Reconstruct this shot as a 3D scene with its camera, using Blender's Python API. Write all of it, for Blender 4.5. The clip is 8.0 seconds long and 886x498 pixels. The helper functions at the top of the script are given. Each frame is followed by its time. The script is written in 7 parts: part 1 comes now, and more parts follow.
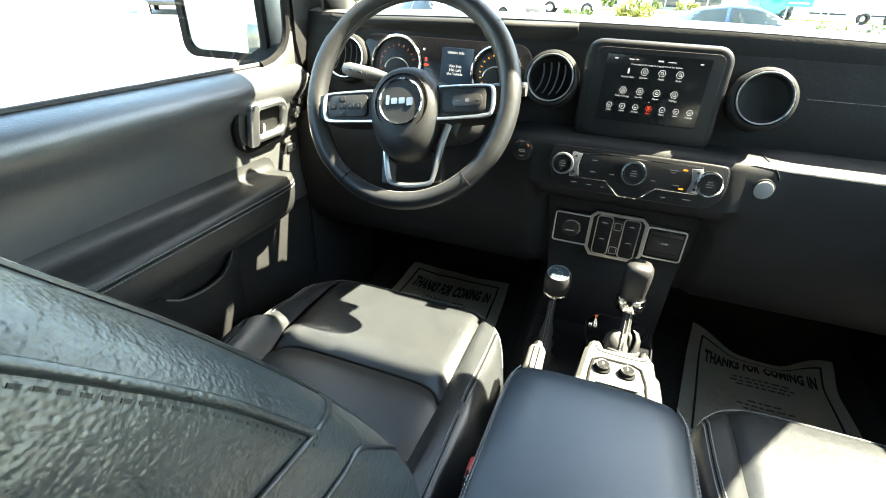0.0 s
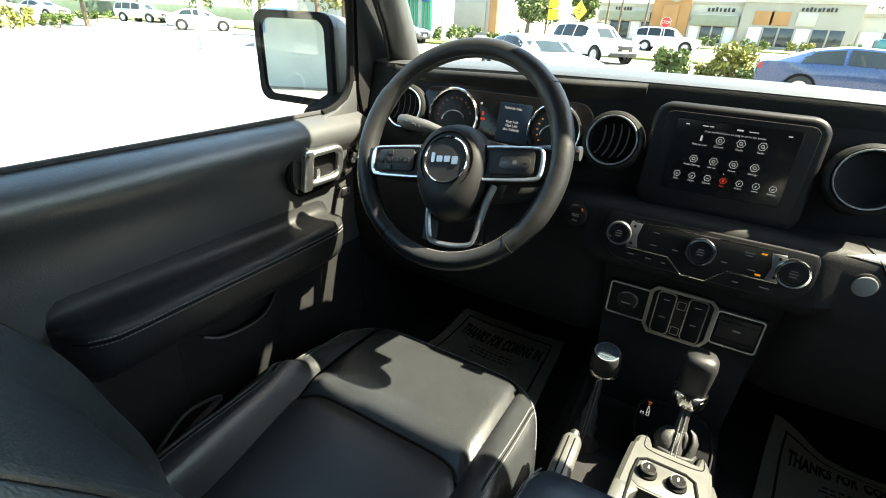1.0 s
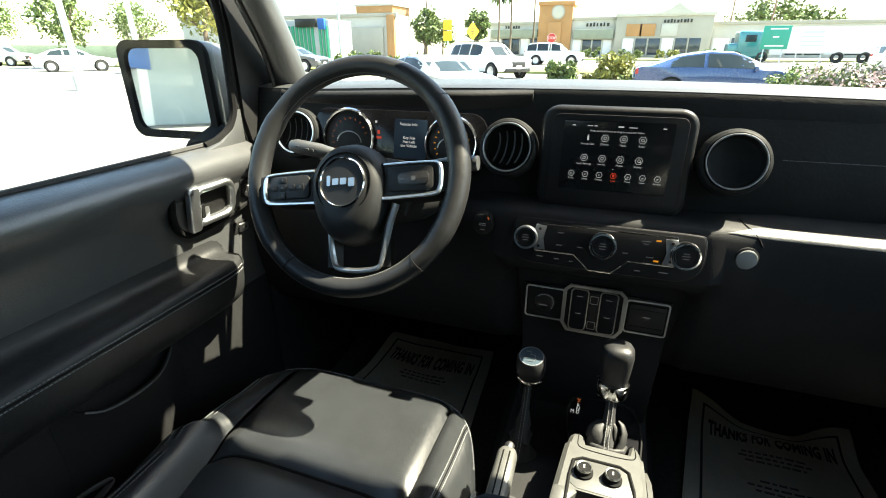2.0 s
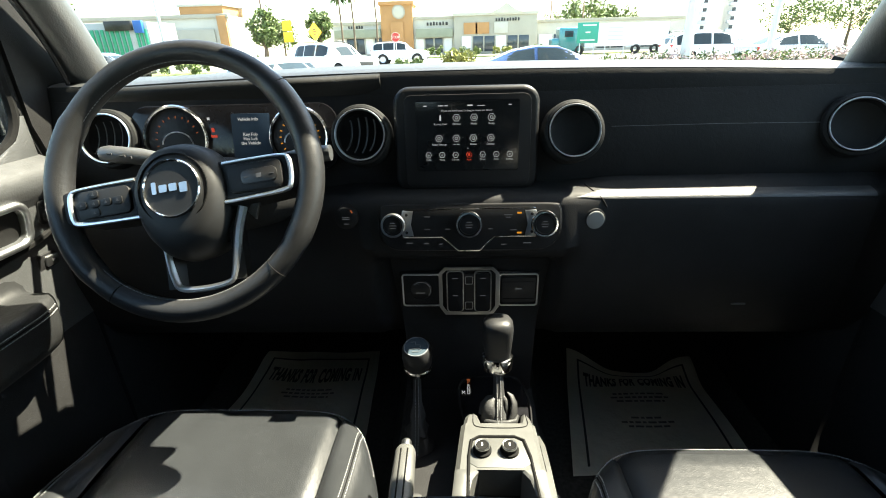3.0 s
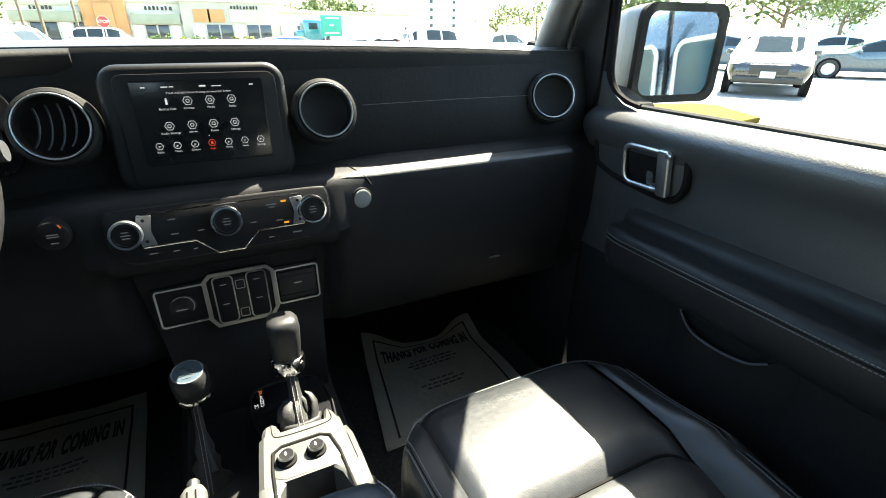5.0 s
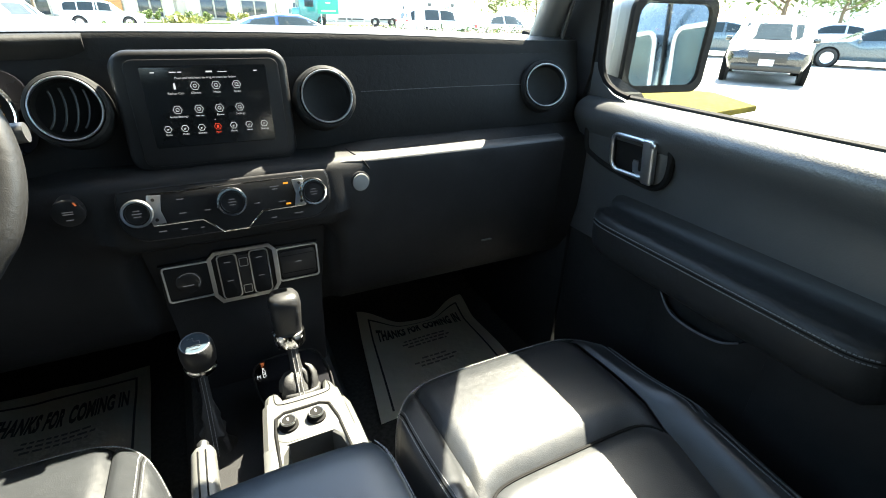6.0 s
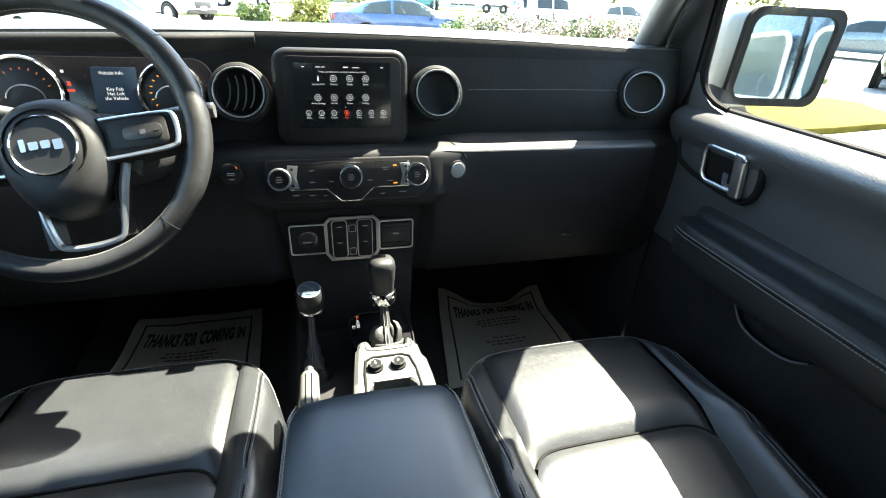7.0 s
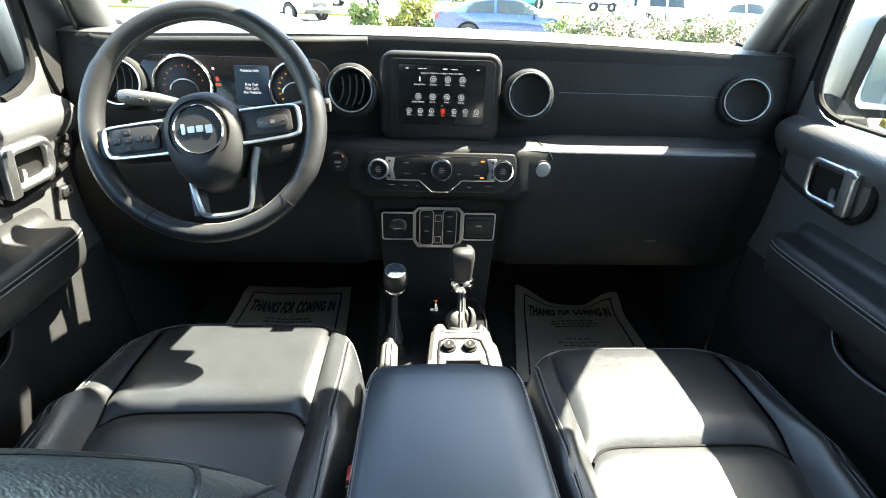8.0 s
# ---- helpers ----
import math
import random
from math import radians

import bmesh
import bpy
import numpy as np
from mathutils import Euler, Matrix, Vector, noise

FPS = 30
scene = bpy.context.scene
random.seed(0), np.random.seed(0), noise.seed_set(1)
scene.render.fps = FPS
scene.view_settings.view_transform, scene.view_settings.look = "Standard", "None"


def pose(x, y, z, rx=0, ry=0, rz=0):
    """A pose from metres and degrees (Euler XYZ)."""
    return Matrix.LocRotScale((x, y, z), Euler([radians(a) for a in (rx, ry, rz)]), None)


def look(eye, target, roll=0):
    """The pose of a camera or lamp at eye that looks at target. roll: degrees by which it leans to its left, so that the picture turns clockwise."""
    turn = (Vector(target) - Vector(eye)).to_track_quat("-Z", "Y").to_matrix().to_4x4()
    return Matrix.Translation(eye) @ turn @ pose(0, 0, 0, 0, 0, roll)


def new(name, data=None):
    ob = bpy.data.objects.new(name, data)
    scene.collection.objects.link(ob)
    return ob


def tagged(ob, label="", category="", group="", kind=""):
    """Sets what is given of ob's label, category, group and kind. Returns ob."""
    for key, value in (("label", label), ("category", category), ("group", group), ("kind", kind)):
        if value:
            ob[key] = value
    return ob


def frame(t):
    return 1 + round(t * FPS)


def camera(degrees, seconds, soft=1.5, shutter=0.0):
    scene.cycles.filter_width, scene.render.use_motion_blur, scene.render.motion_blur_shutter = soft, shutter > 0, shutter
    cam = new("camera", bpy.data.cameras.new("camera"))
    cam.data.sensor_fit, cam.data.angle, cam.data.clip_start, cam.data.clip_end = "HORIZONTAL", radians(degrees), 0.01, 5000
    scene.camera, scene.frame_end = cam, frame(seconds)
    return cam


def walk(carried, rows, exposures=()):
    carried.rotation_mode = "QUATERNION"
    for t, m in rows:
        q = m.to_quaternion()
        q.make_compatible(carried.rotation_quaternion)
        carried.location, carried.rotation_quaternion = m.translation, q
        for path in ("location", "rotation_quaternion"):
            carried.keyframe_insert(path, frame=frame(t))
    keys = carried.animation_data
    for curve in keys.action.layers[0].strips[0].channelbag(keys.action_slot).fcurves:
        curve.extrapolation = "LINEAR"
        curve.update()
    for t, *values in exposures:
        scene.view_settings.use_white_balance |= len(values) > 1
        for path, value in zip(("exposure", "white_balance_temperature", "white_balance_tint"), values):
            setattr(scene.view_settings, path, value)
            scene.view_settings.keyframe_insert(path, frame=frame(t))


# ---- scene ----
cam = camera(87.1, 8.0, soft=1.0)
PATH = [
    (0, (-0.052, -0.829, 1.443), (-0.621, 0.819, 0.464), 2.6),
    (0.5, (-0.037, -0.784, 1.463), (-0.847, 0.792, 0.534), 2.6),
    (1, (-0.027, -0.749, 1.475), (-0.904, 0.817, 0.593), 2.9),
    (1.2, (-0.025, -0.738, 1.478), (-0.885, 0.846, 0.611), 2.9),
    (2.3, (-0.012, -0.705, 1.455), (-0.477, 1.073, 0.667), -1.3),
    (2.5, (-0.012, -0.697, 1.449), (-0.376, 1.104, 0.658), -1.7),
    (3, (-0.01, -0.687, 1.438), (-0.095, 1.142, 0.634), -1.6),
    (3.5, (-0.004, -0.682, 1.431), (0.192, 1.139, 0.626), -1.3),
    (4, (0.0, -0.68, 1.425), (0.447, 1.089, 0.605), -1.3),
    (4.5, (0.003, -0.678, 1.42), (0.657, 1.019, 0.586), -0.7),
    (5, (0.005, -0.677, 1.416), (0.803, 0.955, 0.578), 0.3),
    (5.2, (0.006, -0.678, 1.415), (0.841, 0.931, 0.569), 0.5),
    (6.3, (-0.02, -0.738, 1.443), (0.74, 0.868, 0.525), 2.3),
    (6.5, (-0.027, -0.759, 1.452), (0.656, 0.875, 0.522), 2.7),
    (7, (-0.043, -0.795, 1.465), (0.422, 0.9, 0.511), 3.0),
    (7.5, (-0.051, -0.829, 1.474), (0.201, 0.907, 0.514), 2.7),
    (8, (-0.047, -0.849, 1.479), (0.069, 0.895, 0.506), 2.4),
]
EXPOSURES = [(0.0, 4.75, 7800, -1), (0.5, 4.0, 7750, 0), (1.0, 3.3, 7700, 0), (2.5, 3.2, 7500, 1), (3.5, 3.48, 7400, 2), (4.5, 3.74, 7300, 2.5), (5.2, 3.88, 7300, 2.5), (6.5, 4.2, 7250, 3), (7.5, 4.45, 7200, 3), (8.0, 4.6, 7200, 3)]
walk(cam, [(t, look(eye, target, roll)) for t, eye, target, roll in PATH], EXPOSURES)

# ---- light ----
SUN_WAY = Vector((0.63, 0.30, 1.0)).normalized()
world = bpy.data.worlds.new("world")
scene.world = world
world.use_nodes = True
wn = world.node_tree.nodes
sky = wn.new("ShaderNodeTexSky")
sky.sky_type = "NISHITA"
sky.sun_disc = False
sky.sun_elevation = math.asin(SUN_WAY.z)
sky.sun_rotation = math.atan2(SUN_WAY.x, SUN_WAY.y)
wn["Background"].inputs["Strength"].default_value = 0.105
world.node_tree.links.new(sky.outputs[0], wn["Background"].inputs["Color"])
sun = new("sun", bpy.data.lights.new("sun", "SUN"))
sun.data.energy, sun.data.angle, sun.data.color = 4.9, radians(0.55), (1.0, 0.95, 0.87)
sun.matrix_world = look(SUN_WAY * 40, (0, 0, 0))


# ---- materials ----
def mat(name, color, rough=0.5, metal=0.0, vary=0.25, vary_scale=30.0, bump=0.0, bump_scale=300.0, kind="noise", spec=0.5,
        wear=0.0, coat=0.0, island=False, per_object=0.0, crease=0.22):
    m = bpy.data.materials.new(name)
    m.use_nodes = True
    t = m.node_tree
    n, l = t.nodes, t.links
    b = n["Principled BSDF"]
    b.inputs["Metallic"].default_value = metal
    b.inputs["Specular IOR Level"].default_value = spec
    b.inputs["Coat Weight"].default_value = coat
    b.inputs["Coat Roughness"].default_value = 0.06
    co = n.new("ShaderNodeTexCoord")
    big = n.new("ShaderNodeTexNoise")
    big.inputs["Scale"].default_value = vary_scale
    big.inputs["Detail"].default_value = 6
    l.new(co.outputs["Object"], big.inputs["Vector"])
    ramp = n.new("ShaderNodeValToRGB")
    ramp.color_ramp.elements[0].position, ramp.color_ramp.elements[1].position = 0.3, 0.7
    lo = [c * (1 - vary) for c in color]
    hi = [min(1, c * (1 + vary)) for c in color]
    ramp.color_ramp.elements[0].color = (*lo, 1)
    ramp.color_ramp.elements[1].color = (*hi, 1)
    l.new(big.outputs["Fac"], ramp.inputs["Fac"])
    out = ramp.outputs["Color"]
    if per_object or island:
        src = n.new("ShaderNodeNewGeometry" if island else "ShaderNodeObjectInfo")
        hsv = n.new("ShaderNodeHueSaturation")
        mr = n.new("ShaderNodeMapRange")
        mr.inputs["To Min"].default_value, mr.inputs["To Max"].default_value = 1 - (per_object or 0.45), 1 + (per_object or 0.45)
        l.new(src.outputs["Random Per Island" if island else "Random"], mr.inputs["Value"])
        l.new(mr.outputs[0], hsv.inputs["Value"])
        l.new(out, hsv.inputs["Color"])
        out = hsv.outputs["Color"]
    l.new(out, b.inputs["Base Color"])
    # roughness wanders with a second, finer noise
    fine = n.new("ShaderNodeTexNoise")
    fine.inputs["Scale"].default_value = vary_scale * 7
    fine.inputs["Detail"].default_value = 3
    l.new(co.outputs["Object"], fine.inputs["Vector"])
    rr_ = n.new("ShaderNodeMapRange")
    rr_.inputs["To Min"].default_value, rr_.inputs["To Max"].default_value = max(0.02, rough * 0.8 - wear), min(1, rough * 1.2 + wear)
    l.new(fine.outputs["Fac"], rr_.inputs["Value"])
    l.new(rr_.outputs[0], b.inputs["Roughness"])
    if bump:
        if kind == "noise":
            tx = n.new("ShaderNodeTexNoise")
            tx.inputs["Detail"].default_value = 4
            hgt = tx.outputs["Fac"]
        else:
            tx = n.new("ShaderNodeTexVoronoi")
            tx.feature = "SMOOTH_F1" if kind == "leather" else "F1"
            hgt = tx.outputs["Distance"]
        tx.inputs["Scale"].default_value = bump_scale
        l.new(co.outputs["Object"], tx.inputs["Vector"])
        bp = n.new("ShaderNodeBump")
        bp.inputs["Strength"].default_value = bump
        bp.inputs["Distance"].default_value = 0.6 / bump_scale
        l.new(hgt, bp.inputs["Height"])
        last = bp
        if kind == "leather":
            cr = n.new("ShaderNodeTexNoise")
            cr.inputs["Scale"].default_value = 95
            cr.inputs["Detail"].default_value = 5
            cr.inputs["Distortion"].default_value = 0.8
            l.new(co.outputs["Object"], cr.inputs["Vector"])
            b2 = n.new("ShaderNodeBump")
            b2.inputs["Strength"].default_value = crease
            b2.inputs["Distance"].default_value = 0.0022
            l.new(cr.outputs["Fac"], b2.inputs["Height"])
            l.new(bp.outputs[0], b2.inputs["Normal"])
            last = b2
        l.new(last.outputs[0], b.inputs["Normal"])
    return m


def glow(name, color, strength):
    m = bpy.data.materials.new(name)
    m.use_nodes = True
    b = m.node_tree.nodes["Principled BSDF"]
    b.inputs["Base Color"].default_value = (*[c * 0.05 for c in color], 1)
    b.inputs["Emission Color"].default_value = (*color, 1)
    b.inputs["Emission Strength"].default_value = strength
    b.inputs["Roughness"].default_value = 0.4
    b.inputs["Specular IOR Level"].default_value = 0.12
    return m


def clear_glass(name, tint=(0.95, 0.98, 0.97), gloss=1.0):
    m = bpy.data.materials.new(name)
    m.use_nodes = True
    t = m.node_tree
    t.nodes.remove(t.nodes["Principled BSDF"])
    tr, gl, mx = t.nodes.new("ShaderNodeBsdfTransparent"), t.nodes.new("ShaderNodeBsdfGlossy"), t.nodes.new("ShaderNodeMixShader")
    fr, mu = t.nodes.new("ShaderNodeFresnel"), t.nodes.new("ShaderNodeMath")
    mu.operation = "MULTIPLY"
    mu.inputs[1].default_value = gloss
    fr.inputs["IOR"].default_value = 1.45
    tr.inputs["Color"].default_value = (*tint, 1)
    gl.inputs["Roughness"].default_value = 0.01
    t.links.new(fr.outputs[0], mu.inputs[0])
    t.links.new(mu.outputs[0], mx.inputs[0])
    t.links.new(tr.outputs[0], mx.inputs[1])
    t.links.new(gl.outputs[0], mx.inputs[2])
    t.links.new(mx.outputs[0], t.nodes["Material Output"].inputs["Surface"])
    return m


LEATHER = mat("black_leather", (0.0145, 0.0158, 0.0172), 0.34, vary=0.10, vary_scale=18, bump=0.22, bump_scale=800, kind="leather", wear=0.03, spec=0.48, crease=0.07)
ARM_LEATHER = mat("armrest_leather", (0.0150, 0.0155, 0.0160), 0.46, vary=0.10, vary_scale=18, bump=0.22, bump_scale=800, kind="leather", spec=0.26)
LEATHER_COARSE = mat("black_grained_leather", (0.0215, 0.0265, 0.0285), 0.36, vary=0.18, vary_scale=22, bump=0.27, bump_scale=500, kind="leather", wear=0.05, crease=0.34)
LID = mat("smooth_lid_leather", (0.0135, 0.0205, 0.0285), 0.40, vary=0.1, vary_scale=14, bump=0.12, bump_scale=900, spec=0.6)
BOOT = mat("creased_boot_leather", (0.016, 0.0162, 0.0165), 0.62, vary=0.2, vary_scale=60, bump=0.35, bump_scale=500, kind="leather", spec=0.35)
WHEEL_LEATHER = mat("wheel_leather", (0.0145, 0.0147, 0.0152), 0.42, vary=0.14, vary_scale=40, bump=0.2, bump_scale=900, kind="leather", spec=0.32)
SOFT = mat("soft_dash", (0.0105, 0.0110, 0.0112), 0.62, vary=0.12, vary_scale=20, bump=0.14, bump_scale=600, kind="leather", spec=0.14)
PLASTIC = mat("grained_plastic", (0.0115, 0.0115, 0.0118), 0.6, vary=0.15, vary_scale=25, bump=0.3, bump_scale=800, kind="voronoi", spec=0.15)
DOOR_PLASTIC = mat("door_plastic", (0.0330, 0.0345, 0.0355), 0.43, vary=0.12, vary_scale=14, bump=0.20, bump_scale=420, kind="leather", spec=0.95, crease=0.04)
DARK = mat("smooth_black_plastic", (0.009, 0.009, 0.0095), 0.4, vary=0.15, vary_scale=30)
PIANO = mat("gloss_black", (0.006, 0.006, 0.007), 0.14, vary=0.1, vary_scale=30, spec=0.22)
CONTROL = mat("control_panel_plastic", (0.011, 0.011, 0.0115), 0.45, vary=0.12, vary_scale=30, spec=0.18)
DEEP = mat("matt_black", (0.006, 0.006, 0.006), 0.9, vary=0.2, spec=0.1)
CHROME = mat("chrome", (0.78, 0.79, 0.80), 0.12, 1.0, vary=0.04, vary_scale=60)
SATIN = mat("satin_silver", (0.46, 0.47, 0.48), 0.32, 1.0, vary=0.06, vary_scale=60)
RING = mat("grey_printed_ring", (0.085, 0.095, 0.105), 0.55, 0.2, vary=0.05, vary_scale=60)
BRUSHED = mat("brushed_handle_metal", (0.66, 0.68, 0.70), 0.34, 1.0, vary=0.06, vary_scale=80)
TITANIUM = mat("titanium_trim", (0.070, 0.071, 0.068), 0.42, 0.25, vary=0.08, vary_scale=50, bump=0.08, bump_scale=900)
THREAD = mat("grey_thread", (0.13, 0.133, 0.136), 0.8, vary=0.2, vary_scale=300)
CARPET = mat("black_carpet", (0.036, 0.036, 0.035), 0.95, vary=0.35, vary_scale=120, bump=0.9, bump_scale=900, spec=0.1)
CAP = mat("blue_grey_cap", (0.022, 0.036, 0.048), 0.7, 0.0, vary=0.08, vary_scale=80, spec=0.15)
RUBBER = mat("black_rubber", (0.015, 0.015, 0.015), 0.75, vary=0.2, vary_scale=60, bump=0.2, bump_scale=500)
PAPER = mat("kraft_paper", (0.80, 0.75, 0.67), 0.8, vary=0.08, vary_scale=12, bump=0.25, bump_scale=60, spec=0.2)
WHITE_PRINT = mat("white_print", (0.55, 0.55, 0.54), 0.6, vary=0.05)
INK = mat("black_ink", (0.03, 0.03, 0.032), 0.7, vary=0.1)
INK_SOFT = mat("faded_ink", (0.16, 0.15, 0.145), 0.8, vary=0.1)
HEADLINER = mat("black_headliner", (0.06, 0.06, 0.06), 0.95, vary=0.1, vary_scale=40, bump=0.5, bump_scale=800, spec=0.1)
RED_PLASTIC = mat("red_plastic", (0.5, 0.03, 0.02), 0.4, vary=0.1)
BADGE = mat("grey_rubber_inlay", (0.14, 0.145, 0.14), 0.7, vary=0.08, bump=0.2, bump_scale=700)
BODY = mat("silver_white_paint", (0.62, 0.65, 0.66), 0.3, 0.15, vary=0.03, vary_scale=6, coat=0.6)
MIRROR = mat("mirror_silver", (0.88, 0.90, 0.90), 0.02, 1.0, vary=0.01)
SCREEN = mat("screen_glass", (0.008, 0.0085, 0.009), 0.18, vary=0.1, vary_scale=10, spec=0.3)
UI_WHITE = glow("ui_white", (0.85, 0.9, 1.0), 0.06)
# printed control marks get a faint glow of their own, though no lamps
PRINT_GLOW = glow("glowing_print", (0.75, 0.8, 0.9), 0.007)
UI_TEXT = glow("ui_text", (0.85, 0.9, 1.0), 0.045)
UI_RED = glow("ui_red", (1.0, 0.10, 0.06), 0.05)
UI_AMBER = glow("ui_amber", (1.0, 0.40, 0.05), 0.07)
UI_BLUE = glow("ui_blue", (0.20, 0.36, 0.6), 0.0018)
UI_ORANGE = glow("ui_orange_dim", (0.9, 0.25, 0.10), 0.03)
GLASS = clear_glass("window_glass", gloss=0.6)
GLASS_SIDE = clear_glass("side_window_glass", gloss=0.12)
GLASS_DARK = clear_glass("tinted_rear_glass", (0.14, 0.15, 0.15), 0.6)
TOPPAD = mat("dash_top_grain", (0.024, 0.0255, 0.0262), 0.5, vary=0.12, vary_scale=20, bump=0.3, bump_scale=500, kind="leather", spec=0.45)
HOUSING = mat("screen_surround_plastic", (0.009, 0.009, 0.0093), 0.42, vary=0.12, vary_scale=30, spec=0.22)
HUB = mat("smooth_wheel_cover", (0.010, 0.0102, 0.0106), 0.52, vary=0.1, vary_scale=30, bump=0.08, bump_scale=900, spec=0.28)
DOOR_EDGE = mat("smooth_door_moulding", (0.020, 0.0205, 0.021), 0.6, vary=0.1, vary_scale=30, spec=0.25)
SLAT = mat("vent_slat_plastic", (0.016, 0.016, 0.0165), 0.5, vary=0.1, vary_scale=40)


# ---- mesh helpers ----
def thing(name, loc, label, category, group="", kind=""):
    ob = new(name)
    ob.location = loc
    ob.empty_display_size = 0.05
    return tagged(ob, label, category, group, kind)


def base_of(parent):
    v = Vector((0, 0, 0))
    while parent is not None:
        v += Vector(parent.location)
        parent = parent.parent
    return v


def finish(bm, sharp=38):
    bm.normal_update()
    lim = radians(sharp)
    for e in bm.edges:
        if len(e.link_faces) == 2 and e.calc_face_angle(0) > lim:
            e.smooth = False
    for f in bm.faces:
        f.smooth = True


def part(name, bm, material, parent=None, label="", sharp=38):
    """One mesh object; bm is in world metres."""
    if parent is not None:
        bmesh.ops.translate(bm, verts=bm.verts, vec=-base_of(parent))
    finish(bm, sharp)
    me = bpy.data.meshes.new(name)
    bm.to_mesh(me)
    bm.free()
    me.materials.append(material)
    ob = new(name, me)
    if parent is not None:
        ob.parent = parent
    if label:
        ob["label"] = label
    if name.endswith(("_marks", "_mark", "_icons", "stitching", "_text", "_lines", "port_edge")):
        ob["kind"] = "stuff"
    return ob


def solid(name, bm, material, label, category="", kind="structure", group=""):
    return tagged(part(name, bm, material), label, category or name.replace("_", " "), group, kind)


def join(*bms):
    """Append bmeshes into the first."""
    first = bms[0]
    for b in bms[1:]:
        me = bpy.data.meshes.new("tmp")
        b.to_mesh(me)
        b.free()
        first.from_mesh(me)
        bpy.data.meshes.remove(me)
    return first


def moved(bm, m):
    bmesh.ops.transform(bm, matrix=m, verts=bm.verts)
    return bm


def rbox(c, s, bev=0.004, rot=None, seg=2):
    bm = bmesh.new()
    bmesh.ops.create_cube(bm, size=1.0)
    bmesh.ops.scale(bm, vec=s, verts=bm.verts)
    if bev > 0:
        bmesh.ops.bevel(bm, geom=list(bm.edges), offset=min(bev, min(s) * 0.49), segments=seg, affect="EDGES", profile=0.5)
    m = Matrix.Translation(c)
    if rot is not None:
        m = m @ Euler([radians(a) for a in rot]).to_matrix().to_4x4()
    return moved(bm, m)


def prism(pts, depth, m=None, bev=0.0, seg=2):
    """Polygon in (u, v), from w = 0 to w = depth."""
    bm = bmesh.new()
    lo = [bm.verts.new((u, v, 0)) for u, v in pts]
    hi = [bm.verts.new((u, v, depth)) for u, v in pts]
    n = len(pts)
    bm.faces.new(lo[::-1])
    top = bm.faces.new(hi)
    for i in range(n):
        bm.faces.new((lo[i], lo[(i + 1) % n], hi[(i + 1) % n], hi[i]))
    bmesh.ops.recalc_face_normals(bm, faces=bm.faces)
    if bev:
        bmesh.ops.bevel(bm, geom=list(top.edges), offset=bev, segments=seg, affect="EDGES", profile=0.5)
    return moved(bm, m) if m is not None else bm


def ring_plate(outer, inner, depth, m=None):
    """A flat frame between two outlines of equal count."""
    bm = bmesh.new()
    n = len(outer)
    rows = [[bm.verts.new((p[0], p[1], w)) for p in loop] for loop, w in ((outer, 0), (outer, depth), (inner, depth), (inner, 0))]
    for a in range(4):
        r0, r1 = rows[a], rows[(a + 1) % 4]
        for i in range(n):
            bm.faces.new((r0[i], r0[(i + 1) % n], r1[(i + 1) % n], r1[i]))
    bmesh.ops.recalc_face_normals(bm, faces=bm.faces)
    return moved(bm, m) if m is not None else bm


def rr(w, h, r, n=5, cx=0.0, cy=0.0):
    """Rounded rectangle outline."""
    out = []
    for k, (sx, sy) in enumerate(((1, 1), (-1, 1), (-1, -1), (1, -1))):
        for i in range(n + 1):
            a = radians(90 * k + 90 * i / n)
            out.append((cx + sx * (w / 2 - r) + r * math.cos(a), cy + sy * (h / 2 - r) + r * math.sin(a)))
    return out


def lathe(profile, n=32, m=None):
    """Profile of (radius, height) turned about w."""
    bm = bmesh.new()
    rows = []
    for r, h in profile:
        if r < 1e-5:
            rows.append([bm.verts.new((0, 0, h))])
        else:
            rows.append([bm.verts.new((r * math.cos(2 * math.pi * i / n), r * math.sin(2 * math.pi * i / n), h)) for i in range(n)])
    for a, b in zip(rows, rows[1:]):
        for i in range(n):
            j = (i + 1) % n
            if len(a) == 1 and len(b) > 1:
                bm.faces.new((a[0], b[i], b[j]))
            elif len(b) == 1 and len(a) > 1:
                bm.faces.new((a[i], a[j], b[0]))
            elif len(a) > 1:
                bm.faces.new((a[i], a[j], b[j], b[i]))
    bmesh.ops.recalc_face_normals(bm, faces=bm.faces)
    return moved(bm, m) if m is not None else bm


def tube(pts, r, n=8, closed=False, flat=1.0):
    """A round bar along a line; r may be a list."""
    bm = bmesh.new()
    p = [Vector(q) for q in pts]
    k = len(p)
    rad = r if isinstance(r, (list, tuple)) else [r] * k
    rows, ref = [], None
    for i in range(k):
        a = p[(i - 1) % k] if closed or i else p[0]
        b = p[(i + 1) % k] if closed or i < k - 1 else p[-1]
        d = (b - a).normalized()
        if ref is None:
            ref = d.orthogonal().normalized()
        ref = (ref - d * ref.dot(d)).normalized()
        s = d.cross(ref)
        rows.append([bm.verts.new(p[i] + (ref * math.cos(2 * math.pi * j / n) + s * math.sin(2 * math.pi * j / n) * flat) * rad[i]) for j in range(n)])
    pairs = list(zip(rows, rows[1:])) + ([(rows[-1], rows[0])] if closed else [])
    for a, b in pairs:
        for j in range(n):
            bm.faces.new((a[j], a[(j + 1) % n], b[(j + 1) % n], b[j]))
    if not closed:
        bm.faces.new(rows[0][::-1])
        bm.faces.new(rows[-1])
    bmesh.ops.recalc_face_normals(bm, faces=bm.faces)
    return bm


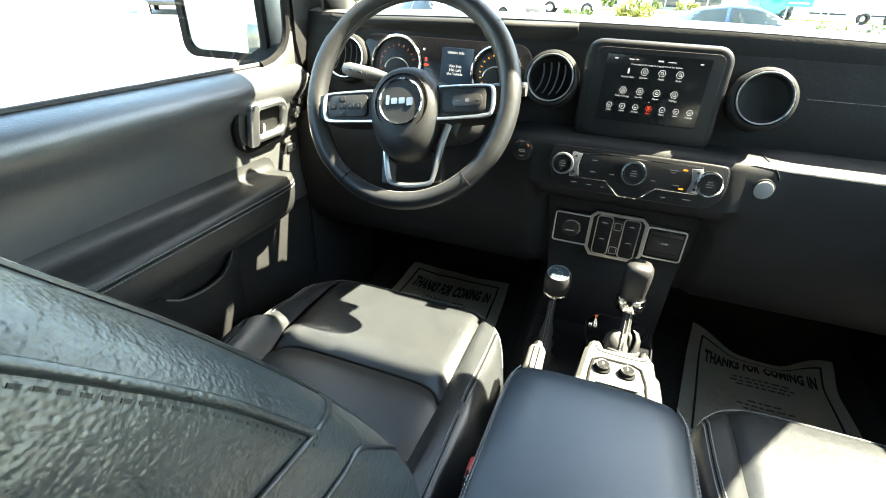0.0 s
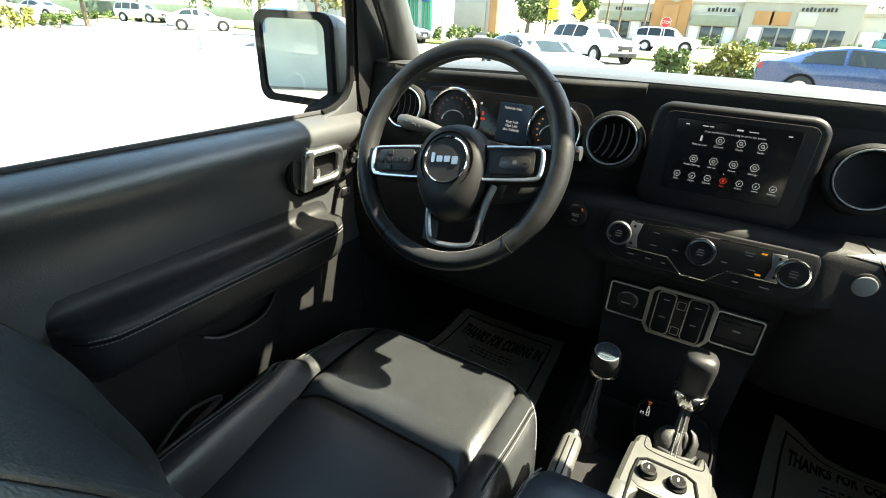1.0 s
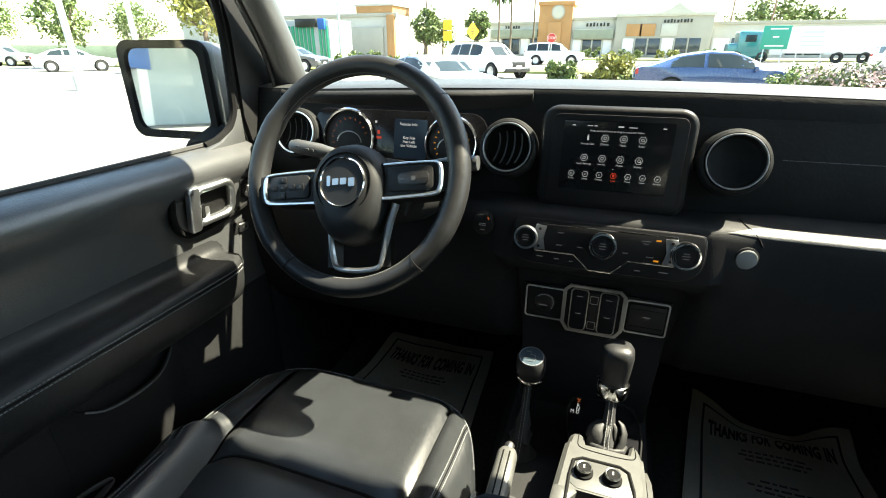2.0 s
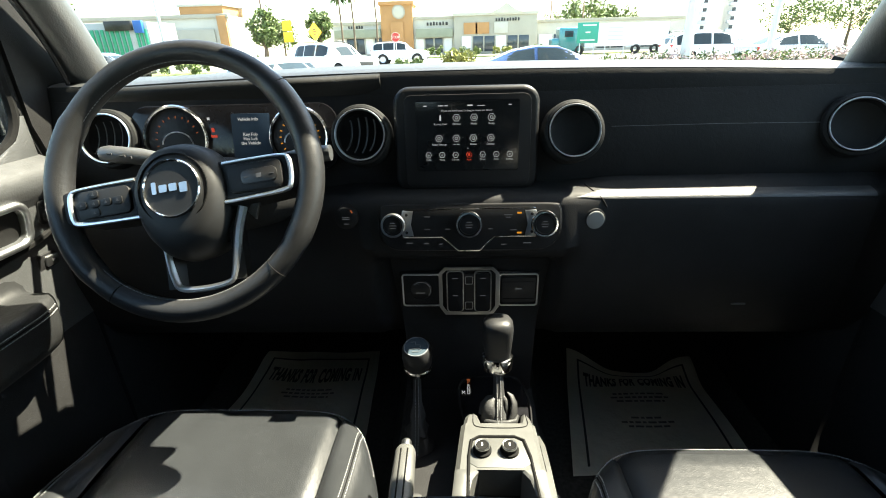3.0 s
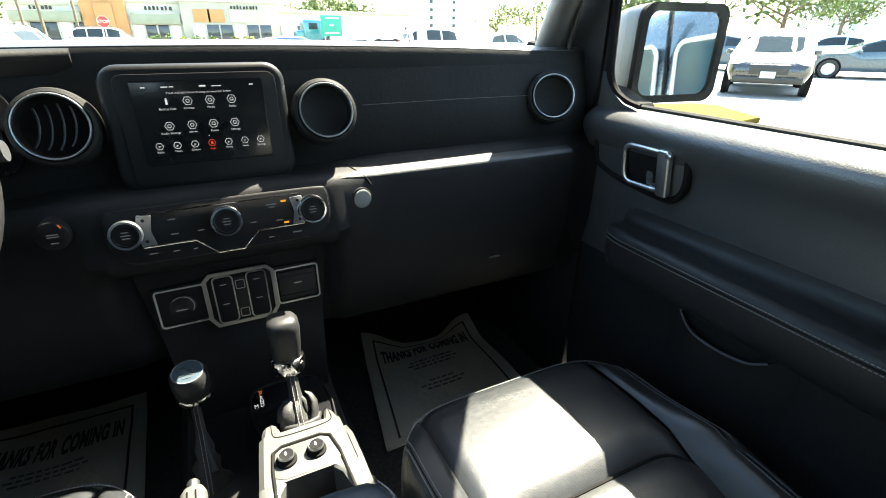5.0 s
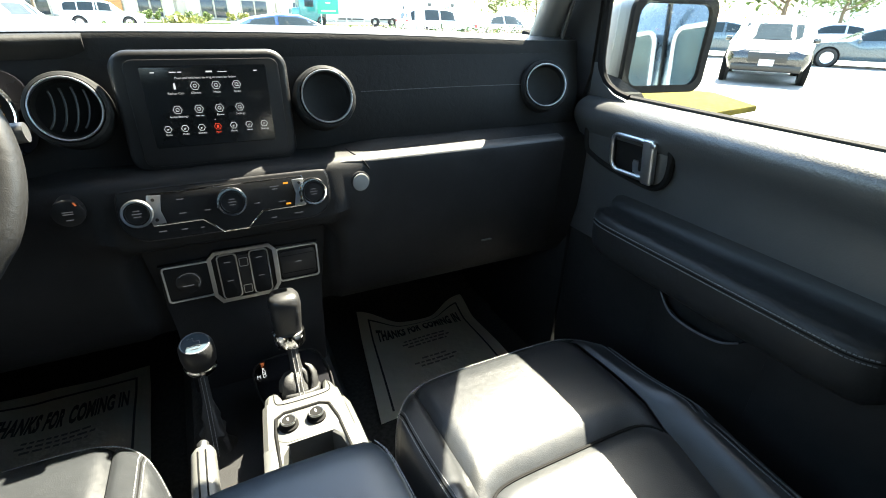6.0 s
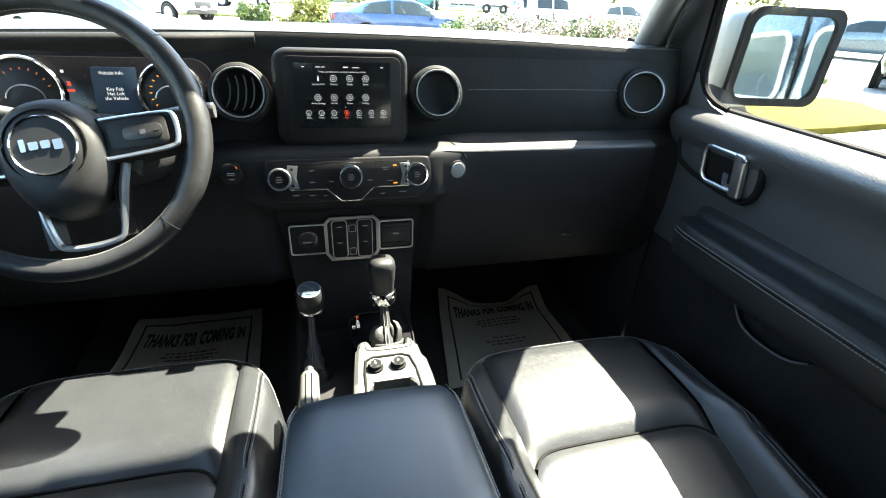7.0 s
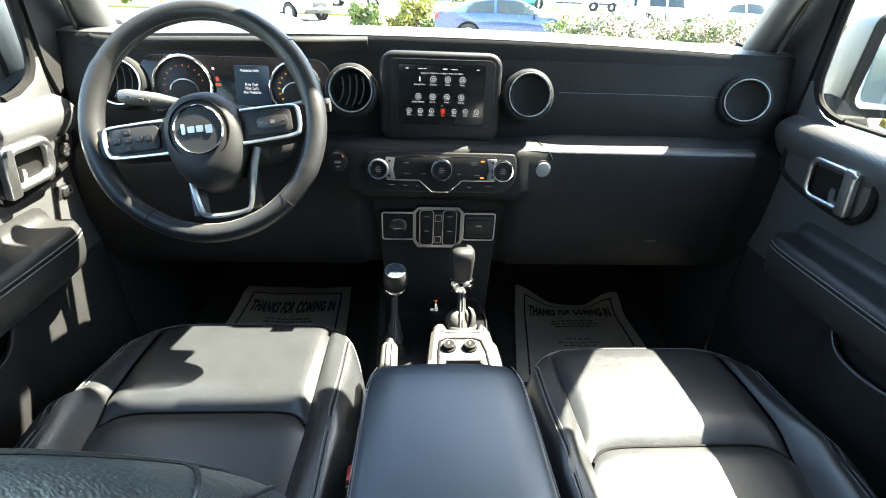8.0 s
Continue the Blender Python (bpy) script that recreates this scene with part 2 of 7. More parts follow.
def loft(rings, cap=True):
    bm = bmesh.new()
    rows = [[bm.verts.new(v) for v in ring] for ring in rings]
    n = len(rows[0])
    for a, b in zip(rows, rows[1:]):
        for j in range(n):
            bm.faces.new((a[j], a[(j + 1) % n], b[(j + 1) % n], b[j]))
    if cap:
        bm.faces.new(rows[0][::-1])
        bm.faces.new(rows[-1])
    bmesh.ops.recalc_face_normals(bm, faces=bm.faces)
    return bm


def sheet(rows, thick=0.0):
    """A grid of points; with thickness it is closed downwards (-normal)."""
    bm = bmesh.new()
    vs = [[bm.verts.new(v) for v in row] for row in rows]
    for a, b in zip(vs, vs[1:]):
        for i in range(len(a) - 1):
            bm.faces.new((a[i], a[i + 1], b[i + 1], b[i]))
    if thick:
        bmesh.ops.solidify(bm, geom=list(bm.faces), thickness=thick)
    bmesh.ops.recalc_face_normals(bm, faces=bm.faces)
    return bm


def extrude_x(profile, x0, x1, bev=0.0):
    """Closed (y, z) profile carried along x."""
    m = Matrix(((0, 0, 1, x0), (1, 0, 0, 0), (0, 1, 0, 0), (0, 0, 0, 1)))
    return prism(profile, x1 - x0, m, bev)


def extrude_y(profile, y0, y1, bev=0.0):
    """Closed (x, z) profile carried along y."""
    m = Matrix(((1, 0, 0, 0), (0, 0, 1, y0), (0, 1, 0, 0), (0, 0, 0, 1)))
    return prism(profile, y1 - y0, m, bev)


def facing(c, lean=0.0, turn=0.0):
    """Plane at c: u to the right, v up, w towards the cabin; lean: degrees the top tips forward."""
    return Matrix.Translation(c) @ Euler((radians(90 - lean), 0, radians(turn))).to_matrix().to_4x4()


def smooth(pts, k=6, closed=False):
    """Catmull-Rom through points."""
    p = [Vector(q) for q in pts]
    n = len(p)
    out = []
    for i in range(n if closed else n - 1):
        a, b, c, d = (p[(i - 1) % n] if closed or i else p[0], p[i], p[(i + 1) % n], p[(i + 2) % n] if closed or i < n - 2 else p[-1])
        for j in range(k):
            t = j / k
            out.append(0.5 * (2 * b + (c - a) * t + (2 * a - 5 * b + 4 * c - d) * t * t + (3 * b - a - 3 * c + d) * t ** 3))
    if not closed:
        out.append(p[-1])
    return out


def stitches(pts, step=0.0052, length=0.0036, r=0.0006):
    """Short raised thread bars along a line."""
    p = [Vector(q) for q in pts]
    bm = bmesh.new()
    acc, nxt = 0.0, 0.0
    for a, b in zip(p, p[1:]):
        seg = (b - a).length
        if seg < 1e-6:
            continue
        d = (b - a) / seg
        s = d.orthogonal().normalized()
        q = d.cross(s)
        while nxt <= acc + seg:
            c = a + d * (nxt - acc)
            vs = []
            for e in (-0.5, 0.5):
                for i in range(4):
                    vs.append(bm.verts.new(c + d * e * length + (s * math.cos(i * math.pi / 2) + q * math.sin(i * math.pi / 2)) * r))
            for i in range(4):
                bm.faces.new((vs[i], vs[(i + 1) % 4], vs[4 + (i + 1) % 4], vs[4 + i]))
            bm.faces.new(vs[3::-1])
            bm.faces.new(vs[4:])
            nxt += step
        acc += seg
    return bm


def lettering(text, size, m, align="CENTER", spacing=1.0, depth=0.0003, bold=0.0):
    cu = bpy.data.curves.new("letters", "FONT")
    cu.body, cu.size, cu.align_x, cu.align_y, cu.extrude = text, size, align, "CENTER", depth
    cu.space_character = spacing
    cu.offset = bold
    cu.resolution_u = 3
    ob = new("letters", cu)
    me = bpy.data.meshes.new_from_object(ob.evaluated_get(bpy.context.evaluated_depsgraph_get()))
    bm = bmesh.new()
    bm.from_mesh(me)
    bpy.data.objects.remove(ob)
    bpy.data.curves.remove(cu)
    bpy.data.meshes.remove(me)
    return moved(bm, m)


def sstep(a, b, x):
    t = max(0.0, min(1.0, (x - a) / (b - a)))
    return t * t * (3 - 2 * t)


def curve_table(tab, x):
    """Value at x of a smooth curve through the table's points."""
    if x <= tab[0][0]:
        return tab[0][1]
    for i in range(len(tab) - 1):
        if x <= tab[i + 1][0]:
            (a, va), (b, vb) = tab[i], tab[i + 1]
            pa, pb = tab[max(0, i - 1)], tab[min(len(tab) - 1, i + 2)]
            ma, mb = (vb - pa[1]) / (b - pa[0]), (pb[1] - va) / (pb[0] - a)
            t, h = (x - a) / (b - a), b - a
            return (2 * t ** 3 - 3 * t * t + 1) * va + (t ** 3 - 2 * t * t + t) * h * ma + (3 * t * t - 2 * t ** 3) * vb + (t ** 3 - t * t) * h * mb
    return tab[-1][1]


# ---- the cabin's shell ----
floor_bm = extrude_x([(-2.3, 0.575), (0.50, 0.575), (0.58, 0.60), (0.80, 0.86), (0.80, 0.52), (-2.3, 0.52)], -0.74, 0.74)
solid("floor", floor_bm, CARPET, "black carpeted cabin floor with a rising toe board", "floor")
tun = []
for y, h, w in ((0.80, 0.86, 0.17), (0.45, 0.80, 0.16), (0.1, 0.78, 0.15), (-0.8, 0.76, 0.14), (-1.2, 0.66, 0.14)):
    tun.append([(-w - 0.03, y, 0.57), (-w, y, 0.66), (-w + 0.015, y, h - 0.03), (-w + 0.05, y, h), (w - 0.05, y, h), (w - 0.015, y, h - 0.03), (w, y, 0.66), (w + 0.03, y, 0.57)])
solid("tunnel", loft(tun), CARPET, "black carpeted transmission tunnel along the cabin floor", "tunnel")
solid("firewall", extrude_x([(0.78, 0.80), (0.80, 1.0), (0.34, 1.27), (0.38, 1.29), (0.86, 1.02), (0.84, 0.80)], -0.74, 0.74), CARPET,
      "dark insulated firewall behind the footwells", "firewall")
for sx, nm in ((-1, "left"), (1, "right")):
    solid("kick_panel", join(rbox((sx * 0.742, 0.2085, 0.915), (0.07, 0.303, 0.730), 0.002), rbox((sx * 0.717, 0.2085, 1.322), (0.020, 0.303, 0.084), 0.002), rbox((sx * 0.736, 0.57, 0.91), (0.04, 0.50, 0.68), 0.002)), PLASTIC, "black plastic kick panel beside the footwell", "kick panel")
for sx in (-1, 1):
    solid("fender", rbox((sx * 0.80, 0.86, 0.92), (0.10, 1.50, 0.60), 0.03), BODY, "silver-white painted front fender", "fender")
solid("ceiling", rbox((0, -1.117, 1.815), (1.46, 2.206, 0.05), 0.015), HEADLINER, "dark cloth headliner of the hardtop", "ceiling")
solid("windshield_header", extrude_x([(-0.004, 1.787), (-0.012, 1.81), (-0.17, 1.81), (-0.17, 1.775), (-0.11, 1.750), (-0.066, 1.753)], -0.70, 0.70, 0.004), PLASTIC,
      "black plastic trimmed windshield header", "header")

PILLAR = [(0.275, 1.36), (0.25, 1.43), (0.035, 1.78), (-0.02, 1.80), (-0.12, 1.80), (-0.03, 1.66), (0.032, 1.56), (0.046, 1.50), (0.046, 1.335), (0.06, 1.28), (0.28, 1.28)]
for sx in (-1, 1):
    x0, x1 = sorted((sx * 0.698, sx * 0.728))
    pil = extrude_x(PILLAR, x0, x1)
    bmesh.ops.bevel(pil, geom=[e for e in pil.edges if e.calc_length() > 0.03], offset=0.007, segments=2, affect="EDGES")
    solid("a_pillar", pil, PLASTIC, "black trimmed windshield pillar", "pillar")
    # padded sport bar inside the pillar
    bar = tube(smooth([(sx * 0.664, 0.185, 1.365), (sx * 0.660, 0.160, 1.41), (sx * 0.650, 0.100, 1.50), (sx * 0.638, -0.02, 1.66), (sx * 0.630, -0.10, 1.765)], 4), 0.034, 14, flat=0.9)
    solid("sport_bar", bar, DOOR_PLASTIC, "black padded sport bar along the windshield pillar", "sport bar")
    solid("bar_seam", tube(smooth([(sx * 0.668, 0.118, 1.375), (sx * 0.668, 0.112, 1.41), (sx * 0.654, 0.058, 1.50), (sx * 0.640, -0.060, 1.66)], 4), 0.0035, 6), DARK, "moulded seam along the sport bar padding", "trim")
    solid("bar_foot", rbox((sx * 0.668, 0.182, 1.389), (0.060, 0.085, 0.022), 0.009, rot=(8, 0, 0)), DEEP, "black plastic foot of the sport bar", "trim")
    seal = tube(smooth([(sx * 0.722, -0.035, 1.2935), (sx * 0.716, -0.010, 1.3005), (sx * 0.712, 0.020, 1.3175), (sx * 0.710, 0.037, 1.348), (sx * 0.708, 0.040, 1.40),
                        (sx * 0.706, 0.040, 1.50), (sx * 0.703, 0.022, 1.57), (sx * 0.70, -0.05, 1.68), (sx * 0.695, -0.13, 1.775)], 5), 0.008, 8)
    solid("door_seal", seal, DEEP, "black rubber seal round the front door window", "seal")
    # weatherstrip channel outside the seal
    edge = loft([[(sx * 0.728, y, z), (sx * 0.728, y + 0.12, z), (sx * 0.762, y + 0.125, z), (sx * 0.762, y + 0.06, z), (sx * 0.750, y + 0.035, z)]
                 for y, z in ((0.060, 1.29), (0.060, 1.40), (0.050, 1.52), (-0.030, 1.66), (-0.120, 1.80))])
    solid("body_edge", edge, RUBBER, "black weatherstrip channel at the door opening", "weatherstrip")
    # upper side rail, B-pillar, rear side with its windows
    solid("side_rail", rbox((sx * 0.70, -1.15, 1.775), (0.09, 2.1, 0.07), 0.015), PLASTIC, "black trimmed roof side rail", "rail")
    for y, w in ((-0.93, 0.12), (-1.72, 0.10), (-2.20, 0.10)):
        solid("side_pillar", rbox((sx * 0.735, y, 1.53), (0.09, w, 0.50), 0.015), PLASTIC, "black trimmed side pillar of the cabin", "pillar")
    # behind the driver the unseen rear door is left out to let daylight in
    rear_y = (-1.62, 1.30) if sx > 0 else (-1.98, 0.58)
    solid("rear_side", rbox((sx * 0.755, rear_y[0], 0.93), (0.10, rear_y[1], 0.74), 0.03), BODY, "silver-white painted rear body side", "body side")
    for y0, y1 in ((-1.0, -1.66), (-1.78, -2.14))[0 if sx > 0 else 1:]:
        g = rbox((sx * 0.755, (y0 + y1) / 2, 1.54), (0.005, abs(y1 - y0), 0.44), 0)
        ob = solid("rear_side_window", g, GLASS_DARK, "dark tinted rear side window glass", "window")
        ob.visible_shadow = False
        fr = tube([(sx * 0.772, y0, 1.33), (sx * 0.772, y0, 1.74), (sx * 0.772, y1, 1.74), (sx * 0.772, y1, 1.33)], 0.009, 6, closed=True)
        solid("window_surround", fr, CHROME, "bright metal surround of the rear side window", "trim")
rear = join(rbox((0, -2.28, 0.93), (1.5, 0.06, 0.74), 0.02), rbox((-0.66, -2.28, 1.55), (0.16, 0.06, 0.52), 0.02), rbox((0.66, -2.28, 1.55), (0.16, 0.06, 0.52), 0.02))
solid("tailgate", rear, BODY, "silver-white painted tailgate with a window opening", "tailgate")
tg = solid("tailgate_window", rbox((0, -2.28, 1.55), (1.16, 0.005, 0.52), 0), GLASS_DARK, "dark tinted tailgate window glass", "window")
tg.visible_shadow = False
rear_bench = rbox((0, -1.60, 0.80), (1.24, 0.52, 0.22), 0.05, seg=3)
# unseen visors, added so the left one cuts sunlight on the driver door
for x0, x1, y0 in ((-0.62, -0.13, 0.030), (0.12, 0.60, -0.008)):
    vis = thing("sun_visor", ((x0 + x1) / 2, y0 - 0.08, 1.75), "unseen dark cloth sun visor added under the header to trim sunlight", "sun visor", "sun visors")
    part("board", rbox(((x0 + x1) / 2, y0 - 0.075, 1.752), (x1 - x0, 0.15, 0.016), 0.007, rot=(7, 0, 0)), HEADLINER, vis)
    part("hinge_rod", tube([(x0 + 0.01, y0 - 0.006, 1.763), (x1 - 0.01, y0 - 0.006, 1.763)], 0.006, 8), DARK, vis)
# out of view; placed where it blocks the sun from the wheel hub
mir = thing("rear_view_mirror", (-0.045, 0.04, 1.68), "unseen black-backed rear-view mirror that shades the steering wheel", "mirror")
mm_ = facing((-0.070, 0.018, 1.680), -8, 8)
part("housing", prism(rr(0.205, 0.066, 0.026, 6), -0.036, mm_, 0.0), DARK, mir)
part("glass", prism(rr(0.192, 0.054, 0.022, 6), 0.002, mm_ @ Matrix.Translation((0, 0, 0.0005))), MIRROR, mir, "mirror glass")
part("stem", tube([(-0.045, 0.045, 1.685), (-0.045, 0.075, 1.695), (-0.045, 0.082, 1.700)], 0.011, 10), DARK, mir)
part("foot", rbox((-0.045, 0.070, 1.682), (0.07, 0.055, 0.075), 0.012, rot=(-32, 0, 0)), DARK, mir)
bench = thing("rear_bench", (0, -1.6, 0.575), "black leather rear bench behind the front seats", "bench")
part("seat", rear_bench, LEATHER, bench)
part("backrest", rbox((0, -1.90, 1.12), (1.24, 0.16, 0.64), 0.05, rot=(-14, 0, 0), seg=3), LEATHER, bench)
part("base", rbox((0, -1.60, 0.635), (1.1, 0.44, 0.12), 0.01), PLASTIC, bench)

# windshield glass and the hood in front of it
ws = sheet([[(-0.70, 0.272, 1.385), (0.70, 0.272, 1.385)], [(-0.69, 0.024, 1.787), (0.69, 0.024, 1.787)]], 0.004)
wsob = solid("windshield", ws, GLASS, "clear laminated windshield", "windshield")
wsob.visible_shadow = False
for sx in (-1, 1):
    g = rbox((sx * 0.745, -0.405, 1.50), (0.004, 0.91, 0.46), 0)
    gob = solid("front_side_window", g, GLASS_SIDE, "clear raised front door window", "window")
    gob.visible_shadow = False
hood = loft([[(-w, y, z - 0.05), (-w, y, z - 0.012), (-w + 0.03, y, z), (0, y, z + 0.02), (w - 0.03, y, z), (w, y, z - 0.012), (w, y, z - 0.05)]
             for y, z, w in ((0.33, 1.31, 0.72), (0.60, 1.295, 0.70), (1.2, 1.23, 0.64), (1.62, 1.16, 0.60))])
solid("hood", hood, BODY, "silver-white painted flat engine hood", "hood")
solid("grille_panel", rbox((0, 1.64, 0.93), (1.22, 0.08, 0.46), 0.02), BODY, "silver-white painted front panel of the vehicle", "front panel")
cowl = extrude_x([(0.262, 1.25), (0.262, 1.3495), (0.290, 1.3495), (0.34, 1.335), (0.34, 1.25)], -0.70, 0.70, 0.003)
solid("cowl", cowl, DARK, "black plastic cowl below the windshield", "cowl")
for x in (-0.18, 0.40):
    wp = thing("wiper", (x, 0.30, 1.35), "black windshield wiper resting on the cowl", "wiper", "windshield wipers")
    part("arm", tube([(x + 0.20, 0.318, 1.349), (x + 0.14, 0.312, 1.384), (x - 0.02, 0.302, 1.392)], [0.009, 0.007, 0.005], 6), DARK, wp)
    part("blade", tube([(x - 0.26, 0.290, 1.388), (x, 0.284, 1.391), (x + 0.16, 0.288, 1.388)], 0.006, 6), RUBBER, wp)

# ---- dashboard ----
dash = thing("dashboard", (0, 0.12, 1.0), "black soft-touch off-road vehicle dashboard with round chrome-ringed vents", "dashboard")


def crown(x, z):
    """The dash top rises a little towards its middle."""
    return z + (0.0115 * max(0.0, 1 - (x / 0.56) ** 2) if z > 1.371 else 0.0)


TOP = [(0.273, 1.351), (0.273, 1.3705), (0.256, 1.3952), (0.20, 1.3950), (0.135, 1.3938), (0.118, 1.3920), (0.106, 1.3890), (0.106, 1.360)]
LIP = [(0.1065, 1.3885), (0.1052, 1.3868), (0.1030, 1.379), (0.1012, 1.372), (0.1005, 1.362), (0.1065, 1.360)]
top_x = [-0.698 + 1.396 * i / 40 for i in range(41)]
part("top_pad", loft([[(x, y, crown(x, z)) for y, z in TOP] for x in top_x]), TOPPAD, dash, "grained black dashboard top pad", 40)
part("top_lip", loft([[(x, y, crown(x, z)) for y, z in LIP] for x in top_x]), SOFT, dash, "rolled rear edge of the dashboard top", 40)
# brow added; its reach is stretched to block sun on the driver door
brow = [[(x, y - k * 0.054, crown(x, z) - 0.0030 * (1 - k) - 0.0015 * k) for y, z in ((0.1065, 1.3900), (0.0995, 1.3888), (0.0955, 1.3850), (0.0945, 1.3800), (0.098, 1.3745), (0.1065, 1.370))]
        for x, k in ((-0.640, 0.0), (-0.615, 0.55), (-0.575, 0.95), (-0.50, 1.0), (-0.40, 1.0), (-0.31, 1.0), (-0.27, 0.94), (-0.235, 0.74), (-0.20, 0.40), (-0.17, 0.14), (-0.14, 0.0))]
part("gauge_brow", loft(brow), SOFT, dash, "rolled brow over the gauges, drawn out to shade the door", 60)
FACE = [(0.100, 1.3655), (0.0940, 1.345), (0.0812, 1.30), (0.0765, 1.245), (0.080, 1.237), (0.082, 1.217), (0.20, 1.217), (0.20, 1.3655)]
part("upper_face", extrude_x(FACE, -0.696, 0.696), SOFT, dash, "black leather-grained dashboard face")
# seam across the passenger face
part("seam_stitching", stitches([(0.232, 0.0837, 1.311), (0.40, 0.0837, 1.312), (0.568, 0.0837, 1.311)], 0.0046, 0.0041, 0.0005), THREAD, dash)
# lower dash: one shell whose middle swells out round the climate controls
D_MID = [(0.095, 1.2245), (0.078, 1.2240), (0.062, 1.2233), (0.047, 1.2218), (0.034, 1.2193), (0.0245, 1.2155), (0.0185, 1.2100), (0.0155, 1.2020), (0.0010, 1.1340), (0.008, 1.1170), (0.055, 1.0960),
         (0.072, 1.0850), (0.076, 0.9700), (0.088, 0.9250), (0.140, 0.9100), (0.200, 0.9500), (0.200, 1.2365)]
D_SIDE = [(0.095, 1.2340), (0.076, 1.2300), (0.063, 1.2215), (0.051, 1.2155), (0.040, 1.2125), (0.0335, 1.2085), (0.031, 1.2010), (0.030, 1.1910), (0.030, 1.1500), (0.030, 1.1100), (0.031, 1.0800),
          (0.032, 1.0600), (0.050, 0.9700), (0.080, 0.9250), (0.140, 0.9100), (0.200, 0.9500), (0.200, 1.2365)]


def dash_at(x):
    """(y, z) section of the lower dash at x."""
    out = []
    for k, (m_, e) in enumerate(zip(D_MID, D_SIDE)):
        w = sstep(0.148, 0.250, abs(x)) if k <= 8 else sstep(0.142, 0.168, abs(x))
        y = e[0] + (0.025 * sstep(1.18, 1.210, e[1]) if x < 0 and k < 9 else 0.0)
        y = m_[0] + (min(y, 0.10) - m_[0]) * w
        if x > 0.63:
            y += 0.004 * sstep(0.638, 0.645, x)
        out.append((y, m_[1] + (e[1] - m_[1]) * w))
    return out


dash_x = [-0.7045, -0.60, -0.45, -0.34] + [-0.30 + 0.01 * i for i in range(61)] + [0.34, 0.45, 0.55, 0.636, 0.640, 0.645, 0.70, 0.7045]
part("lower_dash", loft([[(x, y, z) for y, z in dash_at(x)] for x in dash_x]), PLASTIC, dash, "dark grained lower dash with a rolled ledge", 50)


def on_dash(x, q, lift=0.0):
    """Point q (counted along the section) of the lower dash at x."""
    sec = dash_at(x)
    i = int(q)
    a, b = Vector(sec[i]), Vector(sec[i + 1])
    p, d = a.lerp(b, q - i), (b - a).normalized()
    return Vector((x, p.x + d.y * lift, p.y - d.x * lift))


# lighter tapered sheet: the sunlit band of the ledge put into its colour
strip_rows = []
for x in [0.170, 0.178, 0.188, 0.200, 0.215, 0.235, 0.26, 0.35, 0.45, 0.55, 0.634]:
    k = sstep(0.165, 0.225, x)
    strip_rows.append([on_dash(x, 5.4 - 2.4 * k + 2.4 * k * j / 6, 0.0012) for j in range(7)])
part("ledge_strip", sheet(strip_rows), TOPPAD, dash, "lighter strip laid where sun falls on the ledge")
part("lid_gap", tube([on_dash(0.190 + 0.006 * (q - 2), q, 0.0004) for q in (2.0, 3.0, 4.0, 5.0, 6.0, 6.9)], 0.0012, 6), DEEP, dash, "narrow gap beside the glovebox lid")
part("latch_mark", rbox((0.467, 0.0335, 1.012), (0.024, 0.004, 0.003), 0.001), TITANIUM, dash)

# centre stack
STACK = [(0.10, 1.1000), (0.062, 1.0970), (0.066, 1.085), (0.068, 0.965), (0.060, 0.945), (0.050, 0.91), (0.06, 0.80), (0.24, 0.80), (0.24, 1.10)]
st = extrude_x(STACK, -0.140, 0.144, 0.004)
for v in st.verts:
    k = 1 - 0.16 * sstep(1.08, 0.90, v.co.z)
    v.co.x = 0.003 + (v.co.x - 0.003) * k
stack = part("centre_panel", st, PLASTIC, dash, "black plastic centre stack")
fm = facing((0, 0.0070, 1.1765), 12)
panel_outline = [(p.x, p.y) for p in smooth([(-0.142, 0.012, 0), (-0.139, 0.026, 0), (-0.128, 0.0305, 0), (-0.06, 0.0312, 0), (0.06, 0.0312, 0), (0.130, 0.0305, 0), (0.141, 0.026, 0), (0.144, 0.012, 0), (0.1435, -0.012, 0),
                                             (0.137, -0.028, 0), (0.120, -0.0395, 0), (0.095, -0.042, 0), (0.0, -0.0425, 0), (-0.095, -0.042, 0), (-0.120, -0.0395, 0), (-0.136, -0.028, 0), (-0.1425, -0.012, 0)], 4, True)]
hv = part("climate_panel", prism(panel_outline, 0.010, fm @ Matrix.Translation((0, 0, -0.006)), 0.0022), CONTROL, dash, "black climate control panel with a thin chrome frame")
part("panel_edge", tube([fm @ Vector((u * 1.006, v * 1.01, 0.0012)) for u, v in panel_outline], 0.0009, 5, True), DARK, hv)
fm2 = fm @ Matrix.Translation((0, 0, 0.0043))
fr_line = [(-0.104, 0.023), (0.0, 0.0245), (0.104, 0.025), (0.108, 0.0), (0.104, -0.0195), (0.040, -0.0205), (0.017, -0.0425), (-0.017, -0.0425), (-0.042, -0.0205), (-0.104, -0.0205), (-0.108, 0.0)]
part("chrome_frame", tube([fm2 @ Vector((u, v, 0)) for u, v in fr_line], 0.0014, 6, closed=True), CHROME, hv)
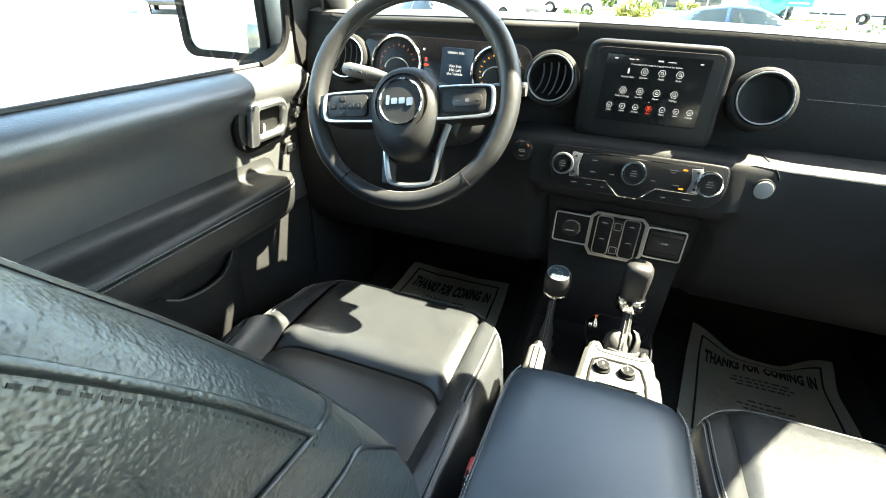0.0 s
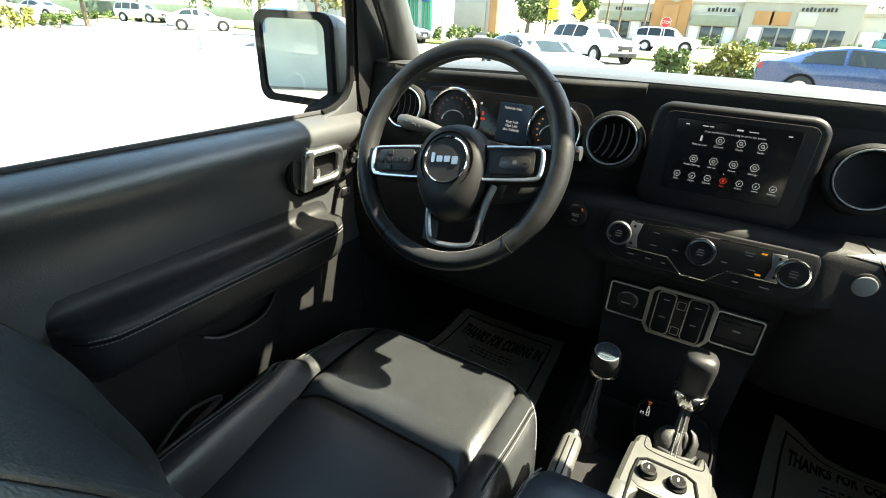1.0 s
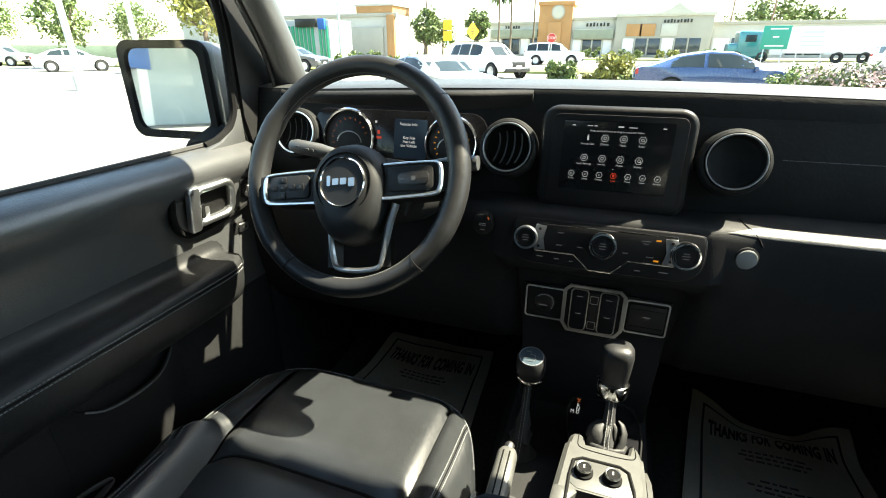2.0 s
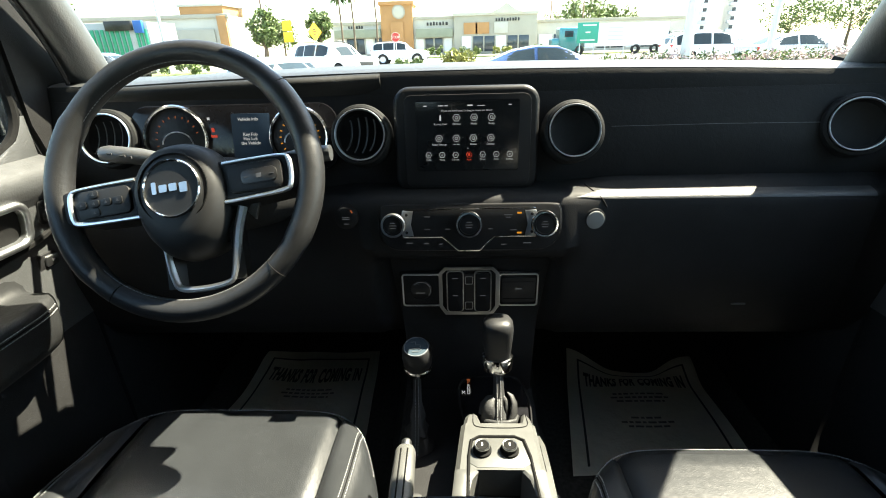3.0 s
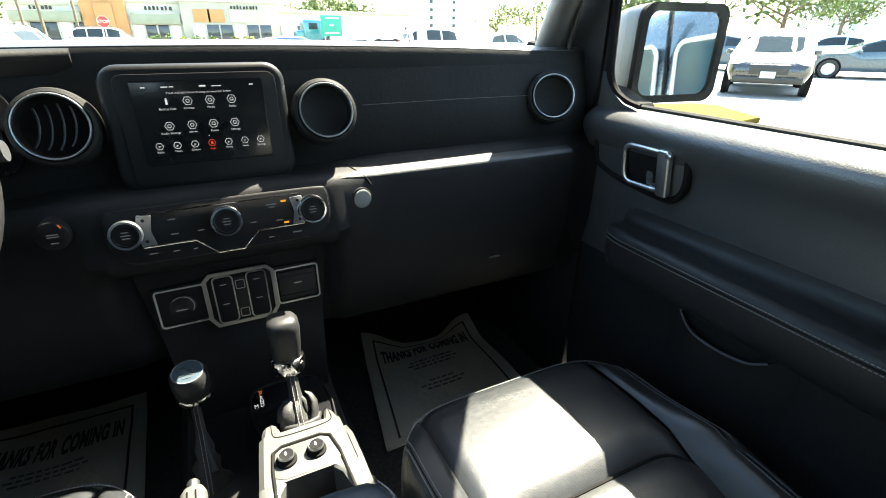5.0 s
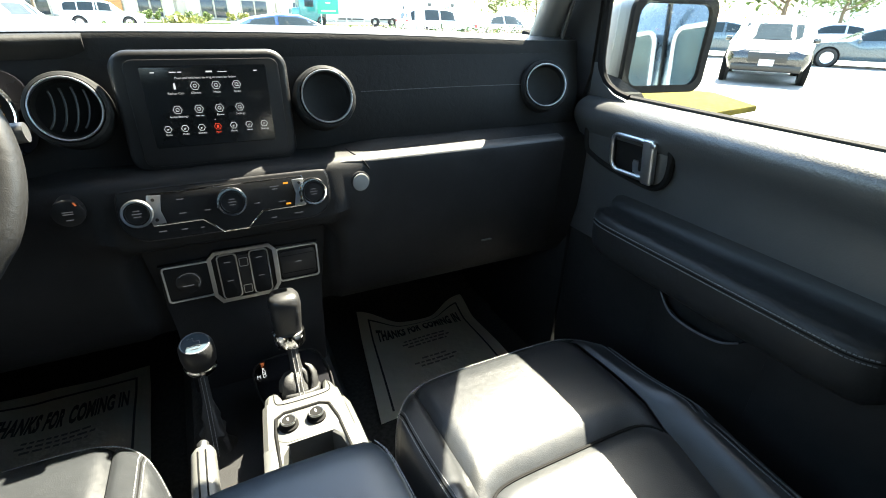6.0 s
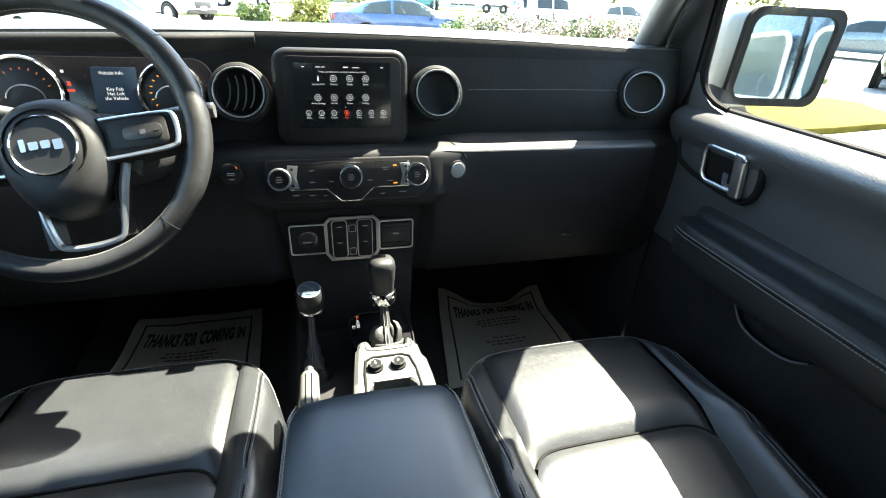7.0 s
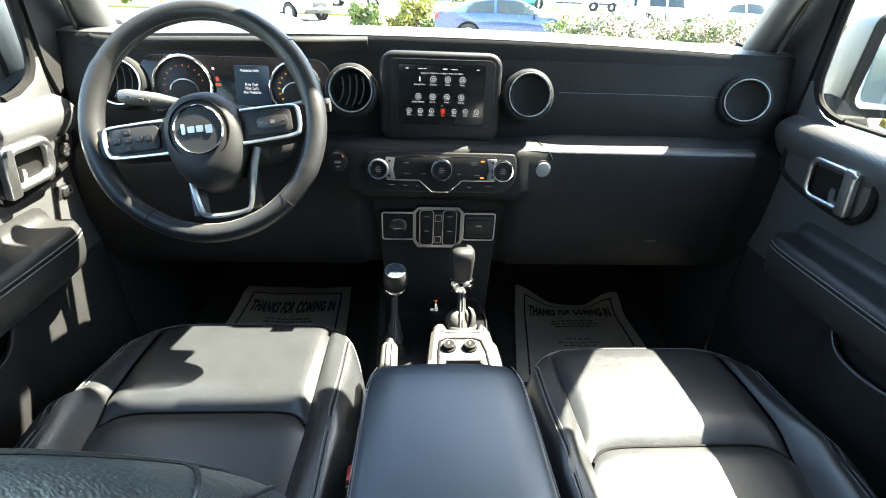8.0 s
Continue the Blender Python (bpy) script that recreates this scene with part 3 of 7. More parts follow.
for sx in (-1, 1):
    ear = prism([(sx * 0.088, 0.021), (sx * 0.105, 0.022), (sx * 0.110, 0.0), (sx * 0.105, -0.019), (sx * 0.088, -0.018), (sx * 0.092, 0.0)][::sx], 0.0022, fm2, 0.0006)
    part("frame_ear", ear, SATIN, hv)
    for v in (0.0155, -0.0125):
        part("screw", lathe([(0.0, 0.003), (0.0022, 0.003), (0.0026, 0.0)], 12, fm2 @ Matrix.Translation((sx * 0.0985, v, 0.001))), DARK, hv)
for x, r in ((-0.119, 0.0185), (0.0, 0.0205), (0.117, 0.0205)):
    km = fm @ Matrix.Translation((x, 0.0005, 0.0038))
    kn = part("knob", lathe([(r, 0.0), (r, 0.012), (r - 0.002, 0.015), (r * 0.74, 0.016), (r * 0.70, 0.0145), (0, 0.0145)], 36, km), CONTROL, hv)
    part("knob_ring", lathe([(r * 1.04, 0.009), (r * 1.04, 0.0135), (r * 0.97, 0.0162), (r * 0.84, 0.0164), (r * 0.84, 0.013)], 36, km), SATIN if x < 0 else CHROME, kn)
    part("knob_mark", join(*[rbox(km @ Vector((0, dv, 0.0149)), (w, 0.0006, 0.0012), 0) for dv, w in ((0.004, 0.008), (0.0, 0.011), (-0.004, 0.009))]), PRINT_GLOW, kn)
marks = []
for u, v, w in ((-0.066, 0.012, 0.009), (-0.066, -0.008, 0.009), (-0.040, 0.012, 0.0), (-0.034, -0.008, 0.008), (0.034, -0.008, 0.008), (0.062, 0.014, 0.013), (0.062, 0.010, 0.008),
                (0.070, -0.010, 0.010), (-0.095, -0.030, 0.010), (-0.068, -0.031, 0.008), (-0.045, -0.032, 0.005), (0.055, -0.033, 0.008), (0.092, -0.031, 0.013)):
    if w:
        marks.append(rbox(fm2 @ Vector((u, v, 0.0)), (w, 0.0006, 0.0014), 0))
part("button_marks", join(*marks), PRINT_GLOW, hv)
for v in (0.017, -0.0145):
    part("indicator_lamp", rbox(fm2 @ Vector((0.079, v, 0.0005)), (0.007, 0.0012, 0.0024), 0), UI_AMBER, hv, "lit amber indicator")

# window switch panel
sm = facing((0, 0.0662, 1.025))
sw = part("switch_panel", prism([(-0.124, 0.038), (-0.052, 0.040), (-0.042, 0.050), (0.043, 0.050), (0.053, 0.040), (0.126, 0.038), (0.127, -0.031), (0.055, -0.034),
                                 (0.045, -0.049), (-0.043, -0.049), (-0.052, -0.034), (-0.125, -0.032)][::-1], 0.005, sm, 0.001), CONTROL, stack, "black switch panel framed in satin silver")
sm2 = facing((0, 0.0610, 1.025))
for cx, w, h, cy in ((-0.0855, 0.071, 0.066, 0.003), (0.0895, 0.071, 0.066, 0.003)):
    part("pod_frame", ring_plate(rr(w, h, 0.006, 4, cx, cy), rr(w - 0.005, h - 0.005, 0.004, 4, cx, cy), 0.0025, sm2), BRUSHED, sw)
cf = ring_plate([(-0.054, 0.037), (-0.043, 0.049), (0.044, 0.049), (0.055, 0.037), (0.055, -0.031), (0.044, -0.048), (-0.043, -0.048), (-0.054, -0.031)],
                [(-0.0475, 0.036), (-0.040, 0.0435), (0.041, 0.0435), (0.0485, 0.036), (0.0485, -0.031), (0.0405, -0.0425), (-0.0395, -0.0425), (-0.0475, -0.031)], 0.003, sm2)
part("centre_frame", cf, SATIN, sw)
for cx in (-0.0245, 0.0255):
    rk = part("window_switch", prism(rr(0.027, 0.080, 0.006, 4, cx, 0.0), 0.006, sm2, 0.002), CONTROL, sw)
    part("switch_rim", ring_plate(rr(0.0315, 0.0845, 0.008, 4, cx, 0.0), rr(0.0275, 0.0805, 0.006, 4, cx, 0.0), 0.0032, sm2), SATIN, rk)
    part("switch_mark", join(*[rbox(sm2 @ Vector((cx, v, 0.0064)), (0.010, 0.0006, 0.0012), 0) for v in (0.029, -0.006)]), PRINT_GLOW, rk)
part("lock_strip", prism(rr(0.016, 0.076, 0.003, 3, 0.0005, 0.0), 0.004, sm2, 0.001), DARK, sw)
for v in (0.024, -0.028):
    part("strip_frame", ring_plate(rr(0.014, 0.016, 0.002, 3, 0.0005, v), rr(0.012, 0.014, 0.001, 3, 0.0005, v), 0.0046, sm2), SATIN, sw)
soc = part("power_socket_cover", lathe([(0.019, 0.0), (0.019, 0.002), (0.0175, 0.003), (0.0, 0.003)], 32, sm2 @ Matrix.Translation((-0.086, 0.003, 0))), DARK, sw)
arc = [sm2 @ Vector((-0.086 + 0.0165 * math.cos(a), 0.004 + 0.0165 * math.sin(a), 0.0034)) for a in np.linspace(-0.7, 2.4, 16)]
part("cover_mark", tube(arc, 0.0005, 5), PRINT_GLOW, soc)
part("cover_label", rbox(sm2 @ Vector((-0.088, -0.002, 0.0032)), (0.016, 0.0006, 0.0016), 0), PRINT_GLOW, soc)
pk = part("port_cover", prism(rr(0.060, 0.052, 0.004, 3, 0.0895, 0.003), 0.0035, sm2, 0.001), DARK, sw)
part("port_label", rbox(sm2 @ Vector((0.0895, 0.006, 0.0037)), (0.012, 0.0006, 0.002), 0), PRINT_GLOW, pk)
part("port_edge", join(*[rbox(sm2 @ Vector((0.0895, v, 0.0036)), (0.056, 0.0008, 0.0007), 0) for v in (0.020, -0.014)]), DEEP, pk)
part("round_inlay", lathe([(0.0148, 0.0), (0.0148, 0.0025), (0.013, 0.0034), (0.0, 0.0034)], 36, facing((0.201, 0.0198, 1.1760), 0, 10)), BADGE, dash, "round grey rubber inlay")
part("inlay_mount", lathe([(0.018, -0.02), (0.018, 0.0), (0.0152, 0.001)], 36, facing((0.201, 0.0198, 1.1760), 0, 10)), PLASTIC, dash)
ig = part("start_button", lathe([(0.0185, -0.03), (0.0185, 0.0), (0.0165, 0.0015), (0.0, 0.0015)], 32, facing((-0.196, 0.0085, 1.187))), CONTROL, dash, "round black start button")
part("start_label", join(*[rbox((-0.196, 0.0068, z), (w, 0.0006, 0.0012), 0) for z, w in ((1.189, 0.012), (1.186, 0.012), (1.178, 0.008))]), PRINT_GLOW, ig)
part("start_lamp", rbox((-0.186, 0.0066, 1.199), (0.002, 0.0008, 0.005), 0, rot=(0, -25, 0)), UI_ORANGE, ig, "small lit red lamp")

# touch screen
hm = facing((0, 0.078, 1.30), 4)
house = part("screen_housing", prism(rr(0.227, 0.164, 0.026, 6, -0.003, -0.0035), 0.024, hm, 0.008, 3), HOUSING, dash, "thick black plastic screen surround with rounded corners")
part("screen_bezel", prism(rr(0.196, 0.142, 0.012, 5, -0.001, -0.003), 0.0035, facing((0, 0.0545, 1.30), 4), 0.001), CONTROL, house)
part("screen", prism(rr(0.160, 0.108, 0.003, 3, -0.001, 0.006), 0.002, facing((0, 0.0513, 1.30), 4), 0.0005), SCREEN, house, "switched-on touch screen with rows of app icons")
um = facing((0, 0.0490, 1.30), 4)
scr = house.children[-1]


def hexring(u, v, r, thick=0.0009):
    o = [(u + r * math.cos(radians(60 * i)), v + r * math.sin(radians(60 * i))) for i in range(6)]
    i_ = [(u + (r - thick) * math.cos(radians(60 * i)), v + (r - thick) * math.sin(radians(60 * i))) for i in range(6)]
    return ring_plate(o, i_, 0.0004, um)


def ubar(u, v, w, h=0.0011):
    return prism([(u - w / 2, v - h / 2), (u + w / 2, v - h / 2), (u + w / 2, v + h / 2), (u - w / 2, v + h / 2)], 0.0004, um)


LABELS = (("Backup Cam", "Climate", "Media", "Radio"), ("Audio Settings", "", "Phone", "Settings"))
for row, us, v in ((0, (-0.043, -0.018, 0.009, 0.036), 0.034), (1, (-0.0455, -0.0185, 0.008, 0.035), 0.003)):
    for k, u in enumerate(us):
        if row == 0 and k == 0:
            icons = [ubar(u, v - 0.0006, 0.0026, 0.0068), ubar(u, v + 0.0038, 0.0018, 0.0010)]
        else:
            icons = [hexring(u, v, 0.0060, 0.0007), hexring(u, v, 0.0026, 0.0007), ubar(u + 0.0008 * (k - 1), v - 0.0018, 0.0030, 0.0007)]
        icon = part("app_icon", join(*icons), UI_WHITE, scr)
        word = LABELS[row][k]
        part("icon_text", lettering(word, 0.0040, um @ Matrix.Translation((u, v - 0.0093, 0)), depth=0.0001) if word else join(ubar(u - 0.003, v - 0.0093, 0.005, 0.0010), ubar(u + 0.003, v - 0.0093, 0.004, 0.0010)), UI_TEXT, icon)
for k, word in enumerate(("Radio", "Media", "Climate", "Apps", "Phone", "", "Settings")):
    u = -0.0625 + k * 0.0213
    lit = UI_RED if k == 3 else UI_WHITE
    icon = part("dock_icon", join(hexring(u, -0.0225, 0.0050, 0.0007), ubar(u, -0.0225, 0.0030, 0.0007 if k != 3 else 0.0040), ubar(u - 0.0006, -0.0240, 0.0016, 0.0006)), lit, scr, "red highlighted app icon" if k == 3 else "")
    part("icon_text", lettering(word, 0.0036, um @ Matrix.Translation((u, -0.0302, 0)), depth=0.0001) if word else ubar(u, -0.0302, 0.008, 0.0009), UI_RED if k == 3 else UI_TEXT, icon)
part("status_text", join(ubar(-0.066, 0.052, 0.005, 0.0014), ubar(-0.042, 0.052, 0.008, 0.0012), ubar(-0.0335, 0.052, 0.005, 0.0012), ubar(0.003, 0.052, 0.008, 0.0020), ubar(0.020, 0.0515, 0.012, 0.0010), ubar(0.064, 0.052, 0.005, 0.0014)), UI_WHITE, scr)
part("hint_text", lettering("Press and hold icons to drag to menu bar below", 0.0040, um @ Matrix.Translation((-0.002, 0.0445, 0)), depth=0.0001), UI_TEXT, scr)
part("page_dot", ubar(-0.0005, -0.0125, 0.0012, 0.0012), UI_WHITE, scr)
part("bezel_groove", rbox((-0.002, 0.0488, 1.232), (0.15, 0.002, 0.0016), 0.0005), TITANIUM, house)


# round vents
def vent(x, lean=16, turn=0, slats=True, y=0.0580):
    m = facing((x, y, 1.309), lean, turn) @ Matrix.Scale(0.905, 4)
    v = part("air_vent", lathe([(0.0545, -0.05), (0.0535, -0.002), (0.051, 0.006), (0.0465, 0.0085), (0.0445, 0.006), (0.042, 0.002)], 48, m), SOFT, dash, "round air vent in a satin ring")
    part("vent_ring", lathe([(0.0436, 0.005), (0.0447, 0.0105), (0.0438, 0.0128), (0.0422, 0.0128), (0.0410, 0.005)], 48, m), BRUSHED, v, "thin satin silver ring")
    part("vent_bowl", lathe([(0.0412, 0.008), (0.038, -0.004), (0.030, -0.009), (0.0, -0.011)], 48, m), SOFT if not slats else DEEP, v)
    if slats:
        for k in (-0.024, -0.0095, 0.005, 0.0195):
            pts = [m @ Vector((k * 0.95 + 0.007 * math.cos(a * 1.3) + 0.0035 * a, (0.036 - 0.30 * abs(k)) * math.sin(a), 0.004 - 0.003 * math.cos(a))) for a in np.linspace(-1.1, 1.1, 11)]
            part("slat", tube(pts, 0.0008, 6, flat=2.6), SLAT, v)


vent(-0.592, turn=6, y=0.070)
vent(-0.170)
vent(0.1645, slats=False)
vent(0.598, turn=-20, slats=False, y=0.066)

# instrument cluster
cm = facing((-0.384, 0.0800, 1.304), 12)
cl = part("instrument_panel", prism(rr(0.345, 0.108, 0.03, 6), 0.004, cm, 0.002), PIANO, dash, "dark instrument cluster with two chrome-ringed gauges")
for gx, r in ((-0.479, 0.0540), (-0.274, 0.0485)):
    gm = cm @ Matrix.Translation((gx + 0.384, 0.0, 0.004))
    gg = part("gauge", lathe([(r - 0.004, 0.0), (r - 0.006, 0.0010), (0.0, 0.0010)], 48, gm), CONTROL, cl)
    part("gauge_ring", lathe([(r, 0.0), (r + 0.0008, 0.007), (r - 0.0015, 0.0088), (r - 0.004, 0.0075), (r - 0.0042, 0.0)], 48, gm), CHROME, gg, "chrome ring")
    ticks = []
    for i in range(15):
        a = radians(215 - i * 18)
        if i > 11 and gx < -0.4:
            continue
        c = gm @ Vector((math.cos(a) * r * 0.66, math.sin(a) * r * 0.66, 0.0016))
        ticks.append(rbox(c, (0.0035, 0.0008, 0.0016), 0, rot=(0, -math.degrees(a), 0)))
    part("gauge_marks", join(*ticks), UI_ORANGE if gx < -0.4 else UI_AMBER, gg, "dim orange scale marks")
    half = [gm @ Vector((0.0 + 0.026 * math.cos(a), -0.010 + 0.022 * math.sin(a), 0.0018)) for a in np.linspace(0.1, 3.04, 14)]
    part("inner_arc", tube(half, 0.0012, 5), SATIN, gg)
disp = part("cluster_display", prism(rr(0.064, 0.070, 0.003, 3, 0.030, 0.004), 0.0014, cm @ Matrix.Translation((0, 0, 0.004)), 0.0004), UI_BLUE, cl, "lit bluish information display")
tm = cm @ Matrix.Translation((0.030, 0.0, 0.0058))
part("message", join(lettering("Vehicle Info", 0.0072, tm @ Matrix.Translation((-0.004, 0.030, 0))), lettering("Key Fob", 0.0072, tm @ Matrix.Translation((-0.002, 0.006, 0))),
                     lettering("Has Left", 0.0072, tm @ Matrix.Translation((-0.002, -0.001, 0))), lettering("the Vehicle", 0.0072, tm @ Matrix.Translation((-0.002, -0.008, 0)))), UI_WHITE, disp)
part("warning_lamp", join(rbox(cm @ Vector((-0.034, 0.014, 0.0046)), (0.005, 0.0008, 0.007), 0.001), rbox(cm @ Vector((-0.033, 0.004, 0.0046)), (0.010, 0.0008, 0.004), 0)), UI_RED, cl, "lit red warning symbols")
part("lamp_dot", rbox(cm @ Vector((-0.040, 0.032, 0.0046)), (0.004, 0.0008, 0.004), 0), UI_WHITE, cl)

# ---- steering wheel ----
WC = Vector((-0.381, -0.0925, 1.281))
wheel = thing("steering_wheel", WC, "black leather steering wheel with satin silver-trimmed spokes", "steering wheel")
wm = facing(WC, 26) @ Matrix.Rotation(radians(9), 4, "Z") @ Matrix.Scale(0.96, 4)


def wp_(a, b, n=0.0):
    return wm @ Vector((a, b, n))


R = 0.1815
rim_pts = [wp_(R * math.cos(t) * 0.99, R * math.sin(t) * 1.0) for t in np.linspace(0, 2 * math.pi, 72, endpoint=False)]
rim_r = [0.0155 + 0.0018 * (abs(math.cos(t)) > 0.80) for t in np.linspace(0, 2 * math.pi, 72, endpoint=False)]
rim = part("rim", tube(rim_pts, rim_r, 18, closed=True), WHEEL_LEATHER, wheel, "thick black leather rim")
part("rim_stitching", stitches([wp_((R - 0.0148) * math.cos(t) * 0.99, (R - 0.0148) * math.sin(t), 0.0055) for t in np.linspace(0, 2 * math.pi, 181)], 0.0052, 0.0036, 0.0009), THREAD, rim)
for t in (35, 145, 232, 308):
    a = radians(t)
    c = wp_(R * math.cos(a), R * math.sin(a))
    ax = (wp_(-math.sin(a), math.cos(a)) - wp_(0, 0)).normalized()
    loop = lathe([(0.0162, -0.0008), (0.0168, 0.0), (0.0162, 0.0008)], 24, Matrix.Translation(c) @ ax.to_track_quat("Z", "Y").to_matrix().to_4x4())
    part("rim_seam", loop, DEEP, rim)
hub_out = [(0.0585 * math.copysign(abs(math.cos(a)) ** 0.92, math.cos(a)), (0.060 if math.sin(a) > 0 else 0.084) * math.sin(a)) for a in np.linspace(0, 2 * math.pi, 40, endpoint=False)]
rings = []
for s, n in ((0.85, -0.075), (1.08, -0.048), (1.15, -0.014), (1.12, 0.004), (1.03, 0.019), (0.88, 0.0285), (0.66, 0.0325), (0.30, 0.034)):
    rings.append([wp_(u * s, v * s - 0.018, n) for u, v in hub_out])
hub = part("hub", loft(rings), HUB, wheel, "domed black airbag cover", 60)
part("emblem_ring", lathe([(0.0392, 0.029), (0.0392, 0.0352), (0.0377, 0.0368), (0.0362, 0.0352), (0.0362, 0.029)], 48, wm @ Matrix.Translation((0.001, -0.018, 0))), CHROME, hub, "thin chrome ring")
part("cover_seam", tube([wp_(0.001 + 0.047 * math.cos(a), -0.018 + 0.047 * math.sin(a), 0.0315) for a in np.linspace(0, 2 * math.pi, 48, endpoint=False)], 0.0011, 6, True), DEEP, hub)
part("emblem_disc", lathe([(0.0365, 0.031), (0.0362, 0.0342), (0.0, 0.0350)], 40, wm @ Matrix.Translation((0.001, -0.018, 0))), HUB, hub)
bars = [prism(rr(w, h, 0.0015, 3, u, v), 0.0012, wm @ Matrix.Translation((0, -0.016, 0.0352))) for u, v, w, h in
        ((-0.0215, 0.001, 0.006, 0.016), (-0.0095, -0.001, 0.0105, 0.010), (0.0040, -0.001, 0.0105, 0.010), (0.0180, -0.003, 0.0105, 0.013))]
part("emblem", join(*bars), SATIN, hub, "plain silver emblem bars")
wl = wm @ Matrix.Translation((0, -0.016, 0))
# side spokes
for sx in (-1, 1):
    out = [(sx * 0.050, 0.030), (sx * 0.100, 0.029), (sx * 0.150, 0.026), (sx * 0.168, 0.022), (sx * 0.168, -0.020), (sx * 0.150, -0.026), (sx * 0.100, -0.029), (sx * 0.050, -0.032)]
    sp = part("spoke", prism(out[::-sx] if sx > 0 else out, 0.054, wl @ Matrix.Translation((0, 0, -0.042)), 0.004), HUB, wheel)
    loop = [(sx * 0.062, 0.0250), (sx * 0.100, 0.0250), (sx * 0.143, 0.0235), (sx * 0.153, 0.018), (sx * 0.155, 0.0), (sx * 0.152, -0.018), (sx * 0.142, -0.0245), (sx * 0.100, -0.0265), (sx * 0.060, -0.0275)]
    part("spoke_trim", tube(smooth([wl @ Vector((u, v, 0.0125)) for u, v in loop], 4), [0.0020 + 0.0016 * sstep(8, 14, i) * (1 - 0.6 * sstep(22, 30, i)) for i in range(33)], 8, flat=1.2), BRUSHED, sp, "satin silver spoke trim")
    pad = part("button_pad", prism(rr(0.074, 0.038, 0.008, 4, sx * 0.106, 0.0), 0.004, wl @ Matrix.Translation((0, 0, 0.012)), 0.0015), HUB, sp)
    if sx < 0:
        for u, v in ((-0.137, 0), (-0.102, 0), (-0.119, 0.0125), (-0.119, -0.0125), (-0.119, 0.0), (-0.086, 0.0)):
            bt = part("button", prism(rr(0.0135, 0.0105, 0.003, 3, u, v), 0.002, wl @ Matrix.Translation((0, 0, 0.0155)), 0.0006), HUB, pad)
            part("button_mark", prism([(u - 0.002, v - 0.0015), (u + 0.002, v - 0.0015), (u, v + 0.002)], 0.0004, wl @ Matrix.Translation((0, 0, 0.0176))), PRINT_GLOW, bt)
    else:
        bt = part("button", prism(rr(0.050, 0.020, 0.008, 4, 0.112, 0), 0.002, wl @ Matrix.Translation((0, 0, 0.0155)), 0.0006), DARK, pad)
        part("button_mark", join(prism(rr(0.007, 0.006, 0.001, 2, 0.112, 0), 0.0004, wl @ Matrix.Translation((0, 0, 0.0176))), prism(rr(0.006, 0.001, 0.0004, 1, 0.094, 0), 0.0004, wl @ Matrix.Translation((0, 0, 0.0176))),
                                 prism(rr(0.006, 0.001, 0.0004, 1, 0.130, 0), 0.0004, wl @ Matrix.Translation((0, 0, 0.0176)))), PRINT_GLOW, bt)
wd = wm @ Matrix.Translation((0.010, 0.002, -0.010))
for sx in (-1, 1):
    part("lower_spoke", loft([[wd @ Vector((sx * u, v, n)) for u, v, n in ((0.056, v0, -0.014), (0.056, v0, 0.004), (0.042, v0, 0.008), (0.034, v0, -0.008))]
                              for v0 in (-0.060, -0.100, -0.150)]), DARK, wheel)
vtrim = smooth([wd @ Vector((u, v, 0.008)) for u, v in ((-0.050, -0.074), (-0.047, -0.110), (-0.042, -0.140), (-0.033, -0.152), (0.0, -0.156), (0.033, -0.152), (0.042, -0.140), (0.049, -0.110), (0.056, -0.080), (0.066, -0.052))], 4)
part("lower_trim", tube(vtrim, [0.0048 + 0.0030 * sstep(22, 32, i) for i in range(37)], 8, flat=0.8), BRUSHED, wheel, "satin silver U-shaped lower spoke trim")
part("lower_infill", prism([(-0.040, -0.070), (0.040, -0.070), (0.036, -0.096), (-0.036, -0.096)], 0.004, wd @ Matrix.Translation((0, 0, -0.006))), PIANO, wheel)
col = thing("steering_column", (-0.376, -0.02, 1.20), "black plastic steering column shroud with stalks", "steering column")
part("shroud", loft([[Vector((-0.376 + w * math.copysign(abs(math.cos(a)) ** 0.75, math.cos(a)), y, z + h * math.sin(a))) for a in np.linspace(0, 2 * math.pi, 20, endpoint=False)]
                     for y, z, w, h in ((-0.080, 1.254, 0.050, 0.046), (-0.066, 1.250, 0.080, 0.054), (-0.05, 1.246, 0.100, 0.058), (0.03, 1.224, 0.102, 0.058), (0.10, 1.200, 0.090, 0.052))]), PLASTIC, col)
stalk = part("turn_stalk", tube([(-0.425, 0.008, 1.280), (-0.470, 0.002, 1.290), (-0.496, -0.001, 1.294), (-0.543, -0.003, 1.299), (-0.553, -0.003, 1.300)], [0.007, 0.0095, 0.0125, 0.0130, 0.010], 14), DOOR_PLASTIC, col, "turn signal stalk")
part("stalk_mark", join(*[rbox((x, -0.0150, z), (w, 0.002, 0.003), 0) for x, z, w in ((-0.533, 1.3015, 0.007), (-0.514, 1.298, 0.008), (-0.502, 1.296, 0.003))]), INK, stalk)
part("wiper_stalk", tube([(-0.34, -0.035, 1.280), (-0.28, -0.042, 1.292), (-0.222, -0.046, 1.302), (-0.192, -0.046, 1.304)], [0.007, 0.008, 0.0115, 0.0110], 12), DOOR_PLASTIC, col, "wiper stalk")
part("paddle", prism([(0.075, -0.055), (0.090, -0.030), (0.098, -0.030), (0.085, -0.068)], 0.006, wm @ Matrix.Translation((0, 0, -0.022)), 0.001), TITANIUM, col)


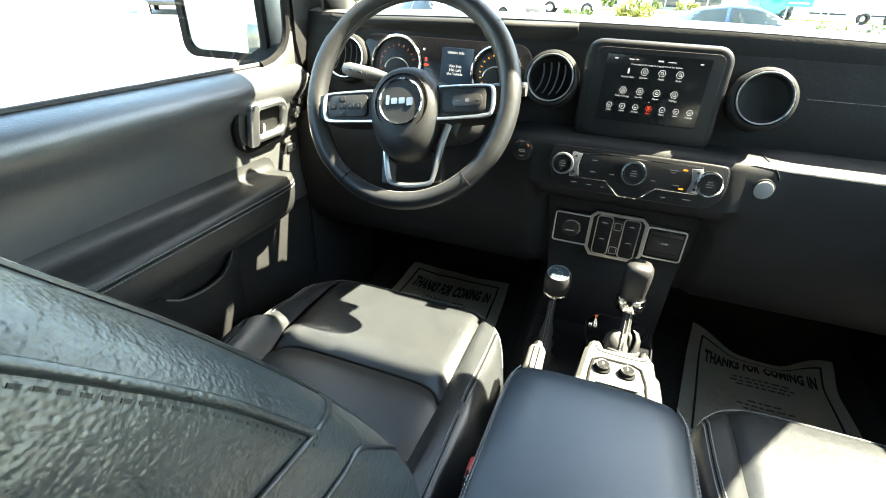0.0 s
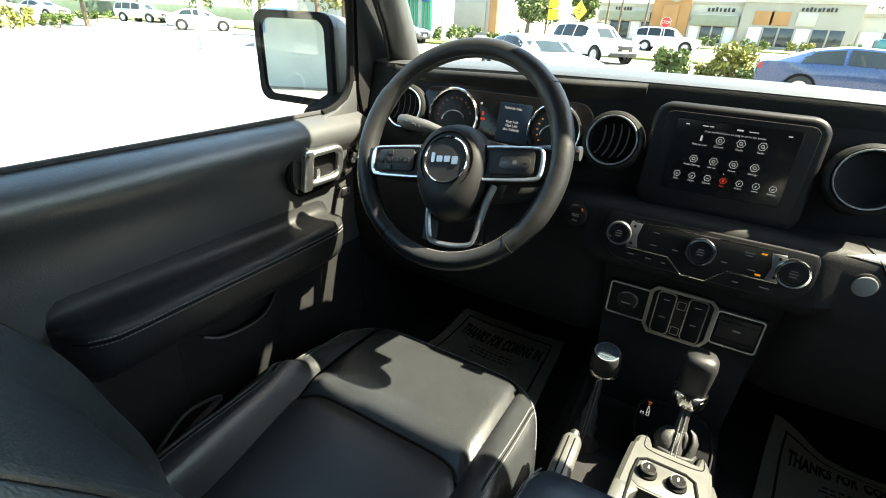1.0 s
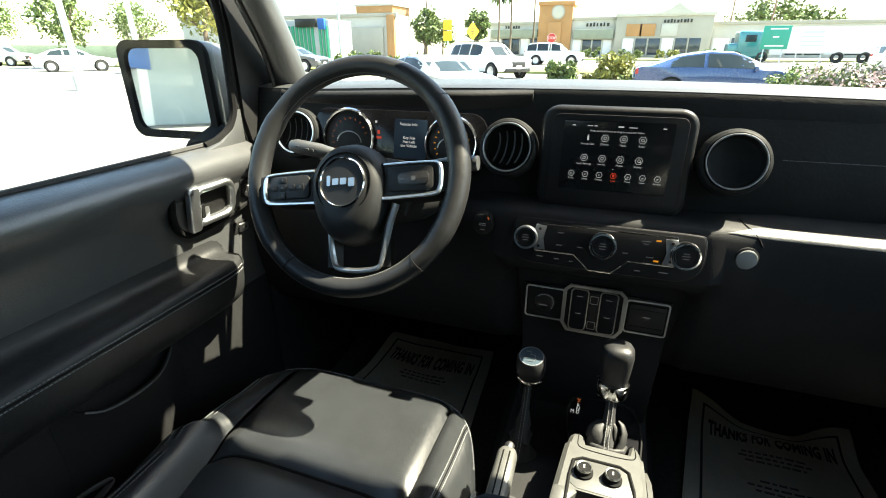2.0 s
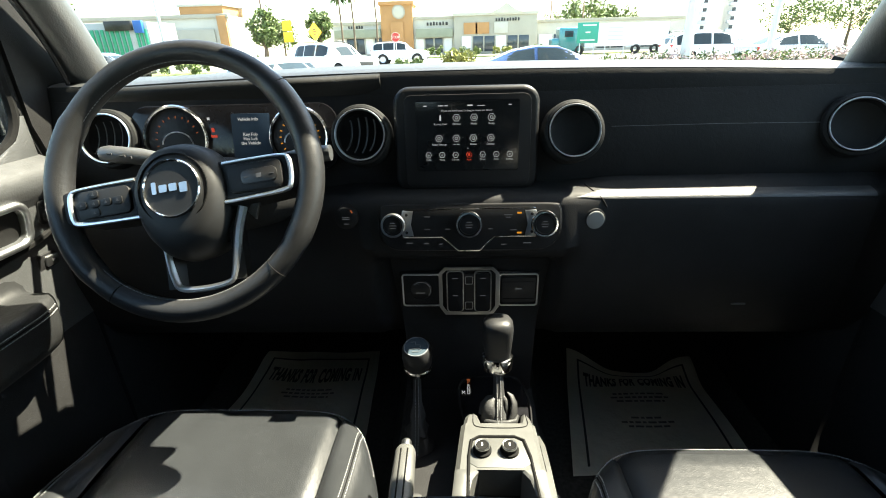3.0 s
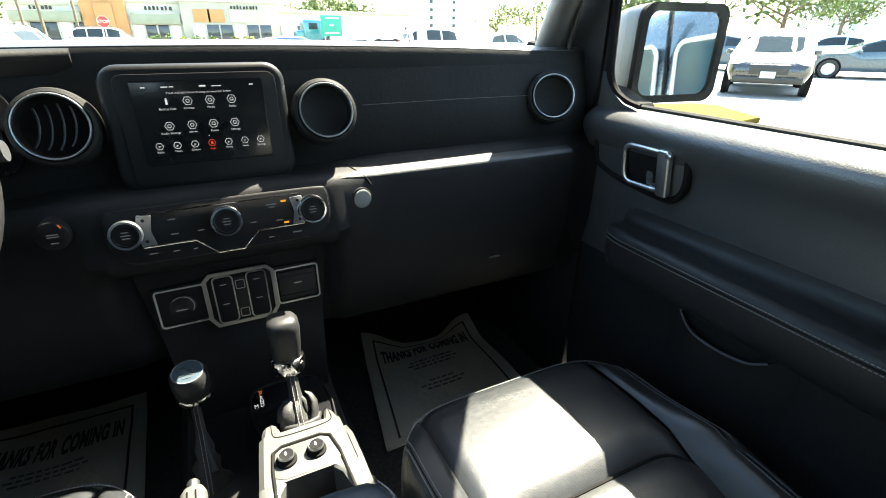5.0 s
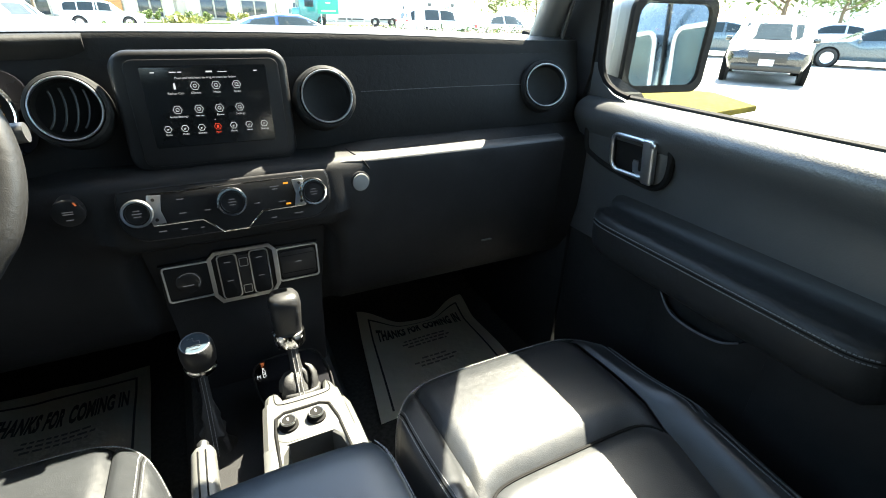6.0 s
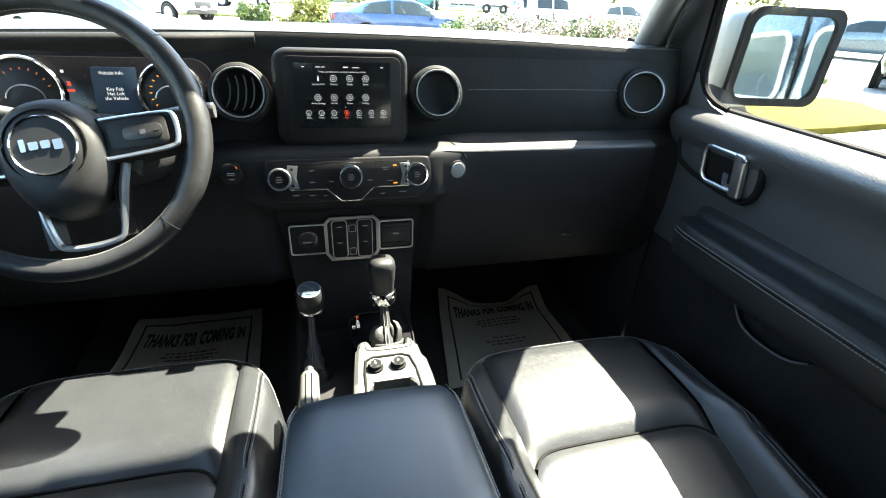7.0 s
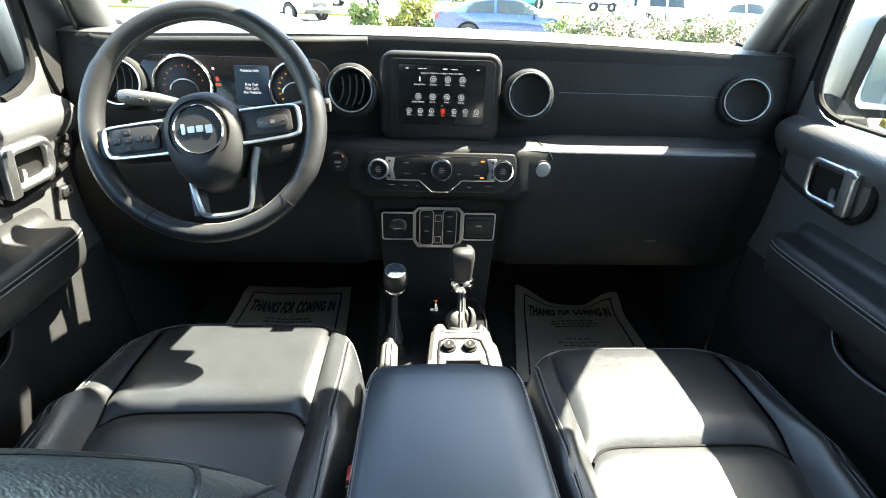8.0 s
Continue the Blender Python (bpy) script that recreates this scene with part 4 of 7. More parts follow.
# ---- front seats ----
BACK_CURVE = [(0.8, -0.545), (0.88, -0.546), (0.95, -0.549), (1.03, -0.57), (1.11, -0.592), (1.19, -0.632), (1.3, -0.704), (1.38, -0.766), (1.46, -0.82)]
BACK_WIDTH = [(0.8, 0.205), (0.92, 0.2369), (1.05, 0.249), (1.16, 0.245), (1.28, 0.222), (1.36, 0.199), (1.42, 0.177), (1.46, 0.137)]


def build_seat(cx, dy, label):
    """A front seat; cx: its middle, dy: how far forward of the driver's it is set."""
    seat = thing("front_seat", (cx, -0.35 + dy, 0.575), label, "car seat", "front seats")
    HW = 0.243

    def front(dx):
        return -0.062 - 0.135 * (abs(dx) / HW) ** 6

    NOSE = [(0.050, -0.26), (0.024, -0.17), (0.006, -0.09), (-0.001, -0.045), (0.000, -0.022), (0.008, -0.009), (0.024, -0.001)]

    def top(dx, s):
        """Height above 0.87 of the cushion at dx, s behind its front."""
        inner = 0.168 - 0.018 * sstep(0.1, 0.45, s)
        a = abs(dx)
        z = 0.002 + 0.004 * sstep(0.0, 0.1, s) - 0.030 * sstep(0.20, 0.52, s)
        z -= 0.013 * sstep(0.182, 0.214, s)
        b = sstep(inner - 0.004, inner + 0.034, a)
        rise = 0.012 * sstep(0.02, 0.12, s) + 0.026 * sstep(0.135, 0.185, s) + 0.014 * sstep(0.24, 0.42, s) if cx < 0 and dx < 0 else 0.030 * sstep(0.06, 0.26, s) + 0.020 * sstep(0.24, 0.42, s)
        z += b * rise
        z -= 0.042 * sstep(0.206, HW + 0.006, a) ** 1.6
        return z

    def pos(u, s):
        """u: -1 to 1 across, s: along, below 0 on the nose."""
        dx = u * HW
        f = front(dx)
        if s < 0:
            k = -s * (len(NOSE) - 1)
            i = min(int(k), len(NOSE) - 2)
            p, q = NOSE[len(NOSE) - 1 - i], NOSE[len(NOSE) - 2 - i]
            t = k - i
            off, zz = p[0] + (q[0] - p[0]) * t, p[1] + (q[1] - p[1]) * t
            return Vector((cx + dx * (1 - 0.06 * max(0, -s - 0.4)), f - off + dy, 0.87 + zz + top(dx, 0.0)))
        y = f - 0.024 - s
        z_ = top(dx, s)
        if cx > 0 and u > 0:
            dx *= 1 - 0.14 * sstep(0.10, 0.50, s)
        return Vector((cx + dx, y + dy, 0.87 + z_))

    def patch(u0f, u1f, s0, s1, nu, ns, tuck=0.006, bend=0.0):
        """bend: how far the seam behind the front pad sweeps back at its ends."""
        rows = []
        for j in range(ns + 1):
            s = s0 + (s1 - s0) * j / ns
            row = []
            for i in range(nu + 1):
                u = u0f(s) + (u1f(s) - u0f(s)) * i / nu
                w = bend * abs(2 * i / nu - 1) ** 14 * ((j / ns) ** 4 if s0 < 0 else (1 - j / ns) ** 2)
                p = pos(u, s + w)
                e = min(i, nu - i, j if s0 > 0 else 9, ns - j)
                if e == 0:
                    p.z -= tuck
                elif e == 1:
                    p.z -= tuck * 0.25
                row.append(p)
            rows.append(row)
        return sheet(rows)

    def iu(s):
        return (0.168 - 0.018 * sstep(0.1, 0.45, max(s, 0))) / HW

    part("front_cushion", patch(lambda s: -iu(s), lambda s: iu(s), -1.0, 0.208, 30, 46, 0.012, 0.026), LEATHER, seat, "raised leather front pad")
    part("seat_cushion", patch(lambda s: -iu(s), lambda s: iu(s), 0.210, 0.53, 30, 26, 0.006, 0.026), LEATHER, seat, "smooth leather seat insert")
    for sx in (-1, 1):
        lo_, hi_ = (lambda s: iu(s) + 0.003, lambda s: 1.0) if sx > 0 else (lambda s: -1.0, lambda s: -iu(s) - 0.003)
        bol = part("side_bolster", patch(lo_, hi_, -1.0, 0.53, 14, 60), LEATHER, seat, "padded leather side bolster")
        for uu in (0.835, 0.868):
            line = [pos(sx * uu, q_) + Vector((0, 0, 0.0006)) for q_ in np.linspace(-0.30, 0.52, 60)]
            part("stitching", stitches(line, 0.0050, 0.0037, 0.0008), THREAD, bol)
        part("seam_groove", tube([pos(sx * 0.8515, q_) + Vector((0, 0, -0.0004)) for q_ in np.linspace(-0.30, 0.52, 50)], 0.0012, 6), DEEP, bol)
        skirt = []
        for s in np.linspace(-1.0, 0.53, 30):
            p = pos(sx * 1.0, s)
            skirt.append([p, p + Vector((sx * 0.004, 0, -0.03)), Vector((cx + sx * min(0.222, abs(p.x - cx) - 0.004), p.y, 0.74)), Vector((cx + sx * 0.20, p.y, 0.64))])
        part("side_skirt", sheet(skirt), LEATHER, seat)
    part("insert_seam", tube([pos(u, 0.2085 + 0.026 * (abs(u) / iu(0.208)) ** 14) + Vector((0, 0, -0.0060)) for u in np.linspace(-iu(0.208) * 0.97, iu(0.208) * 0.97, 30)], 0.0024, 6), DEEP, seat, "dark seam behind the front pad")
    edge = [pos(u, -0.18) + Vector((0, 0, 0.0008)) for u in np.linspace(-0.97, 0.97, 50)]
    part("edge_stitching", stitches(edge, 0.0052, 0.0036, 0.0010), THREAD, seat)
    part("seat_base", rbox((cx, -0.36 + dy, 0.655), (0.40, 0.42, 0.10), 0.015), PLASTIC, seat, "black plastic seat base on rails")
    for sx in (-1, 1):
        part("rail", rbox((cx + sx * 0.16, -0.34 + dy, 0.592), (0.035, 0.50, 0.034), 0.004), DARK, seat)

    # backrest: rings from the seat to the shoulder; ring parameter a: 0 right, 90 degrees front
    def bpos(a, z):
        w = curve_table(BACK_WIDTH, z)
        yf = curve_table(BACK_CURVE, z)
        c, s = math.cos(a), math.sin(a)
        ex = 0.42
        x = w * math.copysign(abs(c) ** ex, c)
        k = math.copysign(abs(s) ** 0.5, s)
        th = 0.062
        y = yf - th + th * k
        if s > 0:
            y -= 0.038 * (1 - sstep(0.45, 0.80, abs(x) / w)) * min(1, s * 1.5)
        return Vector((cx + x, y + dy, z))

    zs = [0.80 + 0.02 * i for i in range(31)] + [1.415, 1.427, 1.437, 1.446, 1.452]
    N = 96
    rings = []
    for z in zs:
        rings.append([bpos(2 * math.pi * i / N, z) for i in range(N)])
    tail = [Vector((cx + (p.x - cx) * 0.86, p.y - 0.004, 1.462)) for p in rings[-1]]
    mid_y = sum(p.y for p in tail) / N
    tail2 = [Vector((cx + (p.x - cx) * 0.6, mid_y + (p.y - mid_y) * 0.55, 1.468)) for p in tail]
    back = part("backrest", loft(rings + [tail, tail2]), LEATHER_COARSE, seat, "reclined backrest in grained black leather", 60)
    for a_ in (radians(52), radians(128)):
        ln = [bpos(a_, z) + Vector((0, 0.0005, 0.0006)) for z in np.linspace(0.86, 1.44, 40)]
        part("piping", tube(ln, 0.0016, 6), LEATHER, back)
    for sx, a0 in ((1, 0.0), (-1, math.pi)):
        # side seam with its puckered row of stitches
        ln = [bpos(a0 + sx * radians(d), z) + Vector((sx * 0.0006, 0, 0)) for d, z in zip(np.interp(np.linspace(0, 1, 30), (0, 0.35, 0.7, 1), (4, 10.5, 13.2, 12)), np.linspace(1.405, 1.25, 30))]
        part("side_seam", tube(smooth(ln, 2), 0.0024, 8), LEATHER_COARSE, back, "raised seam", 80)
        part("side_stitching", stitches([p + Vector((sx * 0.0012, -0.003, -0.004)) for p in ln], 0.0060, 0.0034, 0.0010), BOOT, back)
        ln2 = [bpos(a0 + sx * radians(d), z) + Vector((sx * 0.0008, 0, 0)) for d, z in zip([60, 44, 30, 16, 3, -8, -25], [1.205, 1.224, 1.238, 1.249, 1.255, 1.260, 1.266])]
        part("side_piping", tube(smooth(ln2, 8), 0.0019, 8), LEATHER, back, "", 80)
        lower = [bpos(a0 + sx * radians(d), z) + Vector((sx * 0.0008, 0, 0)) for d, z in zip([52, 44, 31, 20, 13, 1, -12, -30], [1.06, 1.10, 1.151, 1.190, 1.212, 1.217, 1.222, 1.228])]
        part("lower_piping", tube(smooth(lower, 8), 0.0019, 8), LEATHER, back, "", 80)
        if sx < 0:
            for deg in (45, 48):
                ln3 = [bpos(a0 + sx * radians(deg), z) + Vector((-0.0006, 0.0006, 0.0)) for z in np.linspace(0.84, 1.40, 60)]
                part("bolster_stitching", stitches(ln3, 0.0046, 0.0033, 0.0007), THREAD, back)
    return seat


driver = build_seat(-0.384, 0.0, "black leather driver seat with stitched bolsters, cushion partly sunlit")
passenger = build_seat(0.386, -0.078, "black leather passenger seat with stitched bolsters, cushion partly sunlit")
bk = thing("belt_buckle", (-0.128, -0.44, 0.575), "black seat belt buckle with a red release button", "belt buckle")
part("stalk", tube([(-0.132, -0.46, 0.60), (-0.130, -0.452, 0.80)], 0.009, 8), DARK, bk)
part("buckle_body", rbox((-0.1295, -0.448, 0.845), (0.020, 0.036, 0.10), 0.005, rot=(-8, 0, 0)), DARK, bk)
part("release_button", rbox((-0.1295, -0.442, 0.897), (0.016, 0.026, 0.016), 0.003, rot=(-8, 0, 0)), RED_PLASTIC, bk, "red release button")
lever = thing("recline_lever", (-0.618, -0.52, 0.80), "black loop-shaped seat recline strap beside the driver seat", "lever")
part("strap_loop", tube(smooth([(-0.622, -0.530, 0.872), (-0.630, -0.475, 0.900), (-0.635, -0.425, 0.890), (-0.634, -0.415, 0.880), (-0.628, -0.465, 0.872), (-0.622, -0.520, 0.858)], 5, True), 0.006, 8, True, flat=0.5), RUBBER, lever)
part("pivot", rbox((-0.618, -0.545, 0.835), (0.022, 0.05, 0.08), 0.005), DARK, lever)

# ---- centre console ----
con = thing("centre_console", (0, -0.3, 0.78), "black console with padded leather lid and pale shifter bezel", "centre console")
CB = loft([[(-w, y, 0.70), (-w, y, z - 0.012), (-w + 0.012, y, z), (w - 0.012, y, z), (w, y, z - 0.012), (w, y, 0.70)]
           for y, z, w in ((0.07, 0.80, 0.118), (-0.02, 0.800, 0.120), (-0.12, 0.812, 0.122), (-0.222, 0.820, 0.123))])
CB = join(CB, rbox((-0.0785, -0.286, 0.760), (0.089, 0.128, 0.122), 0.003), rbox((0.1145, -0.286, 0.778), (0.017, 0.128, 0.158), 0.003))
part("body", CB, PLASTIC, con, "black grained plastic console body")
bin_ = loft([[(-w, y, 0.70), (-w, y, 0.985), (w, y, 0.985), (w, y, 0.70)] for y, w in ((-0.362, 0.098), (-0.80, 0.104))])
part("bin", bin_, PLASTIC, con)
cup = join(rbox((0.036, -0.286, 0.745), (0.140, 0.128, 0.05), 0.003), rbox((0.036, -0.353, 0.85), (0.146, 0.012, 0.19), 0.003))
part("cup_holder", cup, DEEP, con, "deep dark cup holder well")


def lid_ring(y, zt, w, k=1.0):
    return [(w * x * k - 0.005, y, z) for x, z in ((-0.95, 0.988), (-1.0, 0.994), (-1.005, 1.002), (-0.985, zt - 0.009), (-0.93, zt - 0.003), (-0.6, zt + 0.001), (0, zt + 0.003),
                                              (0.6, zt + 0.001), (0.93, zt - 0.003), (0.985, zt - 0.009), (1.005, 1.002), (1.0, 0.994), (0.95, 0.988))]


lid_rings = [lid_ring(y, zt, w) for y, zt, w in ((-0.3485, 1.000, 0.072), (-0.351, 1.010, 0.082), (-0.356, 1.0165, 0.0905), (-0.366, 1.021, 0.0985), (-0.385, 1.0235, 0.1045), (-0.42, 1.0245, 0.1075), (-0.50, 1.025, 0.1105),
                                             (-0.60, 1.025, 0.113), (-0.72, 1.024, 0.114), (-0.785, 1.018, 0.110), (-0.80, 1.005, 0.10))]
lid = part("lid", loft(lid_rings), LID, con, "padded dark leather armrest lid", 70)
for sx in (-1, 1):
    for off in (0.985, 0.955):
        ln = [(sx * w * off - 0.005, y, zt - 0.0065 + (1 - off) * 0.14) for y, zt, w in ((-0.366, 1.021, 0.0985), (-0.385, 1.0235, 0.1045), (-0.42, 1.0245, 0.1075), (-0.50, 1.025, 0.1105), (-0.60, 1.025, 0.113), (-0.72, 1.024, 0.114))]
        part("lid_stitching", stitches(smooth(ln, 5), 0.005, 0.0036, 0.0007), THREAD, lid)
# bezel
bz = loft([[(x, y, z - dz) for x, dz in ((x0 - 0.006, 0.05), (x0 - 0.001, 0.006), (x0 + 0.006, 0.0), (x1 - 0.006, 0.0), (x1 + 0.001, 0.006), (x1 + 0.008, 0.05))]
           for y, z, x0, x1 in ((-0.1325, 0.8985, -0.014, 0.098), (-0.16, 0.9005, -0.017, 0.099), (-0.222, 0.902, -0.023, 0.101))])
# two horns that hold the boot between them
for xo, xi, dx in ((-0.014, 0.016, 1), (0.098, 0.076, -1)):
    horn = [[(a, y, z - 0.045), (a + dx * 0.002, y, z - 0.006), (a + dx * 0.008, y, z), (b - dx * 0.004, y, z), (b, y, z - 0.004), (b, y, z - 0.045)]
            for y, z, a, b in ((-0.1325, 0.8985, xo, xi), (-0.120, 0.8975, xo + dx * 0.002, xi - dx * 0.003), (-0.108, 0.893, xo + dx * 0.004, xi - dx * 0.005), (-0.099, 0.884, xo + dx * 0.008, xi - dx * 0.005), (-0.094, 0.870, xo + dx * 0.011, xi - dx * 0.005))]
    bz = join(bz, loft(horn))
for side in (-1, 1):
    legs = [[(xa, y, z - 0.06), (xa, y, z - 0.003), (xa + 0.004, y, z), (xb - 0.004, y, z), (xb, y, z - 0.003), (xb, y, z - 0.06)]
            for y, z, xa, xb in (((-0.2215, 0.902, -0.024, 0.010), (-0.236, 0.9025, -0.025, 0.000), (-0.26, 0.903, -0.027, -0.005), (-0.35, 0.905, -0.033, -0.009)) if side < 0 else
                                 ((-0.2215, 0.902, 0.068, 0.102), (-0.236, 0.9025, 0.078, 0.1025), (-0.26, 0.903, 0.083, 0.103), (-0.35, 0.905, 0.088, 0.1045)))]
    bz = join(bz, loft(legs))
bez = part("shifter_bezel", bz, TITANIUM, con, "pale titanium-coloured shifter bezel")
pocket_o = [(-0.010, -0.350), (-0.004, -0.20), (0.000, -0.170), (0.012, -0.163), (0.064, -0.163), (0.077, -0.170), (0.083, -0.20), (0.090, -0.350)]
part("pocket_line", tube([(x, y, 0.9025 - 0.02 * (y + 0.35) * 0.1) for x, y in pocket_o], 0.0024, 6), DEEP, bez)
pad = part("button_plate", prism([(-0.004, -0.211), (0.002, -0.172), (0.012, -0.166), (0.064, -0.166), (0.074, -0.172), (0.082, -0.211), (0.070, -0.219), (0.008, -0.219)], 0.0022, Matrix.Translation((0, 0, 0.9005)), 0.0008), TITANIUM, bez)
for x in (0.015, 0.054):
    kn = part("button", lathe([(0.0135, 0.0), (0.0135, 0.0035), (0.0105, 0.0045), (0.0105, 0.010), (0.0085, 0.0125), (0.0, 0.0115)], 28, Matrix.Translation((x, -0.190, 0.9025))), DEEP, bez, "small round control")
    part("button_ring", lathe([(0.0107, 0.0100), (0.0108, 0.0112), (0.0098, 0.0128), (0.0090, 0.0124)], 28, Matrix.Translation((x, -0.190, 0.9025))), SATIN, kn)
    part("button_mark", rbox((x, -0.188, 0.9142), (0.0020, 0.0065, 0.0006), 0), WHITE_PRINT, kn)
part("notch_line", tube(smooth([(0.0045, -0.102, 0.8895), (0.0035, -0.118, 0.8965), (0.004, -0.134, 0.8988), (0.010, -0.1405, 0.8994), (0.030, -0.143, 0.8996), (0.062, -0.143, 0.8996), (0.081, -0.1405, 0.8994), (0.087, -0.134, 0.8988), (0.087, -0.118, 0.8965), (0.086, -0.102, 0.8895)], 4), 0.0008, 6), DEEP, bez)
part("side_rail", loft([[(x, y, z) for x, z in ((0.106, 0.80), (0.106, z1), (0.113, z1), (0.117, 0.80))] for y, z1 in ((-0.105, 0.845), (-0.15, 0.872), (-0.20, 0.880), (-0.35, 0.886))]), TITANIUM, con)
# shift gate, boot and lever
gate = part("shift_gate", prism([(-0.006, -0.118), (-0.016, -0.06), (-0.016, -0.012), (0.004, 0.010), (0.078, 0.010), (0.094, -0.012), (0.099, -0.06), (0.094, -0.118)], 0.060, Matrix.Translation((0, 0, 0.812)), 0.002), PIANO, con, "gloss black shift gate")
part("gate_edge", tube(smooth([(-0.009, -0.112, 0.875), (-0.018, -0.06, 0.872), (-0.018, -0.012, 0.871), (0.003, 0.011, 0.871), (0.079, 0.011, 0.871), (0.096, -0.012, 0.871), (0.102, -0.06, 0.872), (0.098, -0.112, 0.875)], 4), 0.0016, 6), CONTROL, gate)
part("gear_letters", join(*[lettering(ch, 0.0085, Matrix.Translation((-0.002, -0.010 - 0.0085 * k, 0.8745)) @ pose(0, 0, 0, 35)) for k, ch in enumerate(("R", "N", "D"), 1)] +
     [lettering("M", 0.0085, Matrix.Translation((-0.011, -0.0355, 0.8745)) @ pose(0, 0, 0, 35))]), UI_WHITE, gate)
part("gear_letter_lit", join(lettering("P", 0.0095, Matrix.Translation((-0.002, -0.009, 0.8755)) @ pose(0, 0, 0, 35)), rbox((-0.002, -0.001, 0.8745), (0.007, 0.0014, 0.0006), 0)), UI_ORANGE, gate, "lit orange P")
sh = thing("gear_shifter", (0.046, -0.055, 0.872), "black leather automatic gear shifter with a chrome collar", "gear shifter")


def fold(path, radii, squash=0.7, turn=0.0):
    """A soft pleat of leather along a path, flattened across."""
    pts = [Vector(p) for p in path]
    rings = []
    for i, (p, r) in enumerate(zip(pts, radii)):
        d = (pts[min(i + 1, len(pts) - 1)] - pts[max(i - 1, 0)]).normalized()
        s = d.cross(Vector((math.sin(turn), -math.cos(turn), 0.3))).normalized()
        q = d.cross(s)
        rings.append([p + s * r * math.cos(a) + q * r * squash * math.sin(a) * (1 + 0.12 * math.sin(3 * a + i)) for a in np.linspace(0, 2 * math.pi, 14, endpoint=False)])
    return loft(rings)


neck = loft([[(0.046 + w * math.cos(a), y + d * math.sin(a), z) for a in np.linspace(0, 2 * math.pi, 20, endpoint=False)]
             for z, y, w, d in ((0.872, -0.098, 0.030, 0.030), (0.884, -0.098, 0.026, 0.026), (0.894, -0.097, 0.018, 0.018), (0.906, -0.092, 0.011, 0.011), (0.925, -0.082, 0.0085, 0.0088), (0.945, -0.069, 0.0080, 0.0085), (0.960, -0.060, 0.0085, 0.0085))])
boot = join(neck,
            fold([(0.018, -0.108, 0.888), (0.024, -0.124, 0.892), (0.040, -0.129, 0.8935), (0.056, -0.129, 0.8935), (0.070, -0.123, 0.892), (0.076, -0.106, 0.888)], (0.003, 0.0055, 0.006, 0.006, 0.0055, 0.003)),
            fold([(0.030, -0.119, 0.884), (0.029, -0.117, 0.897), (0.029, -0.112, 0.908), (0.032, -0.106, 0.915), (0.038, -0.098, 0.917)], (0.010, 0.0115, 0.0100, 0.0068, 0.002), 0.55, -0.35),
            fold([(0.040, -0.124, 0.884), (0.042, -0.1195, 0.898), (0.045, -0.111, 0.909), (0.046, -0.099, 0.916)], (0.008, 0.0078, 0.006, 0.003), 0.6),
            fold([(0.064, -0.116, 0.884), (0.069, -0.109, 0.898), (0.070, -0.101, 0.910), (0.066, -0.093, 0.918), (0.060, -0.088, 0.921)], (0.008, 0.0072, 0.0058, 0.0040, 0.0012), 0.5, 0.7),
            fold([(0.058, -0.108, 0.884), (0.059, -0.104, 0.899), (0.058, -0.097, 0.910), (0.053, -0.091, 0.916)], (0.007, 0.006, 0.0046, 0.002), 0.6, 0.3),
            fold([(0.020, -0.096, 0.884), (0.022, -0.092, 0.898), (0.030, -0.088, 0.908), (0.040, -0.088, 0.914)], (0.009, 0.008, 0.006, 0.002), 0.6, -1.0))
part("boot", boot, BOOT, sh, "creased leather shifter boot", 60)
for dx in (-0.003, 0.003):
    part("boot_stitching", stitches([(0.045 + dx, -0.1315, 0.899), (0.045 + dx, -0.124, 0.9035), (0.045 + dx, -0.114, 0.912), (0.046 + dx, -0.103, 0.9165), (0.046 + dx, -0.0915, 0.925), (0.046 + dx, -0.0785, 0.945), (0.046 + dx, -0.069, 0.960)], 0.005, 0.004, 0.0006), THREAD, sh)
km = Matrix.Translation((0.045, -0.056, 0.957)) @ pose(0, 0, 0, -6, 0, 0)
part("collar", lathe([(0.016, -0.013), (0.0225, -0.012), (0.0250, -0.008), (0.0258, 0.006), (0.0250, 0.0125), (0.020, 0.015)], 32, km), CHROME, sh, "chrome collar")
kr = []
for h, w, d, oy in ((0.012, 0.0205, 0.0215, 0.0), (0.022, 0.0215, 0.023, 0.0), (0.045, 0.0235, 0.026, -0.002), (0.064, 0.0245, 0.027, -0.004), (0.074, 0.0235, 0.0255, -0.005), (0.080, 0.019, 0.021, -0.005), (0.083, 0.010, 0.012, -0.005)):
    kr.append([km @ Vector((w * math.copysign(abs(math.cos(a)) ** 0.72, math.cos(a)), oy + d * math.copysign(abs(math.sin(a)) ** 0.72, math.sin(a)), h)) for a in np.linspace(0, 2 * math.pi, 32, endpoint=False)])
part("knob", loft(kr), WHEEL_LEATHER, sh, "rounded leather knob", 60)
tc = thing("transfer_case_shifter", (-0.088, -0.045, 0.84), "slim four-wheel-drive lever with a round chrome-topped knob", "gear shifter")
tb = []
